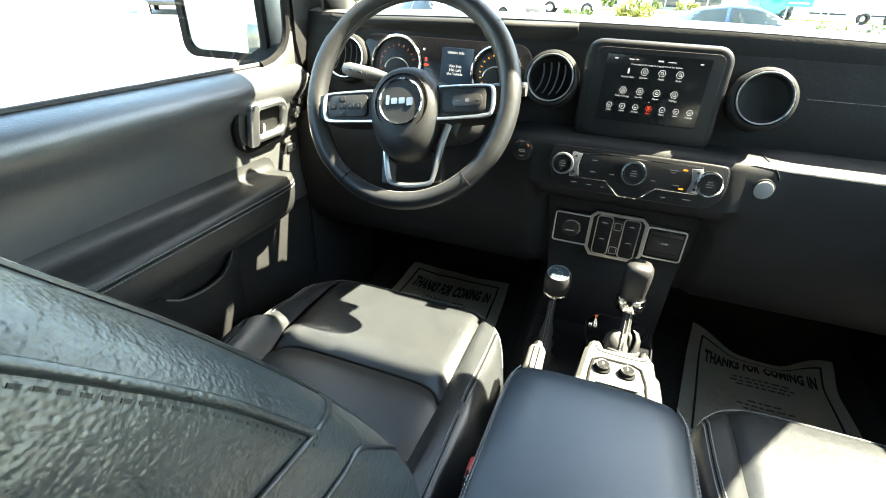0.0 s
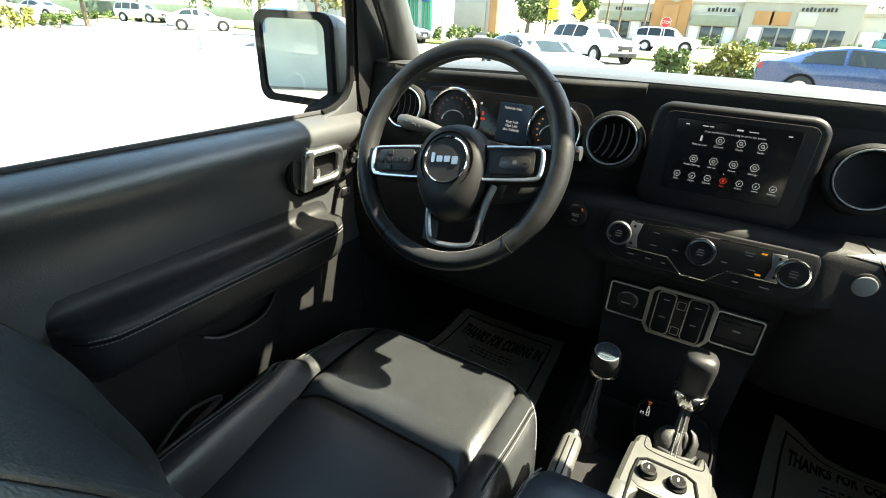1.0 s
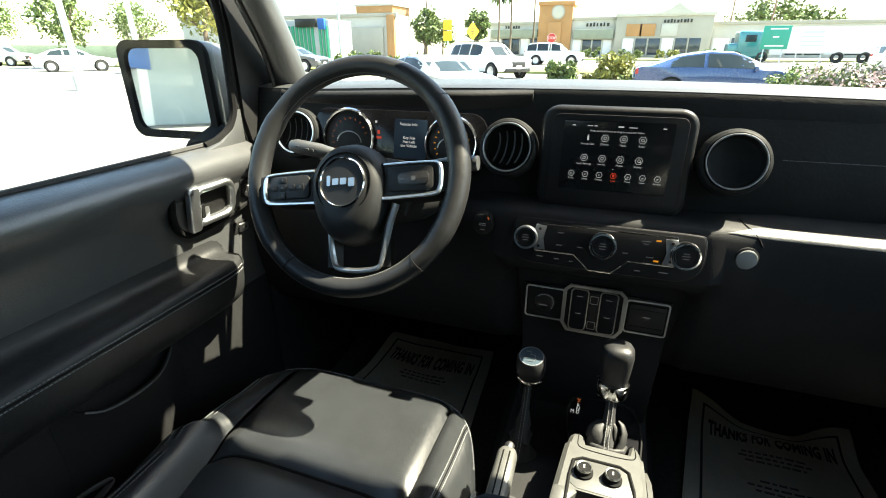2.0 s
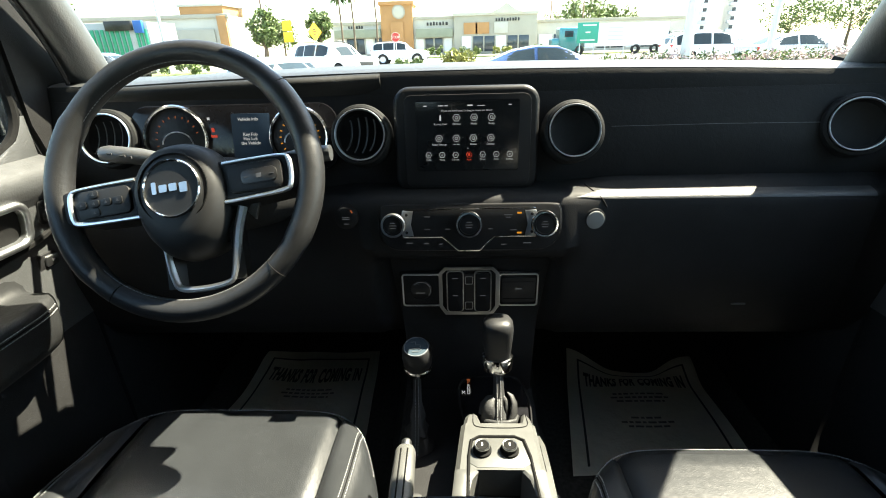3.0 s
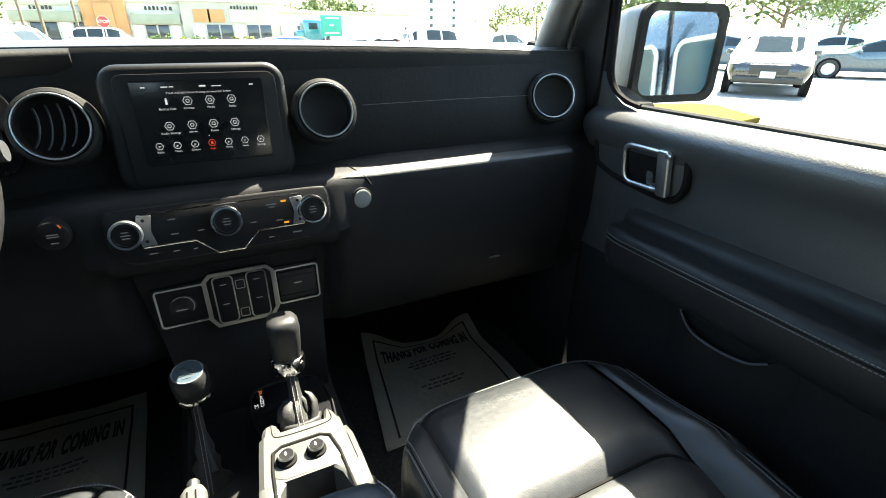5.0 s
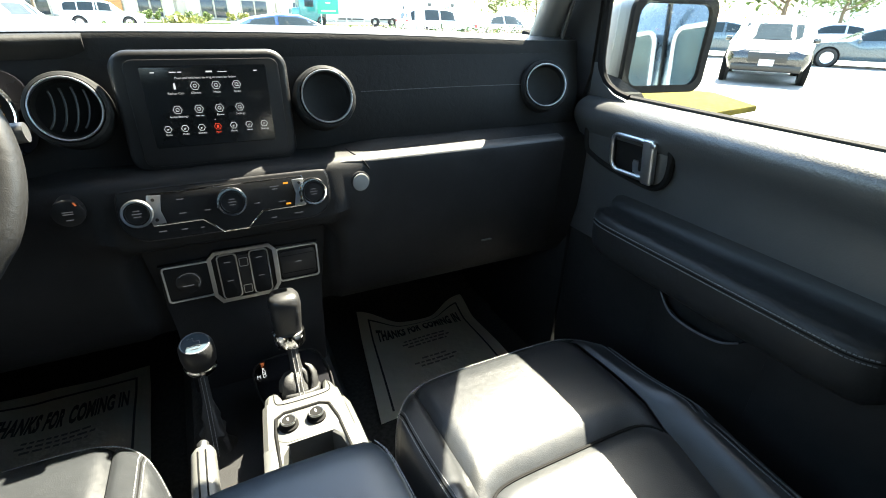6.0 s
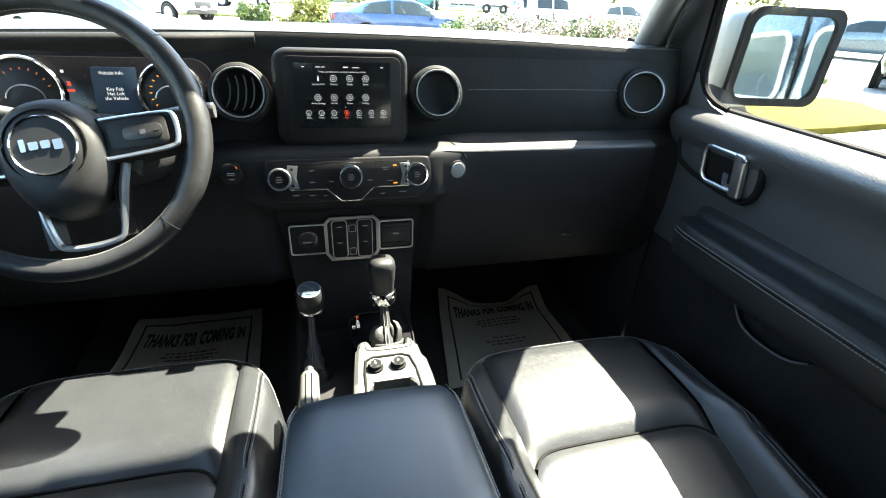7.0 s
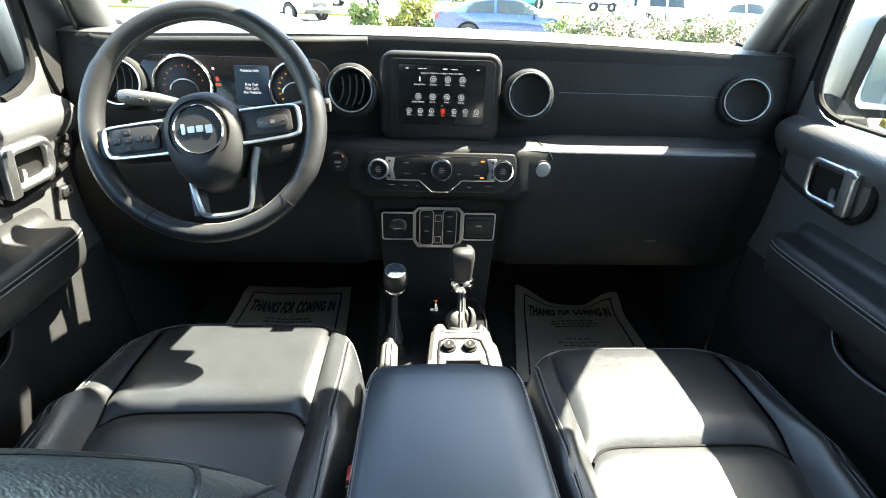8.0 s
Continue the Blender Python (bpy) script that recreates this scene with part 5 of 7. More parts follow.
for k, (z, w, y) in enumerate(((0.800, 0.030, -0.098), (0.816, 0.026, -0.096), (0.826, 0.016, -0.088), (0.836, 0.0185, -0.085), (0.848, 0.0115, -0.078), (0.860, 0.0125, -0.073), (0.878, 0.0075, -0.062), (0.935, 0.0062, -0.042))):
    tb.append([(-0.090 + w * (1 + (0.18 if k < 6 else 0.05) * math.sin(5 * a + 1.7 * k)) * math.cos(a), y + w * (1 + 0.14 * math.cos(4 * a + k)) * math.sin(a), z + (0.003 * math.sin(3 * a + 2 * k) if 0 < k < 6 else 0)) for a in np.linspace(0, 2 * math.pi, 28, endpoint=False)])
part("boot", loft(tb), BOOT, tc, "narrow creased leather boot", 60)
for dx in (-0.0025, 0.0025):
    part("boot_stitching", stitches([(-0.090 + dx, -0.121, 0.818), (-0.090 + dx, -0.106, 0.832), (-0.090 + dx, -0.097, 0.845), (-0.090 + dx, -0.084, 0.864), (-0.090 + dx, -0.0715, 0.880), (-0.090 + dx, -0.050, 0.934)], 0.005, 0.004, 0.0006), THREAD, tc)
tmx = Matrix.Translation((-0.088, -0.040, 0.931)) @ pose(0, 0, 0, 14, 0, 0) @ Matrix.Scale(1.10, 4)
part("collar", lathe([(0.012, -0.004), (0.0185, -0.003), (0.0218, 0.003), (0.0225, 0.010), (0.0210, 0.0125), (0.016, 0.012)], 32, tmx), CHROME, tc, "chrome collar")
part("knob", lathe([(0.0175, 0.008), (0.0215, 0.014), (0.0228, 0.028), (0.0222, 0.044), (0.0195, 0.0495), (0.0, 0.0495)], 36, tmx), WHEEL_LEATHER, tc)
cap = part("cap", lathe([(0.0178, 0.0492), (0.0174, 0.0502), (0.0, 0.0504)], 36, tmx), CAP, tc, "blue-grey inset cap in a silver ring")
part("cap_ring", lathe([(0.0178, 0.049), (0.0192, 0.0502), (0.0187, 0.0512), (0.0174, 0.0512), (0.0172, 0.0500)], 36, tmx), RING, cap)
part("cap_mark", join(tube([tmx @ Vector((u, v, 0.0508)) for u, v in ((-0.009, 0.008), (-0.002, 0.009), (-0.001, 0.003), (0.006, 0.003), (0.006, -0.002))], 0.0006, 5),
                      tube([tmx @ Vector((u, v, 0.0508)) for u, v in ((-0.010, -0.006), (0.002, -0.004), (0.008, -0.006), (0.004, -0.010), (-0.005, -0.010))], 0.0006, 5)), RING, cap)
hb = thing("handbrake", (-0.092, -0.30, 0.858), "black handbrake lever with a ribbed silver-edged grip, sunlit", "handbrake")
part("grip", loft([[(-0.092 + w * math.copysign(abs(math.cos(a)) ** 0.7, math.cos(a)), y, z + h * math.copysign(abs(math.sin(a)) ** 0.7, math.sin(a))) for a in np.linspace(0, 2 * math.pi, 20, endpoint=False)]
                   for y, z, w, h in ((-0.204, 0.922, 0.0105, 0.008), (-0.212, 0.920, 0.0145, 0.013), (-0.26, 0.912, 0.0155, 0.016), (-0.33, 0.899, 0.015, 0.016), (-0.345, 0.896, 0.013, 0.013))]), TITANIUM, hb, "smooth grip", 50)
part("release_button", lathe([(0.0072, 0.0), (0.0072, 0.010), (0.005, 0.013), (0, 0.013)], 16, Matrix.Translation((-0.092, -0.205, 0.9225)) @ pose(0, 0, 0, -80)), SATIN, hb)
for dx in (-0.005, 0.004):
    part("grip_rib", tube([(-0.092 + dx, -0.214, 0.9325), (-0.092 + dx, -0.26, 0.9275), (-0.092 + dx, -0.335, 0.914)], 0.0011, 5), DEEP, hb)
part("lever_arm", rbox((-0.092, -0.36, 0.875), (0.020, 0.10, 0.04), 0.005, rot=(-12, 0, 0)), DARK, hb)
part("lever_gaiter", rbox((-0.090, -0.29, 0.838), (0.044, 0.13, 0.05), 0.008), RUBBER, hb)


# ---- front doors ----
def build_door(sx, label):
    d = thing("front_door", (sx * 0.74, -0.45, 0.60), label, "car door", "front doors")

    def X(a):
        return sx * a

    def prof(pts):
        q = [(X(a), z) for a, z in pts]
        return q if sx > 0 else q[::-1]

    # inner panel with a rolled sill
    sill = prof([(0.775, 1.285), (0.735, 1.2925), (0.722, 1.2920), (0.706, 1.2900), (0.692, 1.2845), (0.680, 1.2768), (0.674, 1.2690), (0.6715, 1.2590), (0.674, 1.246), (0.682, 1.232), (0.692, 1.217), (0.703, 1.195), (0.706, 1.17), (0.706, 1.10), (0.706, 0.995), (0.768, 0.990), (0.768, 0.66), (0.776, 0.62)])
    part("panel", extrude_y(sill, -0.98, 0.0565, 0.004), DOOR_PLASTIC, d, "grained black inner door panel", 50)
    part("sill_strip", tube([(X(0.727), -0.98, 1.2945), (X(0.727), -0.3, 1.2945), (X(0.727), 0.0, 1.2955)], 0.0045, 6), RUBBER, d)
    part("outer_skin", rbox((X(0.795), -0.46, 0.93), (0.035, 1.04, 0.70), 0.012), BODY, d, "silver-white painted outer skin")
    # front corner that rises to the mirror
    cor = extrude_x([(-0.06, 1.285), (-0.045, 1.291), (-0.012, 1.299), (0.022, 1.318), (0.040, 1.352), (0.052, 1.352), (0.052, 1.25), (-0.06, 1.25)], min(X(0.7035), X(0.7150)), max(X(0.7035), X(0.7150)), 0.003)
    part("sail_corner", cor, DOOR_PLASTIC, d)
    # handle plate: a wide rounded recess
    hm = Matrix(((0, 0, -sx, X(0.6975)), (1, 0, 0, -0.090 if sx > 0 else -0.068), (0, 1, 0, 1.203), (0, 0, 0, 1))) @ pose(0, 0, 0, 9)

    def loop(sc, e=0.0):
        base = [(-0.096, 0.012), (-0.090, 0.036), (-0.068, 0.047), (-0.02, 0.047), (0.05, 0.046), (0.098, 0.047), (0.118, 0.036), (0.120, -0.010), (0.105, -0.026), (0.05, -0.042), (-0.045, -0.052), (-0.075, -0.046), (-0.092, -0.024)]
        return [(u * sc + e, v * sc) for u, v in base]

    def sm(pl):
        return [(p.x, p.y) for p in smooth([(u, v, 0) for u, v in pl], 4, True)]

    part("handle_surround", tube([hm @ Vector((u, v, 0.003)) for u, v in sm(loop(0.965))], 0.0066, 8, True), DEEP, d, "dark groove round the door handle")
    part("handle_plate", prism(sm(loop(0.94)), 0.017, hm @ Matrix.Translation((0, 0, -0.012)), 0.0018), DOOR_PLASTIC, d)
    hw, hh, band = (0.098, 0.080, 0.009) if sx > 0 else (0.104, 0.076, 0.0125)
    lower = 0.0 if sx < 0 else 0.004
    hd = part("door_handle", ring_plate(rr(hw, hh, 0.022, 6, -0.010, 0.001), rr(hw - 2 * band + lower, hh - 2 * band + lower, 0.016, 6, -0.010 + lower / 2, 0.001 - lower / 2), 0.011, hm @ Matrix.Translation((0, 0, 0.0035))), BRUSHED, d, "satin silver inner handle", 40)
    part("handle_lip", tube([hm @ Vector((u, v, 0.0135)) for u, v in rr(hw - band, hh - band, 0.019, 6, -0.010, 0.001)], band * 0.52, 10, True), BRUSHED, hd)
    part("handle_recess", prism(rr(hw - band, hh - band, 0.014, 5, -0.010, 0.001), 0.0064, hm), DEEP, hd)
    part("pull", prism(rr(0.025, 0.084, 0.006, 4, -0.012 - hw / 2 + 0.006, 0.001), 0.010, hm @ Matrix.Translation((0, 0, 0.011)), 0.004, 3), BRUSHED, hd, "silver pull lever")
    part("pull_stub", loft([[hm @ Vector((u0, v, w)) for v, w in ((-0.030, 0.006), (-0.030, h), (-0.012, h + 0.002), (-0.006, h), (-0.006, 0.006))] for u0, h in ((-hw / 2 + 0.004, 0.014), (-hw / 2 + 0.018, 0.013), (-hw / 2 + 0.034, 0.009))]), BRUSHED, hd)
    part("lock_slot", prism(rr(0.007, 0.026, 0.002, 3, -0.040, -0.006), 0.0016, hm @ Matrix.Translation((0, 0, 0.0172))), DEEP, hd)
    part("lock_tab", rbox(hm @ Vector((-0.066, 0.034, 0.018)), (0.008, 0.012, 0.008), 0.002), SATIN, hd)
    if sx < 0:
        msw = part("mirror_switch", prism(rr(0.032, 0.046, 0.006, 4, 0.082, 0.006), 0.004, hm @ Matrix.Translation((0, 0, 0.0035)), 0.001), DARK, d, "mirror adjuster buttons")
        for u, v, r in ((0.074, 0.018, 0.0062), (0.090, 0.018, 0.0062)):
            part("button", lathe([(r, 0), (r, 0.003), (r * 0.8, 0.004), (0, 0.004)], 16, hm @ Matrix.Translation((u, v, 0.0075))), PLASTIC, msw)
        part("dial", lathe([(0.0125, 0), (0.0125, 0.003), (0.011, 0.0045), (0, 0.0045)], 24, hm @ Matrix.Translation((0.083, -0.004, 0.0075))), PLASTIC, msw)
        part("dial_marks", join(*[rbox(hm @ Vector((0.083 + 0.007 * math.cos(a), -0.004 + 0.007 * math.sin(a), 0.0122)), (0.0006, 0.003, 0.003), 0) for a in (0, 1.57, 3.14, 4.71)]), PRINT_GLOW, msw)
        wsw = part("lock_switch", prism(rr(0.040, 0.050, 0.008, 4, 0.064, -0.091), 0.006, hm, 0.002), DARK, d, "door lock switch in a dark pod")
        part("rocker", prism(rr(0.024, 0.018, 0.003, 3, 0.070, -0.080), 0.005, hm @ Matrix.Translation((0, 0, 0.005)), 0.001), SATIN, wsw)
        part("rocker_mark", rbox(hm @ Vector((0.072, -0.080, 0.0104)), (0.0006, 0.008, 0.004), 0), INK, wsw)
        part("panel_tongue", prism([(0.045, -0.120), (0.085, -0.120), (0.070, -0.165)], 0.003, hm, 0.001), PLASTIC, d)
    else:
        pod = part("lock_switch", prism(rr(0.042, 0.028, 0.012, 4, 0.058, -0.108), 0.005, hm, 0.002), DARK, d, "small dark lock switch pod")
        for u in (0.050, 0.066):
            part("switch_dot", lathe([(0.0035, 0), (0.0035, 0.0012), (0, 0.0018)], 12, hm @ Matrix.Translation((u, -0.105, 0.005))), PLASTIC, pod)
    # armrest: its top hollows into the panel, its face drops below a stitched edge
    ze = 1.076 - 0.004 * sx
    SEC = [(0.706, 1.122), (0.7045, 1.108), (0.699, 1.0985), (0.685, 1.0945), (0.664, 1.0945), (0.645, 1.0958), (0.635, 1.0955), (0.629, 1.0895), (0.6265, 1.082), (0.6265, 1.074), (0.628, 1.055), (0.632, 1.035),
           (0.640, 1.018), (0.654, 1.006), (0.676, 0.998), (0.7065, 0.992)]
    RUN = [(-0.576, 0.02), (-0.574, 0.30), (-0.568, 0.58), (-0.556, 0.82), (-0.538, 0.95), (-0.51, 1.0), (-0.40, 1.0), (-0.28, 1.0), (-0.15, 0.99), (-0.108, 0.95), (-0.084, 0.85), (-0.069, 0.68), (-0.060, 0.42), (-0.057, 0.02)]

    def arm_point(y, k, q, lift=0.0):
        i = min(int(q), len(SEC) - 2)
        a = SEC[i][0] + (SEC[i + 1][0] - SEC[i][0]) * (q - i)
        z = SEC[i][1] + (SEC[i + 1][1] - SEC[i][1]) * (q - i)
        zc = ze - 0.010
        return Vector((X(0.7068 - (0.7068 - a) * k - lift), y, zc + (z - 1.066) * (0.55 + 0.45 * min(1, k * 1.2))))

    ar = [[arm_point(y, k, q) for q in range(len(SEC))] for y, k in RUN]
    arm = part("armrest", sheet(ar), ARM_LEATHER, d, "padded leather armrest with double stitching", 60)
    for q in (7.75, 8.75):
        ln = [arm_point(y, k, q, 0.0006) for y, k in RUN if -0.560 < y < -0.075]
        part("stitching", stitches(smooth(ln, 6), 0.0055, 0.004, 0.0009), THREAD, arm)
    part("edge_groove", tube(smooth([arm_point(y, k, 8.25, 0.0) for y, k in RUN if -0.57 < y < -0.075], 4), 0.0012, 6), DEEP, arm)
    # lower panel with its map pocket
    part("lower_panel", extrude_y(prof([(0.7062, 0.996), (0.7035, 0.985), (0.703, 0.70), (0.708, 0.66), (0.767, 0.66), (0.767, 0.996)]), -0.97, 0.046, 0.004), PLASTIC, d, "dark grained lower door panel")
    pocket_lip = [(-0.425, 0.7025, 1.000), (-0.405, 0.698, 0.985), (-0.385, 0.690, 0.966), (-0.36, 0.682, 0.953), (-0.32, 0.677, 0.949), (-0.28, 0.678, 0.950), (-0.255, 0.683, 0.956), (-0.232, 0.690, 0.972), (-0.208, 0.702, 0.994)]
    pk = [[(X(0.7035), y, 0.72), (X(x + (0.7035 - x) * 0.7), y, 0.76), (X(x), y, zt - 0.03), (X(x), y, zt), (X(x + 0.006), y, zt + 0.003), (X(x + 0.010), y, zt - 0.012), (X(0.7035), y, zt - 0.03)] for y, x, zt in pocket_lip]
    mp = part("map_pocket", loft(pk), PLASTIC, d, "black moulded door pocket", 60)
    part("pocket_edge", tube(smooth([(X(x + 0.001), y, zt + 0.002) for y, x, zt in pocket_lip[2:]], 5), 0.0020, 6), DOOR_PLASTIC, mp)
    part("pocket_slot", rbox((X(0.7025), -0.335, 0.984), (0.005, 0.085, 0.005), 0.002, rot=(6, 0, 0)), DOOR_EDGE, d)
    return d


build_door(-1, "black driver door panel with leather armrest and silver handle, partly sunlit")
build_door(1, "black passenger door panel with leather armrest and silver handle")


# ---- outside mirrors ----
def build_mirror(sx):
    m = thing("side_mirror", (sx * 0.80, 0.10, 1.29), "square black side mirror outside the front door", "side mirror", "side mirrors")
    # plane: u right, v up, w to the rear; turned so that the glass looks at the driver
    mm = Matrix.Translation((0.942 if sx > 0 else -0.912, 0.095, 1.378)) @ Euler((radians(86.6), 0, radians(-sx * (8 if sx > 0 else 3)))).to_matrix().to_4x4()
    out = rr(0.225, 0.198, 0.030, 5)
    out = [(u + sx * 0.006 * v / 0.1, v) for u, v in out]
    rings = [[mm @ Vector((u * s, v * s, w)) for u, v in out] for s, w in ((0.95, 0.012), (1.0, 0.006), (1.0, -0.03), (0.96, -0.075), (0.80, -0.11), (0.45, -0.125))]
    part("shell", loft(rings), DOOR_PLASTIC, m, "grained black mirror shell")
    inn = [(u * 0.86, v * 0.84) for u, v in out]
    part("housing_rim", ring_plate(out, inn, 0.016, mm @ Matrix.Translation((0, 0, 0.004))), DEEP, m, "matt black rim")
    part("mirror_glass", prism([(u * 0.87, v * 0.85) for u, v in out], 0.002, mm @ Matrix.Translation((0, 0, 0.0125))), MIRROR, m, "clear mirror glass")
    arm = [[(sx * x, y, z) for y, z in ((0.100, 1.250), (0.100, 1.268), (0.17, 1.272), (0.17, 1.250))] for x in (0.765, 0.80, 0.85, 0.90)]
    part("arm", join(loft(arm), rbox((sx * 0.905, 0.150, 1.285), (0.06, 0.05, 0.05), 0.01)), DARK, m)
    part("mount", loft([[(sx * x, y, z) for x, z in ((0.757, 1.240), (0.757, zt - 0.012), (0.768, zt), (0.818, zt), (0.830, zt - 0.012), (0.830, 1.240))] for y, zt in ((0.012, 1.278), (0.020, 1.291), (0.050, 1.299), (0.090, 1.313), (0.125, 1.318), (0.150, 1.30))]), DEEP, m, "black plastic mirror foot")
    return m


build_mirror(-1)
build_mirror(1)


# ---- paper floor mats ----
def build_mat(name_label, fz, near_l, near_r, far_l, far_r):
    x0, x1, y0, y1 = near_l[0], near_r[0], near_l[1], far_l[1]
    m = thing("paper_floor_mat", ((x0 + x1) / 2, (y0 + y1) / 2, 0.575), name_label, "floor mat", "paper mats")
    NX, NY = 28, 26

    def P(u, v, lift=0.0):
        a, b = Vector(near_l).lerp(Vector(near_r), u), Vector(far_l).lerp(Vector(far_r), u)
        X_, Y_ = a.lerp(b, v)
        dx, dy, dz = fz(u, v)
        return Vector((X_ + dx, Y_ + dy, 0.5805 + dz + lift))

    rows = [[P(i / NX, j / NY) for i in range(NX + 1)] for j in range(NY + 1)]
    part("sheet", sheet(rows, 0.0006), PAPER, m, "crinkled pale kraft paper", 70)

    def on_sheet(bm, lift=0.0022):
        for v in bm.verts:
            p = P(v.co.x, v.co.y, lift + v.co.z)
            v.co = p
        return bm

    def strip(a, b, w):
        """A printed line from a to b in (u, v)."""
        n = 26
        d = (Vector(b) - Vector(a)).normalized()
        q = Vector((-d.y, d.x)) * w / 2
        bm = bmesh.new()
        vs = [[bm.verts.new((*(Vector(a).lerp(Vector(b), i / n) + s * q), 0)) for s in (-1, 1)] for i in range(n + 1)]
        for p_, r_ in zip(vs, vs[1:]):
            bm.faces.new((p_[0], r_[0], r_[1], p_[1]))
        return on_sheet(bm)

    e0, e1 = 0.09, 0.915
    part("printed_border", join(strip((e0, 0.05), (e0, e1), 0.014), strip((1 - e0, 0.05), (1 - e0, e1), 0.014), strip((e0 - 0.007, e1), (1 - e0 + 0.007, e1), 0.014)), INK, m, "black printed border line")
    W, H = x1 - x0, y1 - y0
    # the printed words, one part each
    u0 = 0.128
    for word, wide in (("THANKS", 0.238), ("FOR", 0.107), ("COMING", 0.262), ("IN", 0.060)):
        ttl = lettering(word, 0.098, Matrix.Scale(1.0, 4), spacing=1.06, depth=0, bold=0.0046)
        lo_x, hi_x = min(v.co.x for v in ttl.verts), max(v.co.x for v in ttl.verts)
        k = wide / (hi_x - lo_x)
        bmesh.ops.subdivide_edges(ttl, edges=[e for e in ttl.edges if e.calc_length() > 0.015], cuts=2)
        for v in ttl.verts:
            v.co = Vector((u0 + (v.co.x - lo_x) * k, 0.755 + v.co.y * 0.82 * W / H * 2.1, 0))
        part("printed_word", on_sheet(ttl), INK, m, "printed word")
        u0 += wide + 0.025
    rnd = random.Random(4)
    for v0, w in ((0.62, 0.36), (0.585, 0.40), (0.55, 0.33), (0.40, 0.20), (0.36, 0.34), (0.325, 0.26)):
        small, u = [], 0.5 - w / 2
        while u < 0.5 + w / 2:
            l_ = rnd.uniform(0.02, 0.055)
            small.append(strip((u, v0), (min(u + l_, 0.5 + w / 2), v0), 0.016))
            u += l_ + 0.012
        part("text_line", join(*small), INK_SOFT, m)
    return m


def wave_l(u, v):
    z = 0.012 * sstep(0.75, 1.0, v) + 0.004 * math.sin(9 * u + 5 * v) * math.sin(7 * v) + 0.030 * sstep(0.35, 0.0, u) * sstep(0.55, 1.0, v)
    return (0, -0.03 * sstep(0.4, 0.0, u) * sstep(0.7, 1.0, v), z)


def wave_r(u, v):
    far = sstep(0.70, 1.0, v)
    corner = max(sstep(0.35, 0.0, u), sstep(0.62, 1.0, u))
    z = 0.030 * far * corner + 0.004 * math.sin(8 * u) * math.sin(6 * v) + 0.003 * sstep(0.16, 0.0, u) ** 2
    return (0.0, -0.055 * far * (1 - corner) * math.sin(math.pi * min(1, max(0, u))), z)


build_mat("crinkled printed paper mat on the driver footwell floor", wave_l, (-0.655, 0.06), (-0.243, 0.06), (-0.585, 0.465), (-0.262, 0.470))
build_mat("crinkled printed paper mat curling up in the passenger footwell", wave_r, (0.222, 0.04), (0.630, 0.09), (0.290, 0.460), (0.630, 0.425))


# ---- outside ----
ASPHALT = mat("sun_bleached_asphalt", (0.20, 0.195, 0.185), 0.9, vary=0.18, vary_scale=0.8, bump=0.6, bump_scale=60, spec=0.2)
ROADWAY = mat("grey_road", (0.13, 0.13, 0.128), 0.9, vary=0.15, vary_scale=0.6, bump=0.5, bump_scale=50, spec=0.2)
CONCRETE = mat("pale_concrete", (0.38, 0.37, 0.35), 0.85, vary=0.12, vary_scale=3, bump=0.3, bump_scale=80)
DRYGRASS = mat("dry_yellow_grass", (0.060, 0.046, 0.006), 0.95, vary=0.35, vary_scale=5, bump=0.8, bump_scale=90, spec=0.05)
LAWN = mat("lawn", (0.10, 0.13, 0.035), 0.95, vary=0.35, vary_scale=2, bump=0.8, bump_scale=60)
BEIGE = mat("beige_stucco", (0.30, 0.285, 0.23), 0.85, vary=0.08, vary_scale=0.6, bump=0.3, bump_scale=30)
CREAM = mat("cream_stucco", (0.40, 0.385, 0.33), 0.85, vary=0.07, vary_scale=0.7, bump=0.3, bump_scale=30)
ORANGE = mat("terracotta_stucco", (0.34, 0.18, 0.07), 0.85, vary=0.1, vary_scale=0.8, bump=0.3, bump_scale=30)
OLIVE = mat("grey_green_awning", (0.20, 0.22, 0.16), 0.8, vary=0.1, vary_scale=1.5)
FENCEGREEN = mat("dark_green_fence_paint", (0.035, 0.055, 0.040), 0.8, vary=0.15, vary_scale=0.8)
PALEGREY = mat("pale_grey_cladding", (0.34, 0.36, 0.36), 0.7, vary=0.06, vary_scale=0.7)
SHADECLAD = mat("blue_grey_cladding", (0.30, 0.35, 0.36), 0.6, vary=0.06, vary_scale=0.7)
BLUEFASCIA = mat("blue_fascia", (0.012, 0.09, 0.32), 0.4, vary=0.08, vary_scale=1)
DARKWIN = mat("dark_window_glass", (0.03, 0.04, 0.045), 0.08, vary=0.2, vary_scale=2)
GREENSIGN = mat("green_sign_sheet", (0.01, 0.24, 0.16), 0.45, vary=0.06, vary_scale=4)
TEALPANEL = mat("green_striped_panel", (0.02, 0.25, 0.14), 0.5, vary=0.1, vary_scale=4)
YELLOWSIGN = mat("yellow_sign_sheet", (0.62, 0.36, 0.01), 0.45, vary=0.06, vary_scale=5)
REDSIGN = mat("red_sign_sheet", (0.45, 0.02, 0.02), 0.45, vary=0.06, vary_scale=5)
WHITESHEET = mat("white_sheet", (0.62, 0.62, 0.60), 0.5, vary=0.05, vary_scale=5)
POLE = mat("galvanised_pole", (0.42, 0.44, 0.45), 0.5, 0.3, vary=0.08, vary_scale=6)
BARK = mat("bark", (0.12, 0.085, 0.06), 0.9, vary=0.3, vary_scale=9, bump=0.8, bump_scale=40)
LEAF = mat("green_leaves", (0.075, 0.11, 0.025), 0.6, vary=0.35, vary_scale=2, island=True)
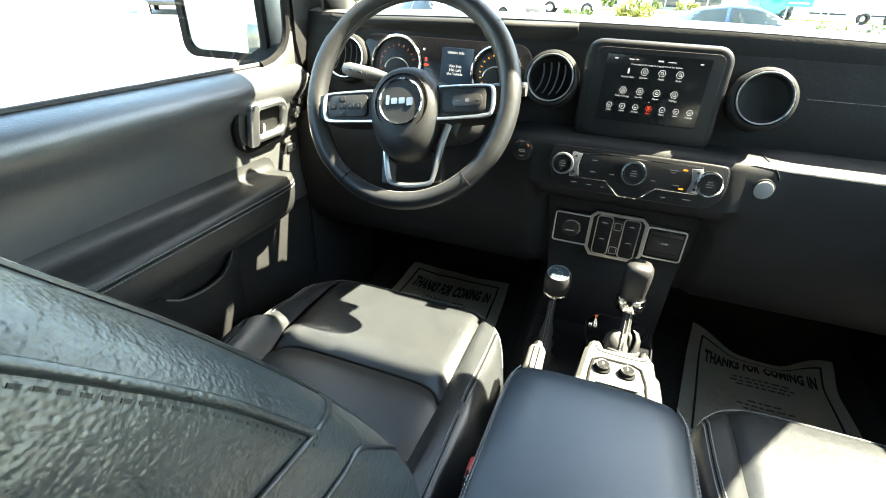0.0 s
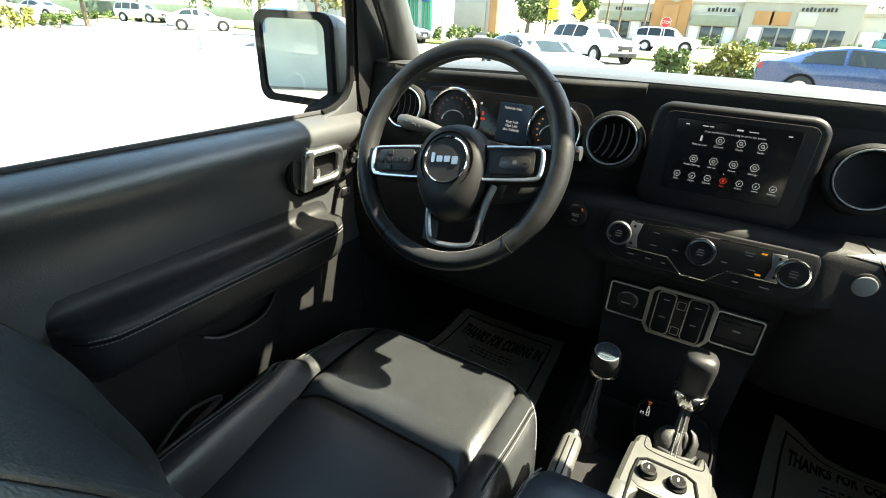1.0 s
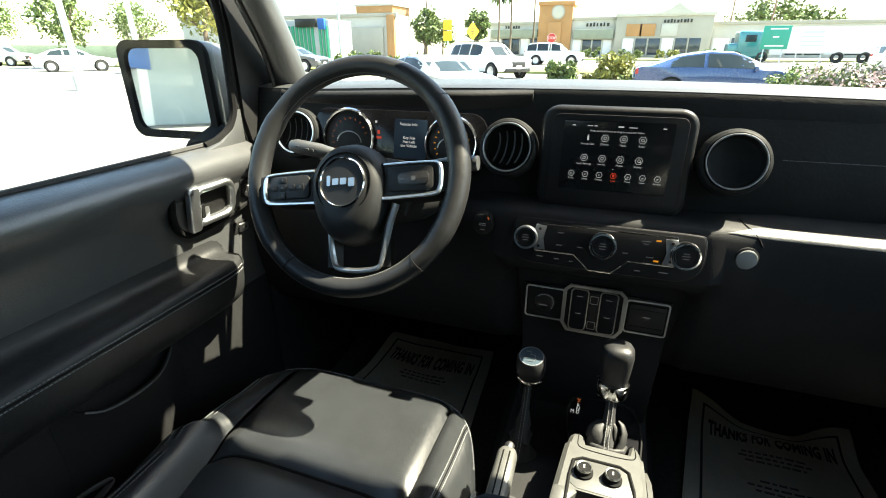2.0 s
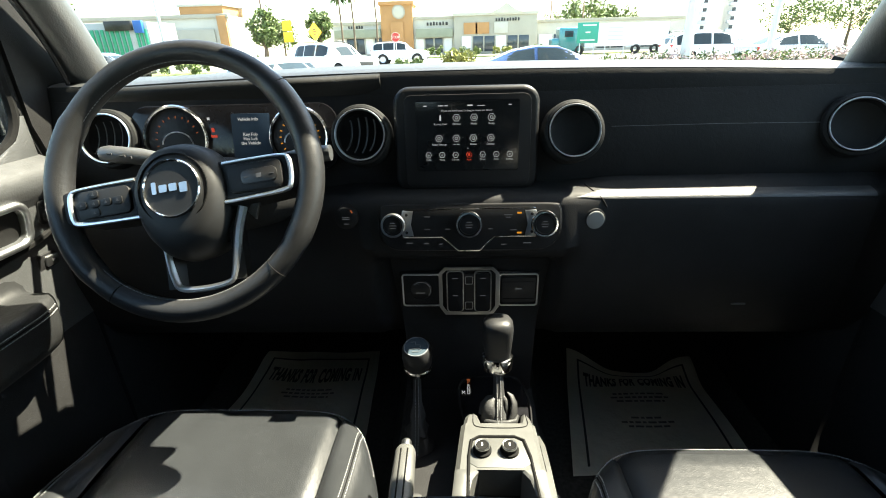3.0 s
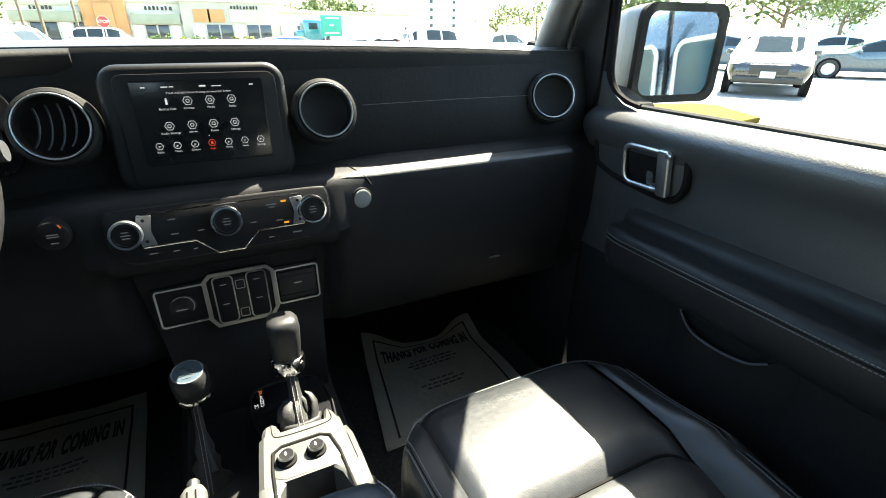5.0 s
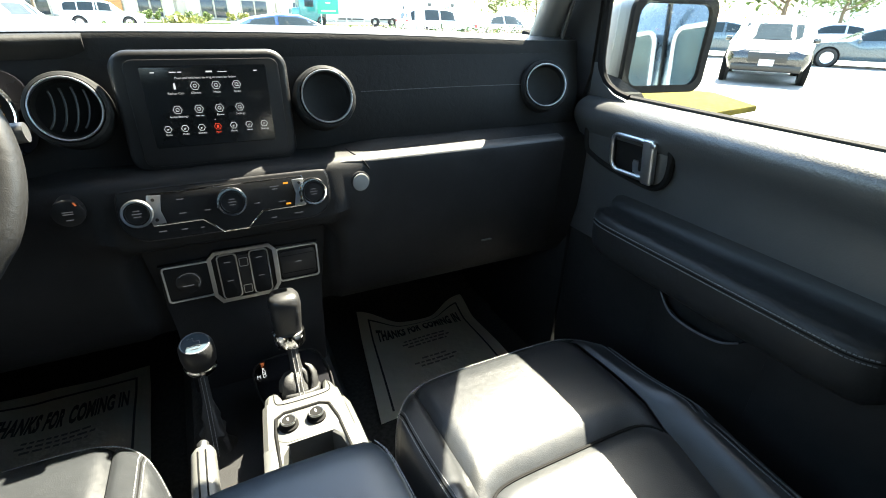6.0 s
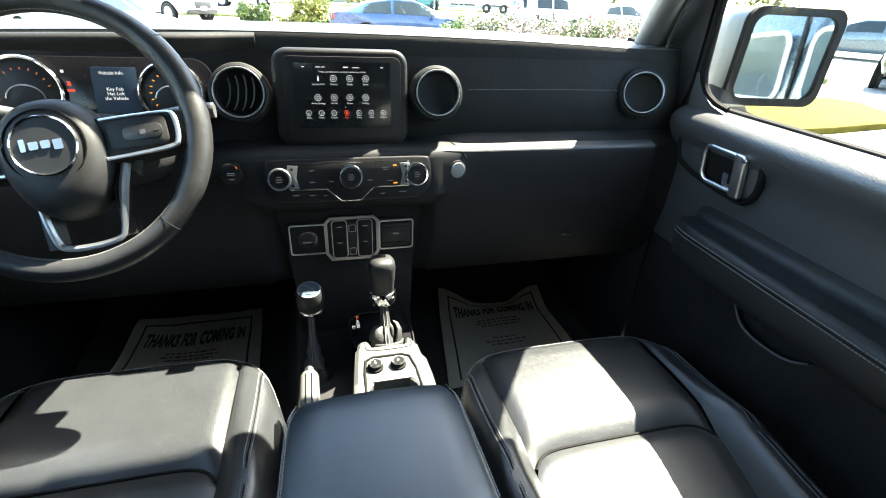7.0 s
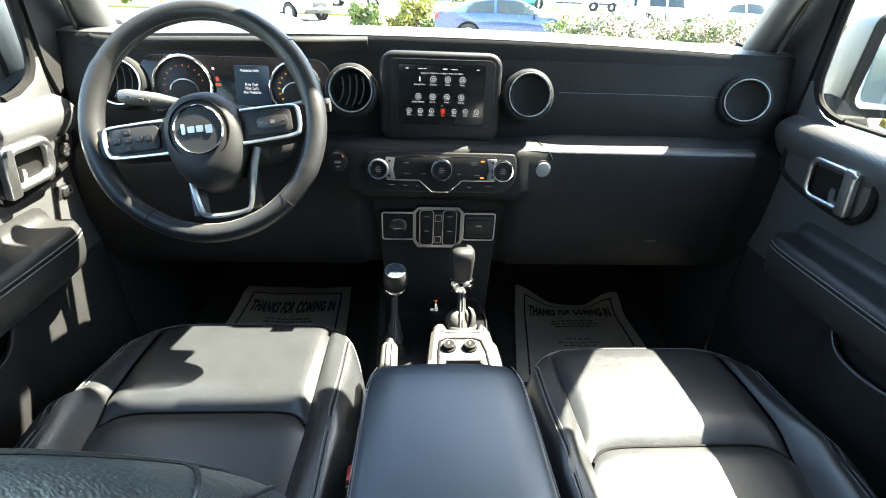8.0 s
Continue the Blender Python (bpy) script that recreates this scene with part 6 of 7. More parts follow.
LEAF_YELLOW = mat("yellow_green_leaves", (0.16, 0.16, 0.03), 0.6, vary=0.3, vary_scale=3, island=True)
LEAF_DARK = mat("dark_leaves", (0.045, 0.075, 0.022), 0.6, vary=0.35, vary_scale=2, island=True)
BLOSSOM = mat("pale_pink_blossom", (0.40, 0.30, 0.29), 0.7, vary=0.2, vary_scale=4, island=True)
TYRE = mat("tyre_rubber", (0.018, 0.018, 0.018), 0.8, vary=0.2, vary_scale=20)
ALLOY = mat("alloy", (0.5, 0.5, 0.52), 0.35, 0.9, vary=0.08, vary_scale=20)
CARGLASS = mat("car_glass", (0.016, 0.024, 0.028), 0.05, vary=0.1, vary_scale=5, spec=0.22)
LAMP = mat("lamp_lens", (0.55, 0.56, 0.57), 0.1, vary=0.1, vary_scale=20)
TAIL = mat("tail_lamp_red", (0.35, 0.015, 0.012), 0.15, vary=0.1, vary_scale=20)
PLATE = mat("plate_white", (0.6, 0.6, 0.58), 0.5, vary=0.05)


def paint(name, c, metal=0.3):
    return mat(name, c, 0.28, metal, vary=0.04, vary_scale=4, coat=0.8)


P_BLUE = paint("blue_car_paint", (0.010, 0.037, 0.115), 0.1)
P_WHITE = paint("white_car_paint", (0.62, 0.63, 0.64), 0.0)
P_SLATE = paint("slate_blue_car_paint", (0.05, 0.078, 0.098))
P_GREY = paint("grey_green_car_paint", (0.22, 0.25, 0.25))
P_DARK = paint("dark_grey_car_paint", (0.06, 0.065, 0.07))
P_BLACK = paint("black_car_paint", (0.016, 0.017, 0.018), 0.0)
P_SILVER = paint("silver_car_paint", (0.42, 0.43, 0.44), 0.5)
VANGLASS = mat("teal_van_glass", (0.018, 0.046, 0.060), 0.06, vary=0.1, vary_scale=5, spec=0.12)
P_TEAL = paint("teal_truck_paint", (0.02, 0.16, 0.17))

# ground: one sheet out to the horizon
gr = bmesh.new()
bmesh.ops.create_grid(gr, x_segments=24, y_segments=24, size=1500)
solid("ground", gr, ASPHALT, "sun-bleached asphalt parking lot reaching to the horizon", "ground")
solid("road", rbox((0, 44, 0.006), (400, 18, 0.012), 0), ROADWAY, "grey asphalt street across the front of the lot", "road")
solid("verge", rbox((0, 31, 0.06), (300, 6.0, 0.12), 0.03), LAWN, "low grass verge along the street", "verge")
solid("far_verge", rbox((0, 61, 0.06), (300, 8, 0.12), 0.03), LAWN, "grass verge in front of the shops", "verge")
solid("kerb", rbox((0, 34.6, 0.075), (300, 0.3, 0.15), 0.02), CONCRETE, "pale concrete kerb along the street", "kerb")
solid("bed", rbox((6.5, 9.6, 0.07), (11, 2.2, 0.14), 0.03), LAWN, "raised planting bed in front of the parking space", "planting bed")
solid("island", prism([(5.9, 4.15), (7.0, 4.25), (8.85, 4.52), (9.6, 5.9), (9.4, 6.35), (8.3, 6.65), (6.6, 5.6)], 0.10, None, 0.03), DRYGRASS, "raised parking lot island covered in dry yellow grass", "island")
for i in range(9):
    solid("parking_line", rbox((-12 - 2.8 * i, 9 + 0.4 * i, 0.008), (0.12, 5, 0.004), 0), WHITESHEET, "white painted parking line", "parking line")


def clumps(n_clump, per, box, leaf, seed, shell=0.5):
    """Leaf quads in clumps; box: function rnd -> (centre, radius)."""
    r = np.random.RandomState(seed)
    verts, faces = [], []
    for c in range(n_clump):
        ctr, rad = box(r)
        d = r.normal(size=(per, 3))
        d /= np.linalg.norm(d, axis=1)[:, None]
        pos_ = ctr + d * rad * (shell + (1 - shell) * r.rand(per, 1))
        for p in pos_:
            a = r.normal(size=3)
            a /= np.linalg.norm(a)
            b = np.cross(a, r.normal(size=3))
            b /= np.linalg.norm(b)
            s = leaf * (0.6 + 0.8 * r.rand())
            k = len(verts)
            verts += [p - a * s, p + b * s * 0.45, p + a * s, p - b * s * 0.45]
            faces.append((k, k + 1, k + 2, k + 3))
    me = bpy.data.meshes.new("leaves")
    me.from_pydata([tuple(v) for v in verts], [], faces)
    return me


def leaf_part(name, me, material, parent, loc, label=""):
    me.materials.append(material)
    ob = new(name, me)
    ob.parent = parent
    ob.location = Vector(loc) - base_of(parent)
    if label:
        ob["label"] = label
    return ob


def tree(x, y, h, w, seed, material=None, label="leafy green street tree", group="street trees", leaf=0.16, n=42):
    material = material or LEAF
    t = thing("tree", (x, y, 0), label, "tree", group)
    r = random.Random(seed)
    tp = [(x, y, 0)]
    for k in range(1, 5):
        tp.append((x + r.uniform(-.1, .1), y + r.uniform(-.1, .1), h * 0.16 * k))
    part("trunk", tube(tp, [h * 0.032, h * 0.026, h * 0.022, h * 0.016, h * 0.008], 8), BARK, t)
    for k in range(5):
        a = r.uniform(0, 6.28)
        z0 = h * r.uniform(0.28, 0.5)
        part("limb", tube([(x, y, z0), (x + math.cos(a) * w * 0.2, y + math.sin(a) * w * 0.2, z0 + h * 0.13), (x + math.cos(a) * w * 0.38, y + math.sin(a) * w * 0.38, z0 + h * 0.28)], [h * 0.012, h * 0.008, h * 0.004], 6), BARK, t)

    def box(q):
        while True:
            p = q.uniform(-1, 1, 3)
            if np.linalg.norm(p) < 1:
                break
        return np.array((p[0] * w * 0.42, p[1] * w * 0.42, h * 0.64 + p[2] * h * 0.31)), w * q.uniform(0.10, 0.2)
    leaf_part("crown", clumps(n, 60, box, leaf, seed), material, t, (x, y, 0))
    return t


def bush(x, y, h, w, seed, material, label, leaf=0.085, n=30):
    t = thing("bush", (x, y, 0), label, "bush", "bushes")
    for k in range(4):
        a = k * 1.6 + seed
        part("stem", tube([(x, y, 0), (x + math.cos(a) * w * 0.2, y + math.sin(a) * w * 0.2, h * 0.5)], [0.03, 0.012], 6), BARK, t)

    def box(q):
        p = q.uniform(-1, 1, 3)
        return np.array((p[0] * w * 0.36, p[1] * w * 0.36, h * 0.50 + p[2] * h * 0.30)), h * q.uniform(0.14, 0.24)
    leaf_part("foliage", clumps(n, 70, box, leaf, seed), material, t, (x, y, 0))
    return t


def hedge(x0, y0, x1, y1, h, w, seed, materials, label, leaf=0.05, n=170):
    L = math.hypot(x1 - x0, y1 - y0)
    for k, (mt, share) in enumerate(materials):
        def box(q):
            s = q.rand()
            return np.array((x0 + (x1 - x0) * s + q.uniform(-.3, .3) * w, y0 + (y1 - y0) * s + q.uniform(-.4, .4) * w, h * (0.2 + 0.62 * q.rand() ** 0.7))), h * q.uniform(0.10, 0.2)
        me = clumps(int(n * share), 60, box, leaf, seed + k, 0.3)
        me.materials.append(mt)
        ob = new("hedge", me)
        tagged(ob, label if k == 0 else label + ", blossom layer", "hedge", "", "stuff")


hedge(2.75, 8.9, 11.0, 9.13, 1.30, 1.3, 11, ((LEAF_DARK, 0.28), (LEAF, 0.34), (BLOSSOM, 0.38)), "flowering hedge of green leaves and pale pink blossom", 0.034, 960)
bush(-1.95, 18.0, 1.0, 1.2, 3, LEAF, "rounded green bush in the verge")
bush(-0.95, 18.4, 0.7, 0.8, 4, LEAF_YELLOW, "small low green shrub", 0.07, 18)
bush(-0.15, 18.2, 1.38, 1.25, 5, LEAF_YELLOW, "yellow-green clipped bush in the verge")
bush(0.4, 17.6, 0.6, 0.9, 6, LEAF, "low green shrub in the verge", 0.07, 18)
for k, (x, y, h, w) in enumerate(((-10.5, 30, 1.3, 3.0), (-13.5, 30.3, 1.2, 3.0), (-16.8, 30, 1.3, 3.2), (-6.5, 64, 1.2, 3.0), (-3.5, 64, 1.4, 3.0), (1.2, 64.2, 1.2, 3.6), (5.2, 64, 1.1, 3.4), (9.0, 64, 1.2, 3.4), (14, 64, 1.1, 3.2),
                                 (-34, 11.4, 1.2, 3.0), (-35, 14.0, 0.9, 2.6), (-47, 22, 1.0, 4.5), (-46, 31, 1.0, 4.0))):
    bush(x, y, h, w, 20 + k, LEAF_YELLOW if k % 3 == 0 else LEAF, "rounded green shrub along the kerb", 0.11, 18)
for k, (x, y, h, w) in enumerate(((44, 20.5, 1.3, 5.0), (46, 26.5, 1.4, 5.0), (47, 33, 1.3, 5.0), (43, 14, 1.3, 5.0))):
    bush(x, y, h, w, 120 + k, LEAF if k % 2 else LEAF_YELLOW, "low dense shrub beyond the parked cars", 0.14, 40)
tree(-17.8, 45, 5.0, 3.0, 31)
tree(-12.6, 45, 5.0, 2.5, 32)
tree(-22.0, 62, 4.6, 4.0, 33)
tree(36.5, 58, 6.2, 8.0, 34)
tree(44.5, 60, 6.0, 8.0, 35)
tree(24.0, 108, 9.5, 14.0, 36, LEAF, "broad leafy tree behind the shops", "trees", 0.35)
tree(33.0, 112, 8.0, 11.0, 37, LEAF, "broad leafy tree behind the shops", "trees", 0.35)
for k, (x, y, h, w) in enumerate(((-38, 17, 5.5, 5.0), (-39, 26, 5.5, 4.5), (-46, 38, 6, 5.5), (-62, 34, 7, 7), (-66, 22, 7, 7), (-30, 36, 5.5, 5), (-24, 24, 6.5, 5.5), (-27, 30, 6, 5))):
    tree(x, y, h, w, 50 + k, LEAF_YELLOW if k in (6, 7) else LEAF, "slender parking lot tree with light foliage", "lot trees", 0.16)
for k, (x, y, h, w) in enumerate(((35, 20.2, 7.0, 9.5), (62, 30, 7.5, 9), (33, 31, 6, 7), (58, 16, 6.5, 8))):
    tree(x, y, h, w, 70 + k, LEAF, "leafy tree beyond the parked cars", "lot trees", 0.2)


def palm(x, y, h, seed):
    t = thing("palm_tree", (x, y, 0), "tall slim palm tree with a small tuft of fronds", "palm tree", "palms")
    part("trunk", tube([(x, y, 0), (x + 0.1, y, h * 0.5), (x, y, h)], [0.16, 0.12, 0.10], 8), BARK, t)
    r = random.Random(seed)
    for k in range(11):
        a = k * 0.571 + r.random() * 0.4
        L = r.uniform(1.2, 1.7)
        pts = [Vector((x + math.cos(a) * L * s, y + math.sin(a) * L * s, h + 0.7 * math.sin(s * 2.3) * (0.6 if k % 2 else 1.1) - 1.1 * s * s)) for s in (0, 0.3, 0.6, 0.85, 1.0)]
        rows = []
        q = Vector((-math.sin(a), math.cos(a), 0))
        for i, p in enumerate(pts):
            w = (0.04, 0.20, 0.22, 0.13, 0.01)[i]
            rows.append([p - q * w - Vector((0, 0, w * 0.6)), p, p + q * w - Vector((0, 0, w * 0.6))])
        part("frond", sheet(rows, 0.01), LEAF_DARK, t)


for k, (x, y, h) in enumerate(((-23.5, 60, 8.0), (-15.6, 66, 7.0), (-14.0, 66, 7.2), (-11.0, 66, 7.6), (15.5, 90, 13), (21, 90, 13))):
    palm(x, y, h, k)


# ---- parked cars ----
def car(x, y, yaw, L, W, H, paint_, label, suv=False, name="parked_car", frames=False):
    """A parked car; it points along +x before yaw (degrees)."""
    c = new(name)
    tagged(c, label, "car", "parked cars")
    c.location = (x, y, 0)
    k = H
    belt = 0.60 * k if suv else 0.64 * k
    if suv:
        ST = [(-0.50, 0.42, 0.55, 0.55, .80), (-0.49, 0.30, 0.60, 0.60, .90), (-0.47, 0.24, belt / k, 0.84, .97), (-0.40, 0.22, belt / k, 0.965, 1.0), (-0.20, 0.20, belt / k, 1.0, 1.0), (0.02, 0.20, belt / k, 0.985, 1.0),
              (0.10, 0.20, belt / k, 0.93, 1.0), (0.225, 0.20, belt / k + 0.005, 0.625, 1.0), (0.36, 0.20, 0.59, 0.60, .99), (0.45, 0.22, 0.55, 0.56, .95), (0.485, 0.26, 0.48, 0.49, .88), (0.50, 0.32, 0.42, 0.42, .78)]
    else:
        ST = [(-0.50, 0.40, 0.60, 0.60, .78), (-0.49, 0.28, 0.66, 0.66, .88), (-0.46, 0.22, 0.69, 0.695, .95), (-0.40, 0.20, 0.69, 0.72, .98), (-0.24, 0.18, 0.67, 0.93, 1.0), (-0.10, 0.18, 0.66, 1.0, 1.0), (0.03, 0.18, 0.65, 0.985, 1.0),
              (0.12, 0.18, 0.65, 0.88, 1.0), (0.235, 0.18, 0.64, 0.66, 1.0), (0.36, 0.19, 0.60, 0.61, .98), (0.45, 0.20, 0.54, 0.55, .94), (0.485, 0.24, 0.46, 0.47, .86), (0.50, 0.30, 0.40, 0.40, .74)]

    def ring(s):
        xx, zb, zl, zr, wf = s
        hw = W / 2 * wf
        hr = hw * (0.74 if zr > zl + 0.08 else 0.86)
        zb, zl, zr = zb * k, zl * k, max(zr, zl + 0.006) * k
        half = [(hw * 0.90, zb), (hw, zb + (zl - zb) * 0.45), (hw * 0.985, zl), ((hw + hr) / 2 * 0.99, zl + (zr - zl) * 0.5), (hr, zr - 0.03 * min(1, (zr - zl) * 5)), (hr * 0.6, zr)]
        return [(xx * L, a, b) for a, b in half] + [(xx * L, -a, b) for a, b in half[::-1]]

    def add(name_, bm, m, label_="", parent=None):
        bm.normal_update()
        finish(bm, 35)
        me = bpy.data.meshes.new(name_)
        bm.to_mesh(me)
        bm.free()
        me.materials.append(m)
        ob = new(name_, me)
        ob.parent = parent or c
        if label_:
            ob["label"] = label_
        return ob

    rings_ = [ring(s) for s in ST]
    body = add("body", loft(rings_), paint_)

    def section(xx):
        for a, b in zip(ST, ST[1:]):
            if a[0] <= xx / L <= b[0]:
                t = (xx / L - a[0]) / (b[0] - a[0])
                return [p + (q - p) * t for p, q in zip(a, b)]
        return ST[-1]

    def side(xx, f, sgn, out=0.012):
        s = section(xx)
        rg = ring(s)
        p, q = Vector(rg[2]), Vector(rg[4])
        v = p.lerp(q, f)
        m_ = Vector(rg[3])
        v = p.lerp(m_, f * 2) if f < 0.5 else m_.lerp(q, f * 2 - 1)
        return Vector((xx, sgn * (v.y + out), v.z))

    spans = ((-0.44, -0.285), (-0.27, -0.09), (-0.07, 0.135)) if suv else ((-0.30, -0.125), (-0.105, 0.135))
    for sgn in (1, -1):
        for a, b in spans:
            rows = []
            for i in range(7):
                xx = (a + (b - a) * i / 6) * L
                rows.append([side(xx, 0.10, sgn), side(xx, 0.5, sgn), side(xx, 0.90, sgn)])
            w = add("side_window", sheet(rows), CARGLASS)
            if frames:
                loop_ = [r_[0] for r_ in rows] + [r_[1] for r_ in rows[-1:]] + [r_[2] for r_ in rows[::-1]] + [rows[0][1]]
                add("window_frame", tube(loop_, 0.014, 6, True), ALLOY, parent=w)
        m1 = add("door_mirror", rbox((0.14 * L, sgn * (W / 2 + 0.06), belt + 0.05), (0.10, 0.16, 0.12), 0.03), paint_)
        for xx in (-0.285 * L, 0.305 * L):
            R_ = 0.235 * k if not suv else 0.215 * k
            wm_ = Matrix.Translation((xx, sgn * (W / 2 - 0.10), R_)) @ Euler((radians(-90 * sgn), 0, 0)).to_matrix().to_4x4()
            add("wheel_arch", lathe([(R_ * 1.17, 0.0), (R_ * 1.17, 0.112), (R_ * 0.9, 0.114)], 28, wm_), DEEP)
            wh = add("wheel", lathe([(R_ * 0.62, 0.10), (R_ * 0.66, 0.128), (R_ * 0.95, 0.128), (R_, 0.10), (R_, -0.06), (R_ * 0.6, -0.06)], 28, wm_), TYRE)
            rimbm = lathe([(R_ * 0.64, 0.126), (R_ * 0.58, 0.112), (R_ * 0.14, 0.105), (0, 0.118)], 28, wm_)
            spk = [rbox(wm_ @ Vector((math.cos(q) * R_ * 0.38, math.sin(q) * R_ * 0.38, 0.118)), (R_ * 0.50, 0.02, R_ * 0.10), 0.004, rot=(0, -math.degrees(q) * sgn * -1, 0)) for q in np.linspace(0, 2 * math.pi, 5, endpoint=False)]
            add("rim", join(rimbm, *spk), ALLOY, parent=wh)
    # front and rear glass
    for pair in (((0.125, 0.93), (0.222, 0.06)), ((-0.485, 0.10), (-0.43, 0.85)) if suv else ((-0.395, 0.15), (-0.255, 0.9))):
        rows = []
        for t in np.linspace(0, 1, 5):
            xx = (pair[0][0] + (pair[1][0] - pair[0][0]) * t) * L
            rg = ring(section(xx))
            top_z = rg[5][2]
            rows.append([(xx, hw_ * rg[4][1] * 0.93, top_z + 0.012 - 0.02 * abs(hw_)) for hw_ in (-1, -0.5, 0, 0.5, 1)])
        add("windshield" if pair[0][0] > 0 else "rear_window", sheet(rows), CARGLASS)
    zf = 0.50 * k if suv else 0.46 * k
    for sgn in (1, -1):
        add("headlight", rbox((0.472 * L, sgn * W * 0.36, zf), (0.16, 0.34, 0.10 * k / 1.5), 0.03, rot=(0, 0, -sgn * 18)), LAMP)
        add("tail_light", rbox((-0.484 * L, sgn * W * 0.38, 0.60 * k), (0.10, 0.26, 0.16), 0.03), TAIL)
    add("grille", rbox((0.492 * L, 0, 0.40 * k), (0.08, W * 0.46, 0.16 * k), 0.03), DARK)
    add("front_bumper", rbox((0.480 * L, 0, 0.255 * k), (0.14, W * 0.80, 0.11 * k), 0.04), DARK)
    add("front_plate", rbox((0.5 * L + 0.012, 0, 0.33 * k), (0.01, 0.32, 0.15), 0.003), PLATE)
    add("rear_plate", rbox((-0.5 * L - 0.002, 0, 0.50 * k), (0.012, 0.32, 0.15), 0.003), PLATE)
    add("rear_bumper", rbox((-0.478 * L, 0, 0.27 * k), (0.12, W * 0.82, 0.12 * k), 0.04), DARK)
    if suv:
        for sgn in (1, -1):
            add("roof_rail", tube([(-0.40 * L, sgn * W * 0.33, H * 0.975), (-0.36 * L, sgn * W * 0.33, H + 0.03), (0.0, sgn * W * 0.33, H + 0.03), (0.03 * L, sgn * W * 0.33, H * 0.985)], 0.018, 6), DARK)
    c.rotation_euler = (0, 0, radians(yaw))
    return c


car(2.77, 15.3, 0, 4.65, 1.80, 1.34, P_BLUE, "metallic blue parked sedan side-on behind the hedge")
car(-6.30, 24.2, -38, 4.75, 1.9, 1.66, P_WHITE, "white parked sport utility vehicle facing the lot", True)
car(-4.9, 12.6, -40, 4.4, 1.78, 1.25, P_GREY, "grey-green low parked sedan")
car(-34.0, 22.6, 57, 4.5, 1.8, 1.42, P_WHITE, "white parked sedan across the lot")
car(-49.0, 27.0, 20, 4.6, 1.9, 1.68, P_SILVER, "silver parked sport utility vehicle across the lot", True)
car(-52.0, 16.5, 10, 5.0, 2.0, 1.9, P_WHITE, "white parked van-like sport utility vehicle", True)
car(-56.0, 22.0, 15, 4.5, 1.8, 1.45, P_SILVER, "silver parked car far across the lot")
car(-19.4, 17.0, 132, 4.7, 1.9, 1.65, P_BLUE, "blue parked sport utility vehicle seen from behind", True)
car(14.6, 8.1, 212, 4.7, 1.9, 1.62, P_BLACK, "black parked sport utility vehicle facing the camera", True)
car(22.3, 8.9, 122, 4.7, 1.85, 1.36, P_SLATE, "dark blue-grey parked coupe side-on in the next row")
car(29.5, 14.2, 122, 4.6, 1.85, 1.45, P_SILVER, "silver parked car in the row behind the coupe")
car(33.5, 12.0, 122, 4.8, 1.9, 1.65, P_WHITE, "white parked sport utility vehicle in the far row", True)
car(21.0, 14.7, 122, 4.7, 1.85, 1.45, P_SLATE, "grey-blue parked sedan side-on in the next row")
car(13.3, 26.9, 0, 4.9, 1.95, 1.72, P_WHITE, "white parked sport utility vehicle with a roof rack", True)
car(15.2, 23.0, 5, 4.7, 1.9, 1.5, P_SILVER, "silver parked car beyond the hedge")
car(-5.2, 42.5, 0, 4.9, 1.9, 1.75, P_WHITE, "white sport utility vehicle on the street", True)
car(-20.0, 27.0, 0, 4.6, 1.85, 1.5, P_DARK, "dark parked car near the verge")

# van alongside, its shaded flank towards the cabin
van = thing("parked_van", (4.4, -4.0, 0), "slate-blue van parked alongside with pale-framed rounded windows", "van", "parked cars")
vring = [(-0.94, 0.34), (-0.97, 0.70), (-0.96, 1.05), (-0.93, 1.55), (-0.86, 1.95), (-0.70, 2.10), (0.70, 2.10), (0.86, 1.95), (0.93, 1.55), (0.96, 1.05), (0.97, 0.70), (0.94, 0.34)]
part("body", loft([[(4.4 + x * k, y, 0.34 + (z - 0.34) * h) for x, z in vring] for y, k, h in ((-6.5, 0.90, 0.92), (-6.42, 0.97, 0.98), (-6.2, 1.0, 1.0), (-2.9, 1.0, 1.0), (-2.2, 0.99, 0.97), (-1.75, 0.97, 0.52), (-1.45, 0.93, 0.46), (-1.4, 0.86, 0.40))]), P_SLATE, van)
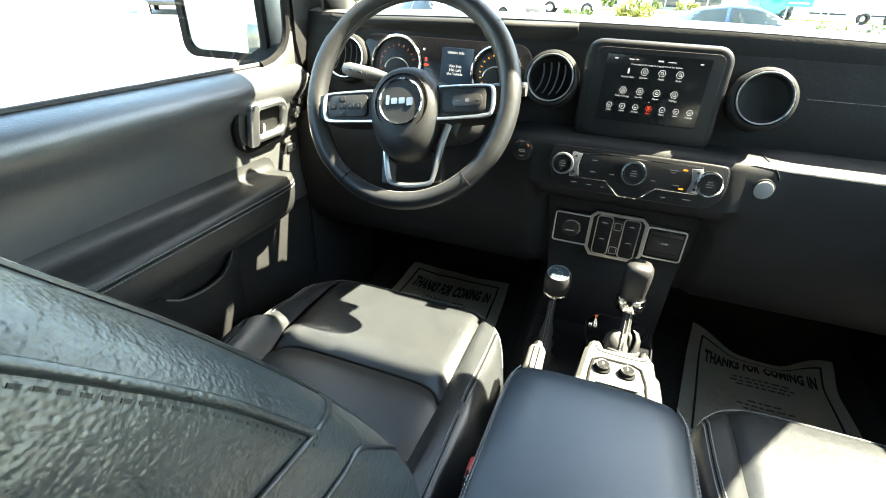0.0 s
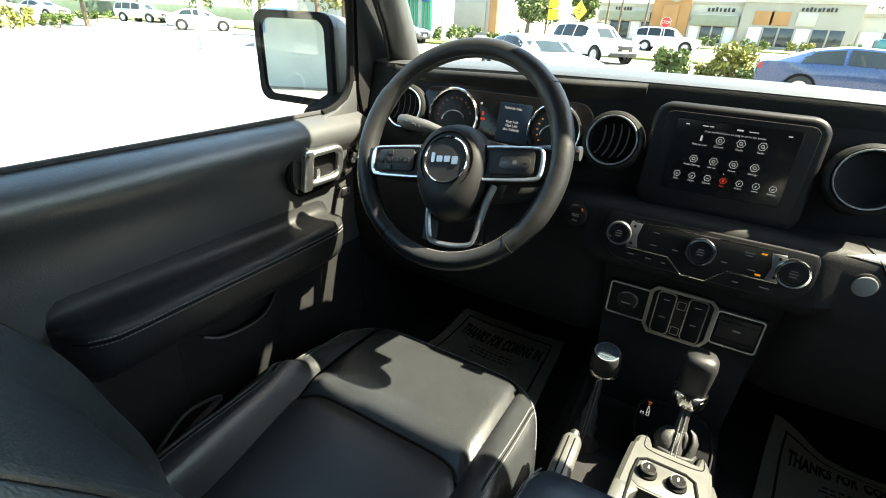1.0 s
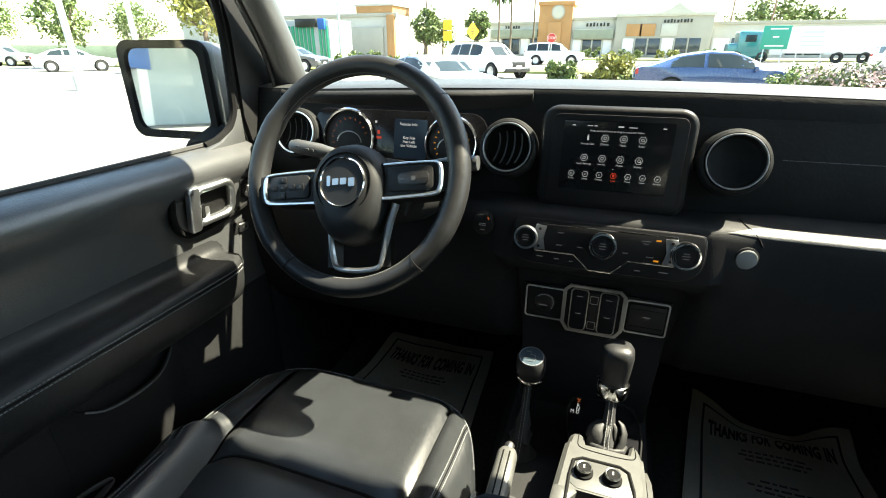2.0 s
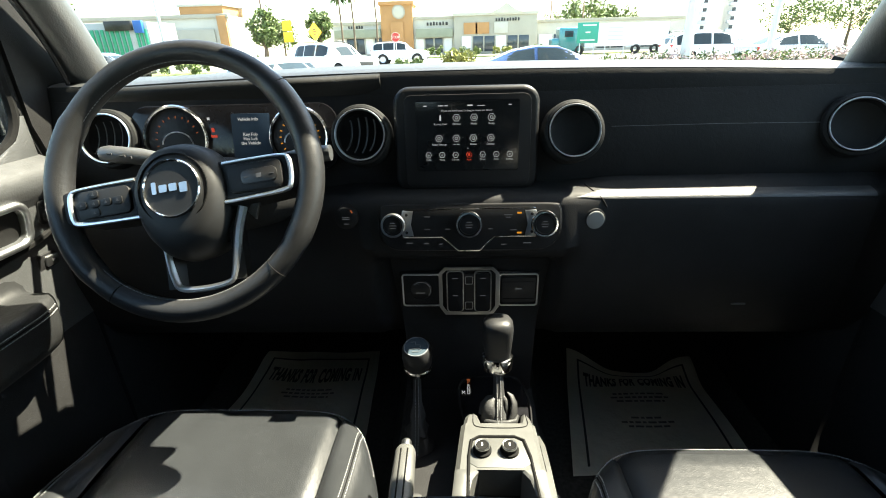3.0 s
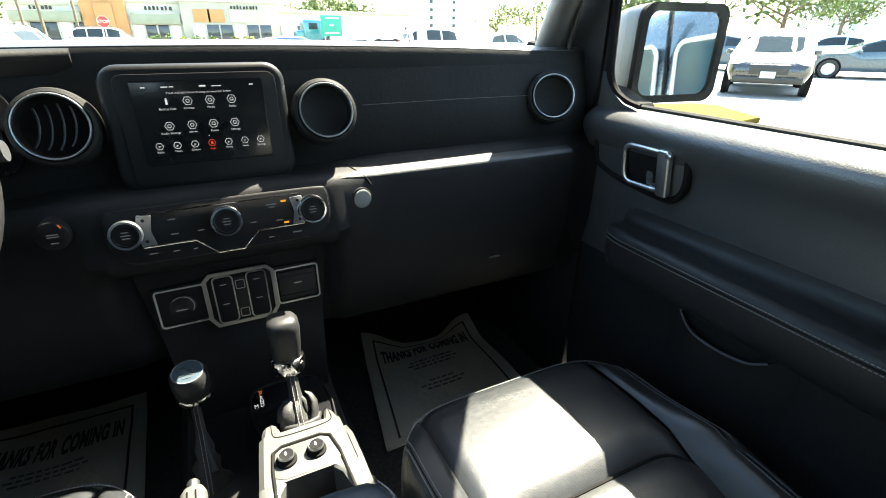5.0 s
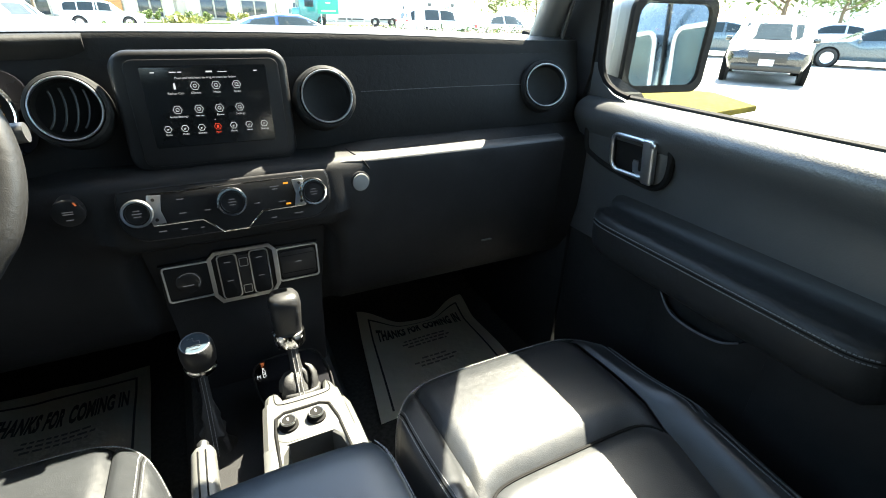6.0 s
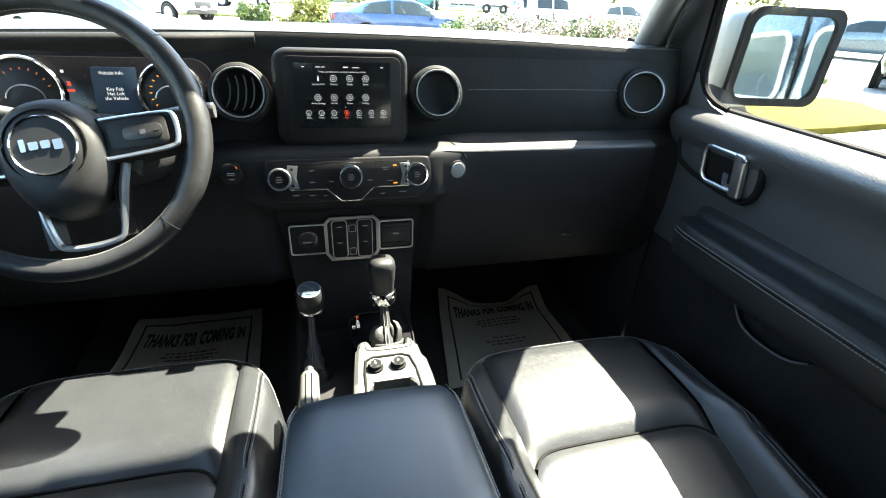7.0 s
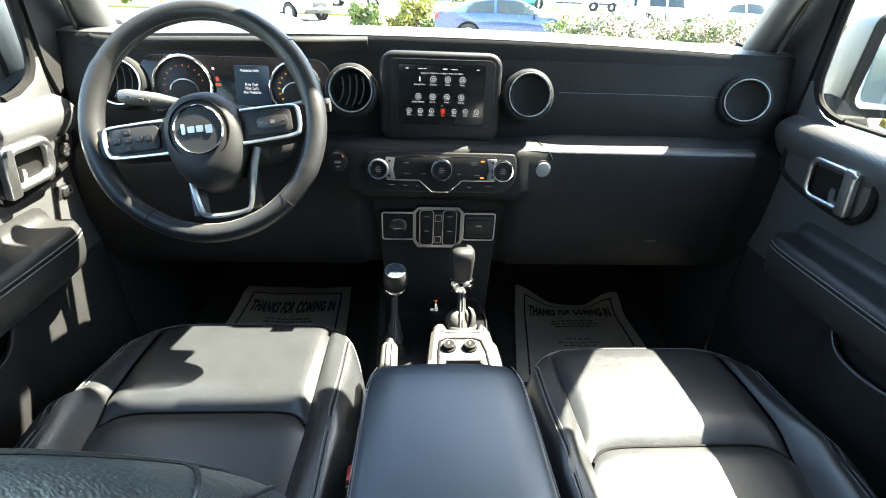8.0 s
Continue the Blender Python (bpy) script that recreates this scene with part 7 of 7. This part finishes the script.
for sx in (-1, 1):
    for y0, y1 in ((-3.50, -2.70), (-4.90, -3.86), (-6.1, -5.2)):
        vm = Matrix(((0, 0, sx, 4.4 + sx * 0.945), (1, 0, 0, (y0 + y1) / 2), (0, 1, 0.0, 1.42), (0, 0, 0, 1)))
        wv = part("side_window", prism(rr(y1 - y0, 0.60, 0.12, 6), 0.02, vm), VANGLASS, van)
        part("window_frame", tube([vm @ Vector((u, v, 0.022)) for u, v in rr(y1 - y0 + 0.03, 0.63, 0.13, 6)], 0.022, 8, True), WHITESHEET, wv, "pale rubber window frame")
    part("door_gap", rbox((4.4 + sx * 0.952, -3.68, 1.25), (0.03, 0.05, 1.6), 0.004), DEEP, van)
    part("door_track", rbox((4.4 + sx * 0.966, -4.6, 1.00), (0.02, 1.9, 0.03), 0.004), DARK, van)
    for y in (-2.35, -5.6):
        wmv = Matrix.Translation((4.4 + sx * 0.86, y, 0.33)) @ Euler((0, radians(90 * sx), 0)).to_matrix().to_4x4()
        wh = part("wheel", lathe([(0.21, 0.10), (0.31, 0.125), (0.33, 0.10), (0.33, -0.08), (0.20, -0.08)], 28, wmv), TYRE, van)
        part("rim", lathe([(0.215, 0.118), (0.17, 0.10), (0.05, 0.095), (0, 0.11)], 28, wmv), ALLOY, wh)

# truck with a pale trailer
tk = thing("box_truck", (14, 55, 0), "teal truck cab pulling a long pale trailer", "truck")
part("cab", rbox((11.6, 55, 1.55), (2.4, 2.3, 2.4), 0.25, seg=3), P_TEAL, tk)
part("nose", rbox((10.3, 55, 1.1), (1.3, 2.0, 1.2), 0.2, seg=3), P_TEAL, tk)
part("side_window", rbox((11.4, 53.84, 2.1), (0.9, 0.03, 0.6), 0.01), CARGLASS, tk)
part("trailer", rbox((17.4, 55, 1.9), (8.6, 2.4, 2.2), 0.05), WHITESHEET, tk)
for xx in (10.5, 12.6, 18.5, 20.5):
    wk = part("wheel", lathe([(0.28, 0.02), (0.45, 0.0), (0.48, -0.05), (0.48, -0.3), (0.2, -0.3)], 24, Matrix.Translation((xx, 53.8, 0.48)) @ pose(0, 0, 0, 90)), TYRE, tk)

# ---- shops ----
def box_part(name, x0, x1, y0, y1, z0, z1, m, parent, label="", bev=0.03):
    return part(name, rbox(((x0 + x1) / 2, (y0 + y1) / 2, (z0 + z1) / 2), (x1 - x0, y1 - y0, z1 - z0), bev), m, parent, label)


def shopfront(b, x0, x1, y, z1, n, m=None):
    w = (x1 - x0) / n
    for i in range(n):
        win = box_part("shop_window", x0 + w * i + 0.12, x0 + w * (i + 1) - 0.12, y - 0.06, y + 0.05, 0.35, z1, DARKWIN if (i * 7) % 3 else WHITESHEET, b)
        box_part("mullion", x0 + w * i - 0.09, x0 + w * i + 0.09, y - 0.12, y, 0.1, z1, m or CREAM, win)


def sign_bars(b, x, y, z, n, s, m=DARK, label="unreadable dark sign letters"):
    r = random.Random(int(x * 10))
    for i in range(n):
        box_part("sign_letter", x + i * s, x + i * s + s * r.uniform(0.45, 0.75), y - 0.10, y, z, z + s * r.uniform(0.85, 1.1), m, b, "", 0.02)


b1 = thing("shop_building", (-13, 78, 0), "low cream shop with a grey-green awning band and dark windows", "building", "shops")
box_part("wall", -19.0, -9.6, 75, 95, 0, 4.5, CREAM, b1)
box_part("parapet", -19.2, -9.5, 74.85, 75.3, 4.3, 4.75, BEIGE, b1)
box_part("awning", -18.6, -11.8, 74.2, 75.0, 2.6, 3.7, OLIVE, b1)
shopfront(b1, -18.5, -11.5, 75, 2.5, 5)
sign_bars(b1, -16.6, 75, 3.85, 6, 0.38)
bt = thing("shop_tower", (-9.2, 75, 0), "terracotta tower with a round clock-like disc over the shops", "building", "shops")
box_part("wall", -11.7, -7.0, 74.6, 80, 0, 7.0, ORANGE, bt)
box_part("cornice", -11.9, -6.8, 74.4, 80.2, 6.8, 7.3, ORANGE, bt)
box_part("base", -10.3, -8.4, 74.3, 74.6, 0, 4.6, ORANGE, bt)
part("disc", lathe([(0.75, 0), (0.75, 0.1), (0.62, 0.14), (0, 0.14)], 32, Matrix.Translation((-9.0, 74.55, 5.9)) @ pose(0, 0, 0, 90)), CREAM, bt, "round pale disc")
part("disc_rim", lathe([(0.95, 0), (0.95, 0.08), (0.76, 0.10), (0.75, 0)], 32, Matrix.Translation((-9.0, 74.58, 5.9)) @ pose(0, 0, 0, 90)), BEIGE, bt)
b2 = thing("shop_building", (-3.8, 78, 0), "cream shop with a tall sign band and a grey-green awning", "building", "shops")
box_part("wall", -7.0, -1.0, 75, 95, 0, 5.0, CREAM, b2)
box_part("parapet", -7.0, -0.9, 74.85, 75.3, 4.8, 5.2, BEIGE, b2)
box_part("awning", -6.6, -1.2, 74.2, 75, 2.4, 3.6, OLIVE, b2)
shopfront(b2, -6.8, -1.2, 75, 2.3, 4)
sign_bars(b2, -5.0, 75, 4.0, 7, 0.46)
b3 = thing("shop_building", (5, 78, 0), "beige shop with a stepped parapet and a central gable", "building", "shops")
box_part("wall", -1.0, 11.0, 74.2, 95, 0, 5.3, BEIGE, b3)
box_part("parapet", -1.2, 11.2, 74.0, 74.6, 5.1, 5.5, CREAM, b3)
part("gable", prism([(3.8, 5.3), (9.2, 5.3), (7.6, 5.9), (6.5, 6.7), (5.4, 5.9)], 0.6, Matrix(((1, 0, 0, 0), (0, 0, -1, 74.5), (0, 1, 0, 0), (0, 0, 0, 1)))), CREAM, b3)
for a, z in ((0.2, 2.4), (1.9, 2.2), (4.6, 2.8)):
    box_part("sand_panel", a + 0.2, a + 2.2, 74.05, 74.25, 2.7, 4.2, ORANGE if a < 4 else CREAM, b3)
shopfront(b3, 0.0, 10.0, 74.2, 2.4, 6, BEIGE)
sign_bars(b3, 5.0, 74.2, 4.3, 9, 0.40)
b4 = thing("shop_building", (18, 78, 0), "long low beige shop wing", "building", "shops")
box_part("wall", 11.0, 34, 76, 96, 0, 4.2, CREAM, b4)
box_part("parapet", 10.9, 34.2, 75.8, 76.3, 4.0, 4.4, BEIGE, b4)
shopfront(b4, 11.5, 33, 76, 2.4, 10)
b5 = thing("grey_shop_building", (-34, 58, 0), "pale grey shop with a tan parapet corner", "building", "shops")
box_part("wall", -58, -25.4, 55, 75, 0, 4.9, CREAM, b5)
box_part("parapet", -58.2, -25.2, 54.8, 55.3, 4.7, 5.1, BEIGE, b5)
box_part("tan_block", -30.5, -25.7, 54.9, 60, 4.8, 6.0, ORANGE, b5)
box_part("tan_cap", -30.7, -25.5, 54.8, 60.2, 5.85, 6.1, CREAM, b5)
box_part("tan_pier", -26.5, -25.5, 54.7, 55.4, 0, 4.9, ORANGE, b5)
box_part("recess_panel", -40.5, -34.5, 54.85, 55.0, 0.5, 3.6, OLIVE, b5)
box_part("recess_panel", -33.5, -27.0, 54.75, 54.9, 0.5, 3.6, BEIGE, b5)
kiosk = thing("green_striped_kiosk", (-27.5, 40, 0), "pale kiosk with green and white striped panels", "building")
box_part("wall", -31.5, -25.2, 40, 44, 0, 3.7, PALEGREY, kiosk)
for i in range(11):
    box_part("green_slat", -31.3 + i * 0.42, -31.3 + i * 0.42 + 0.26, 39.9, 40.02, 0.4, 3.2, TEALPANEL, kiosk, "", 0.01)
for i in range(3):
    box_part("green_slat", -26.3 + i * 0.36, -26.3 + i * 0.36 + 0.22, 39.9, 40.02, 0.4, 3.2, TEALPANEL, kiosk, "", 0.01)
box_part("sign_box", -28.6, -26.4, 39.7, 40.0, 3.1, 3.8, DARK, kiosk, "small dark sign")
box_part("blue_edge", -26.2, -25.5, 39.7, 40.0, 2.9, 3.8, BLUEFASCIA, kiosk)
fence = thing("lot_wall", (-64, 28, 0), "long dark green boundary wall behind parked cars", "wall")
part("wall_panel", rbox((-66, 32, 0.85), (0.4, 84, 1.7), 0.05), FENCEGREEN, fence)
dealer = thing("dealership_building", (-26, -21, 0), "pale grey dealership building with a bright blue fascia", "building")
box_part("wall", -32, -20, -34, -8, 0, 4.6, SHADECLAD, dealer)
# canopy and posts are added only to shade the wall and forecourt
box_part("canopy", -21, -14.5, -34, -7, 4.9, 5.3, SHADECLAD, dealer, "added flat canopy that keeps sun off the wall")
for y in (-30, -20, -9):
    box_part("canopy_post", -15.2, -14.9, y, y + 0.3, 0, 4.9, SHADECLAD, dealer)
box_part("blue_fascia", -20.2, -19.6, -19.5, -7.8, 2.65, 4.8, BLUEFASCIA, dealer, "bright blue fascia")
for i in range(3):
    box_part("pillar", -20.1, -19.65, -19.3 + i * 3.3, -18.7 + i * 3.3, 0, 2.65, WHITESHEET, dealer)
for i in range(2):
    box_part("showroom_window", -20.05, -19.93, -33 + i * 4, -33 + i * 4 + 2.6, 0.4, 2.1, DARKWIN, dealer)


def apartment_tower(x, y, w, d, floors):
    """A far slab block with a stack of balconies up one end."""
    t = thing("apartment_tower", (x, y, 0), "tall white apartment tower with stacked balconies, far away", "building", "towers")
    box_part("wall", x - w / 2, x + w / 2, y, y + d, 0, floors * 3.0, WHITESHEET, t, "", 0.1)
    for i in range(1, floors):
        bal = box_part("balcony", x - w / 2 - 1.6, x - w / 2 + 1.6, y - 1.5, y, i * 3.0, i * 3.0 + 1.1, POLE, t, "", 0.05)
        box_part("balcony_door", x - w / 2 + 0.1, x - w / 2 + 1.5, y - 0.05, y + 0.1, i * 3.0 + 1.1, i * 3.0 + 2.4, DARKWIN, bal)


apartment_tower(94.5, 200, 6.5, 12, 14)
apartment_tower(106.0, 200, 8.0, 12, 14)
apartment_tower(138.0, 62, 12.0, 14, 12)


# ---- signs and poles ----
sp = thing("stop_sign", (-4.47, 34.2, 0), "red octagonal stop sign on a thin post", "street sign")
oct_ = [(0.325 * math.cos(radians(22.5 + 45 * i)), 0.325 * math.sin(radians(22.5 + 45 * i))) for i in range(8)]
sgm = Matrix.Translation((-4.47, 34.15, 1.96)) @ pose(0, 0, 0, 90)
pl = part("sign_plate", prism(oct_, 0.01, sgm), REDSIGN, sp)
part("white_edge", ring_plate([(u * 0.99, v * 0.99) for u, v in oct_], [(u * 0.93, v * 0.93) for u, v in oct_], 0.004, sgm @ Matrix.Translation((0, 0, 0.01))), WHITESHEET, pl)
part("word", lettering("STOP", 0.24, sgm @ Matrix.Translation((0, 0, 0.013)), depth=0.002), WHITESHEET, pl)
part("post", tube([(-4.47, 34.2, 0), (-4.47, 34.2, 2.25)], 0.03, 8), POLE, sp)
ys = thing("warning_sign", (-7.08, 24, 0), "yellow diamond warning sign on a post", "street sign")
part("sign_plate", prism([(0.42, 0), (0, 0.42), (-0.42, 0), (0, -0.42)], 0.01, Matrix.Translation((-7.08, 23.95, 2.15)) @ pose(0, 0, 0, 90, 0, 55)), YELLOWSIGN, ys)
part("mark", join(*[rbox((-7.08, 23.94, 2.15 + d), (w, 0.03, 0.05), 0, rot=(0, 0, 55)) for d, w in ((0.11, 0.16), (0, 0.24), (-0.11, 0.16))]), DARK, ys)
part("post", tube([(-7.08, 24.0, 0), (-7.08, 24.0, 2.6)], 0.03, 8), POLE, ys)
y2 = thing("warning_sign", (-8.4, 24, 0), "two yellow warning plates one above the other on a post", "street sign")
for z in (2.45, 1.95):
    part("sign_plate", rbox((-8.4, 23.95, z), (0.46, 0.02, 0.46), 0.01), YELLOWSIGN, y2)
part("post", tube([(-8.4, 24.0, 0), (-8.4, 24.0, 6.5)], 0.035, 8), POLE, y2)
gs = thing("road_sign", (12.4, 50, 0), "large green road direction sign on two posts", "street sign")
part("sign_plate", rbox((12.4, 50, 2.10), (2.05, 0.06, 1.85), 0.02), GREENSIGN, gs)
part("sign_text", join(*[rbox((12.4 + dx, 49.95, z), (w, 0.02, 0.11), 0) for dx, z, w in ((0.12, 2.78, 1.3), (0.0, 2.15, 0.45), (0.0, 1.45, 1.4))]), WHITESHEET, gs)
for dx in (-0.7, 0.7):
    part("post", tube([(12.4 + dx, 50.05, 0), (12.4 + dx, 50.05, 3.0)], 0.05, 8), POLE, gs)
ws2 = thing("board_sign", (15.1, 50, 0), "white notice board with grey lines of writing", "street sign")
part("sign_plate", rbox((15.1, 50, 1.85), (2.0, 0.08, 1.95), 0.02), WHITESHEET, ws2)
part("sign_text", join(*[rbox((15.1, 49.94, z), (1.5, 0.02, 0.09), 0) for z in (2.5, 2.15, 1.8, 1.45)]), POLE, ws2)
for dx in (-0.9, 0.9):
    part("post", tube([(15.1 + dx, 50.05, 0), (15.1 + dx, 50.05, 2.8)], 0.05, 8), POLE, ws2)


def lamp_pole(x, y, h, r, label="tall pale steel light pole"):
    p = thing("light_pole", (x, y, 0), label, "light pole", "light poles")
    part("shaft", tube([(x, y, 0.5), (x, y, h)], [r, r * 0.7], 12), POLE, p)
    part("footing", lathe([(r * 2.0, 0), (r * 2.0, 0.5), (r * 1.7, 0.55), (0, 0.55)], 20, Matrix.Translation((x, y, 0))), CONCRETE, p)
    part("lamp_arm", tube([(x, y, h), (x, y - 1.2, h + 0.1)], 0.05, 8), POLE, p)
    part("lamp_head", rbox((x, y - 1.4, h + 0.1), (0.35, 0.7, 0.12), 0.03), POLE, p)


lamp_pole(4.22, 9.0, 9, 0.10)
lamp_pole(9.6, 15.5, 9, 0.10)
lamp_pole(-18.5, 12.0, 9, 0.12)
lamp_pole(-16.8, 13.2, 9, 0.10)
lamp_pole(-20.0, 33.0, 10, 0.12)
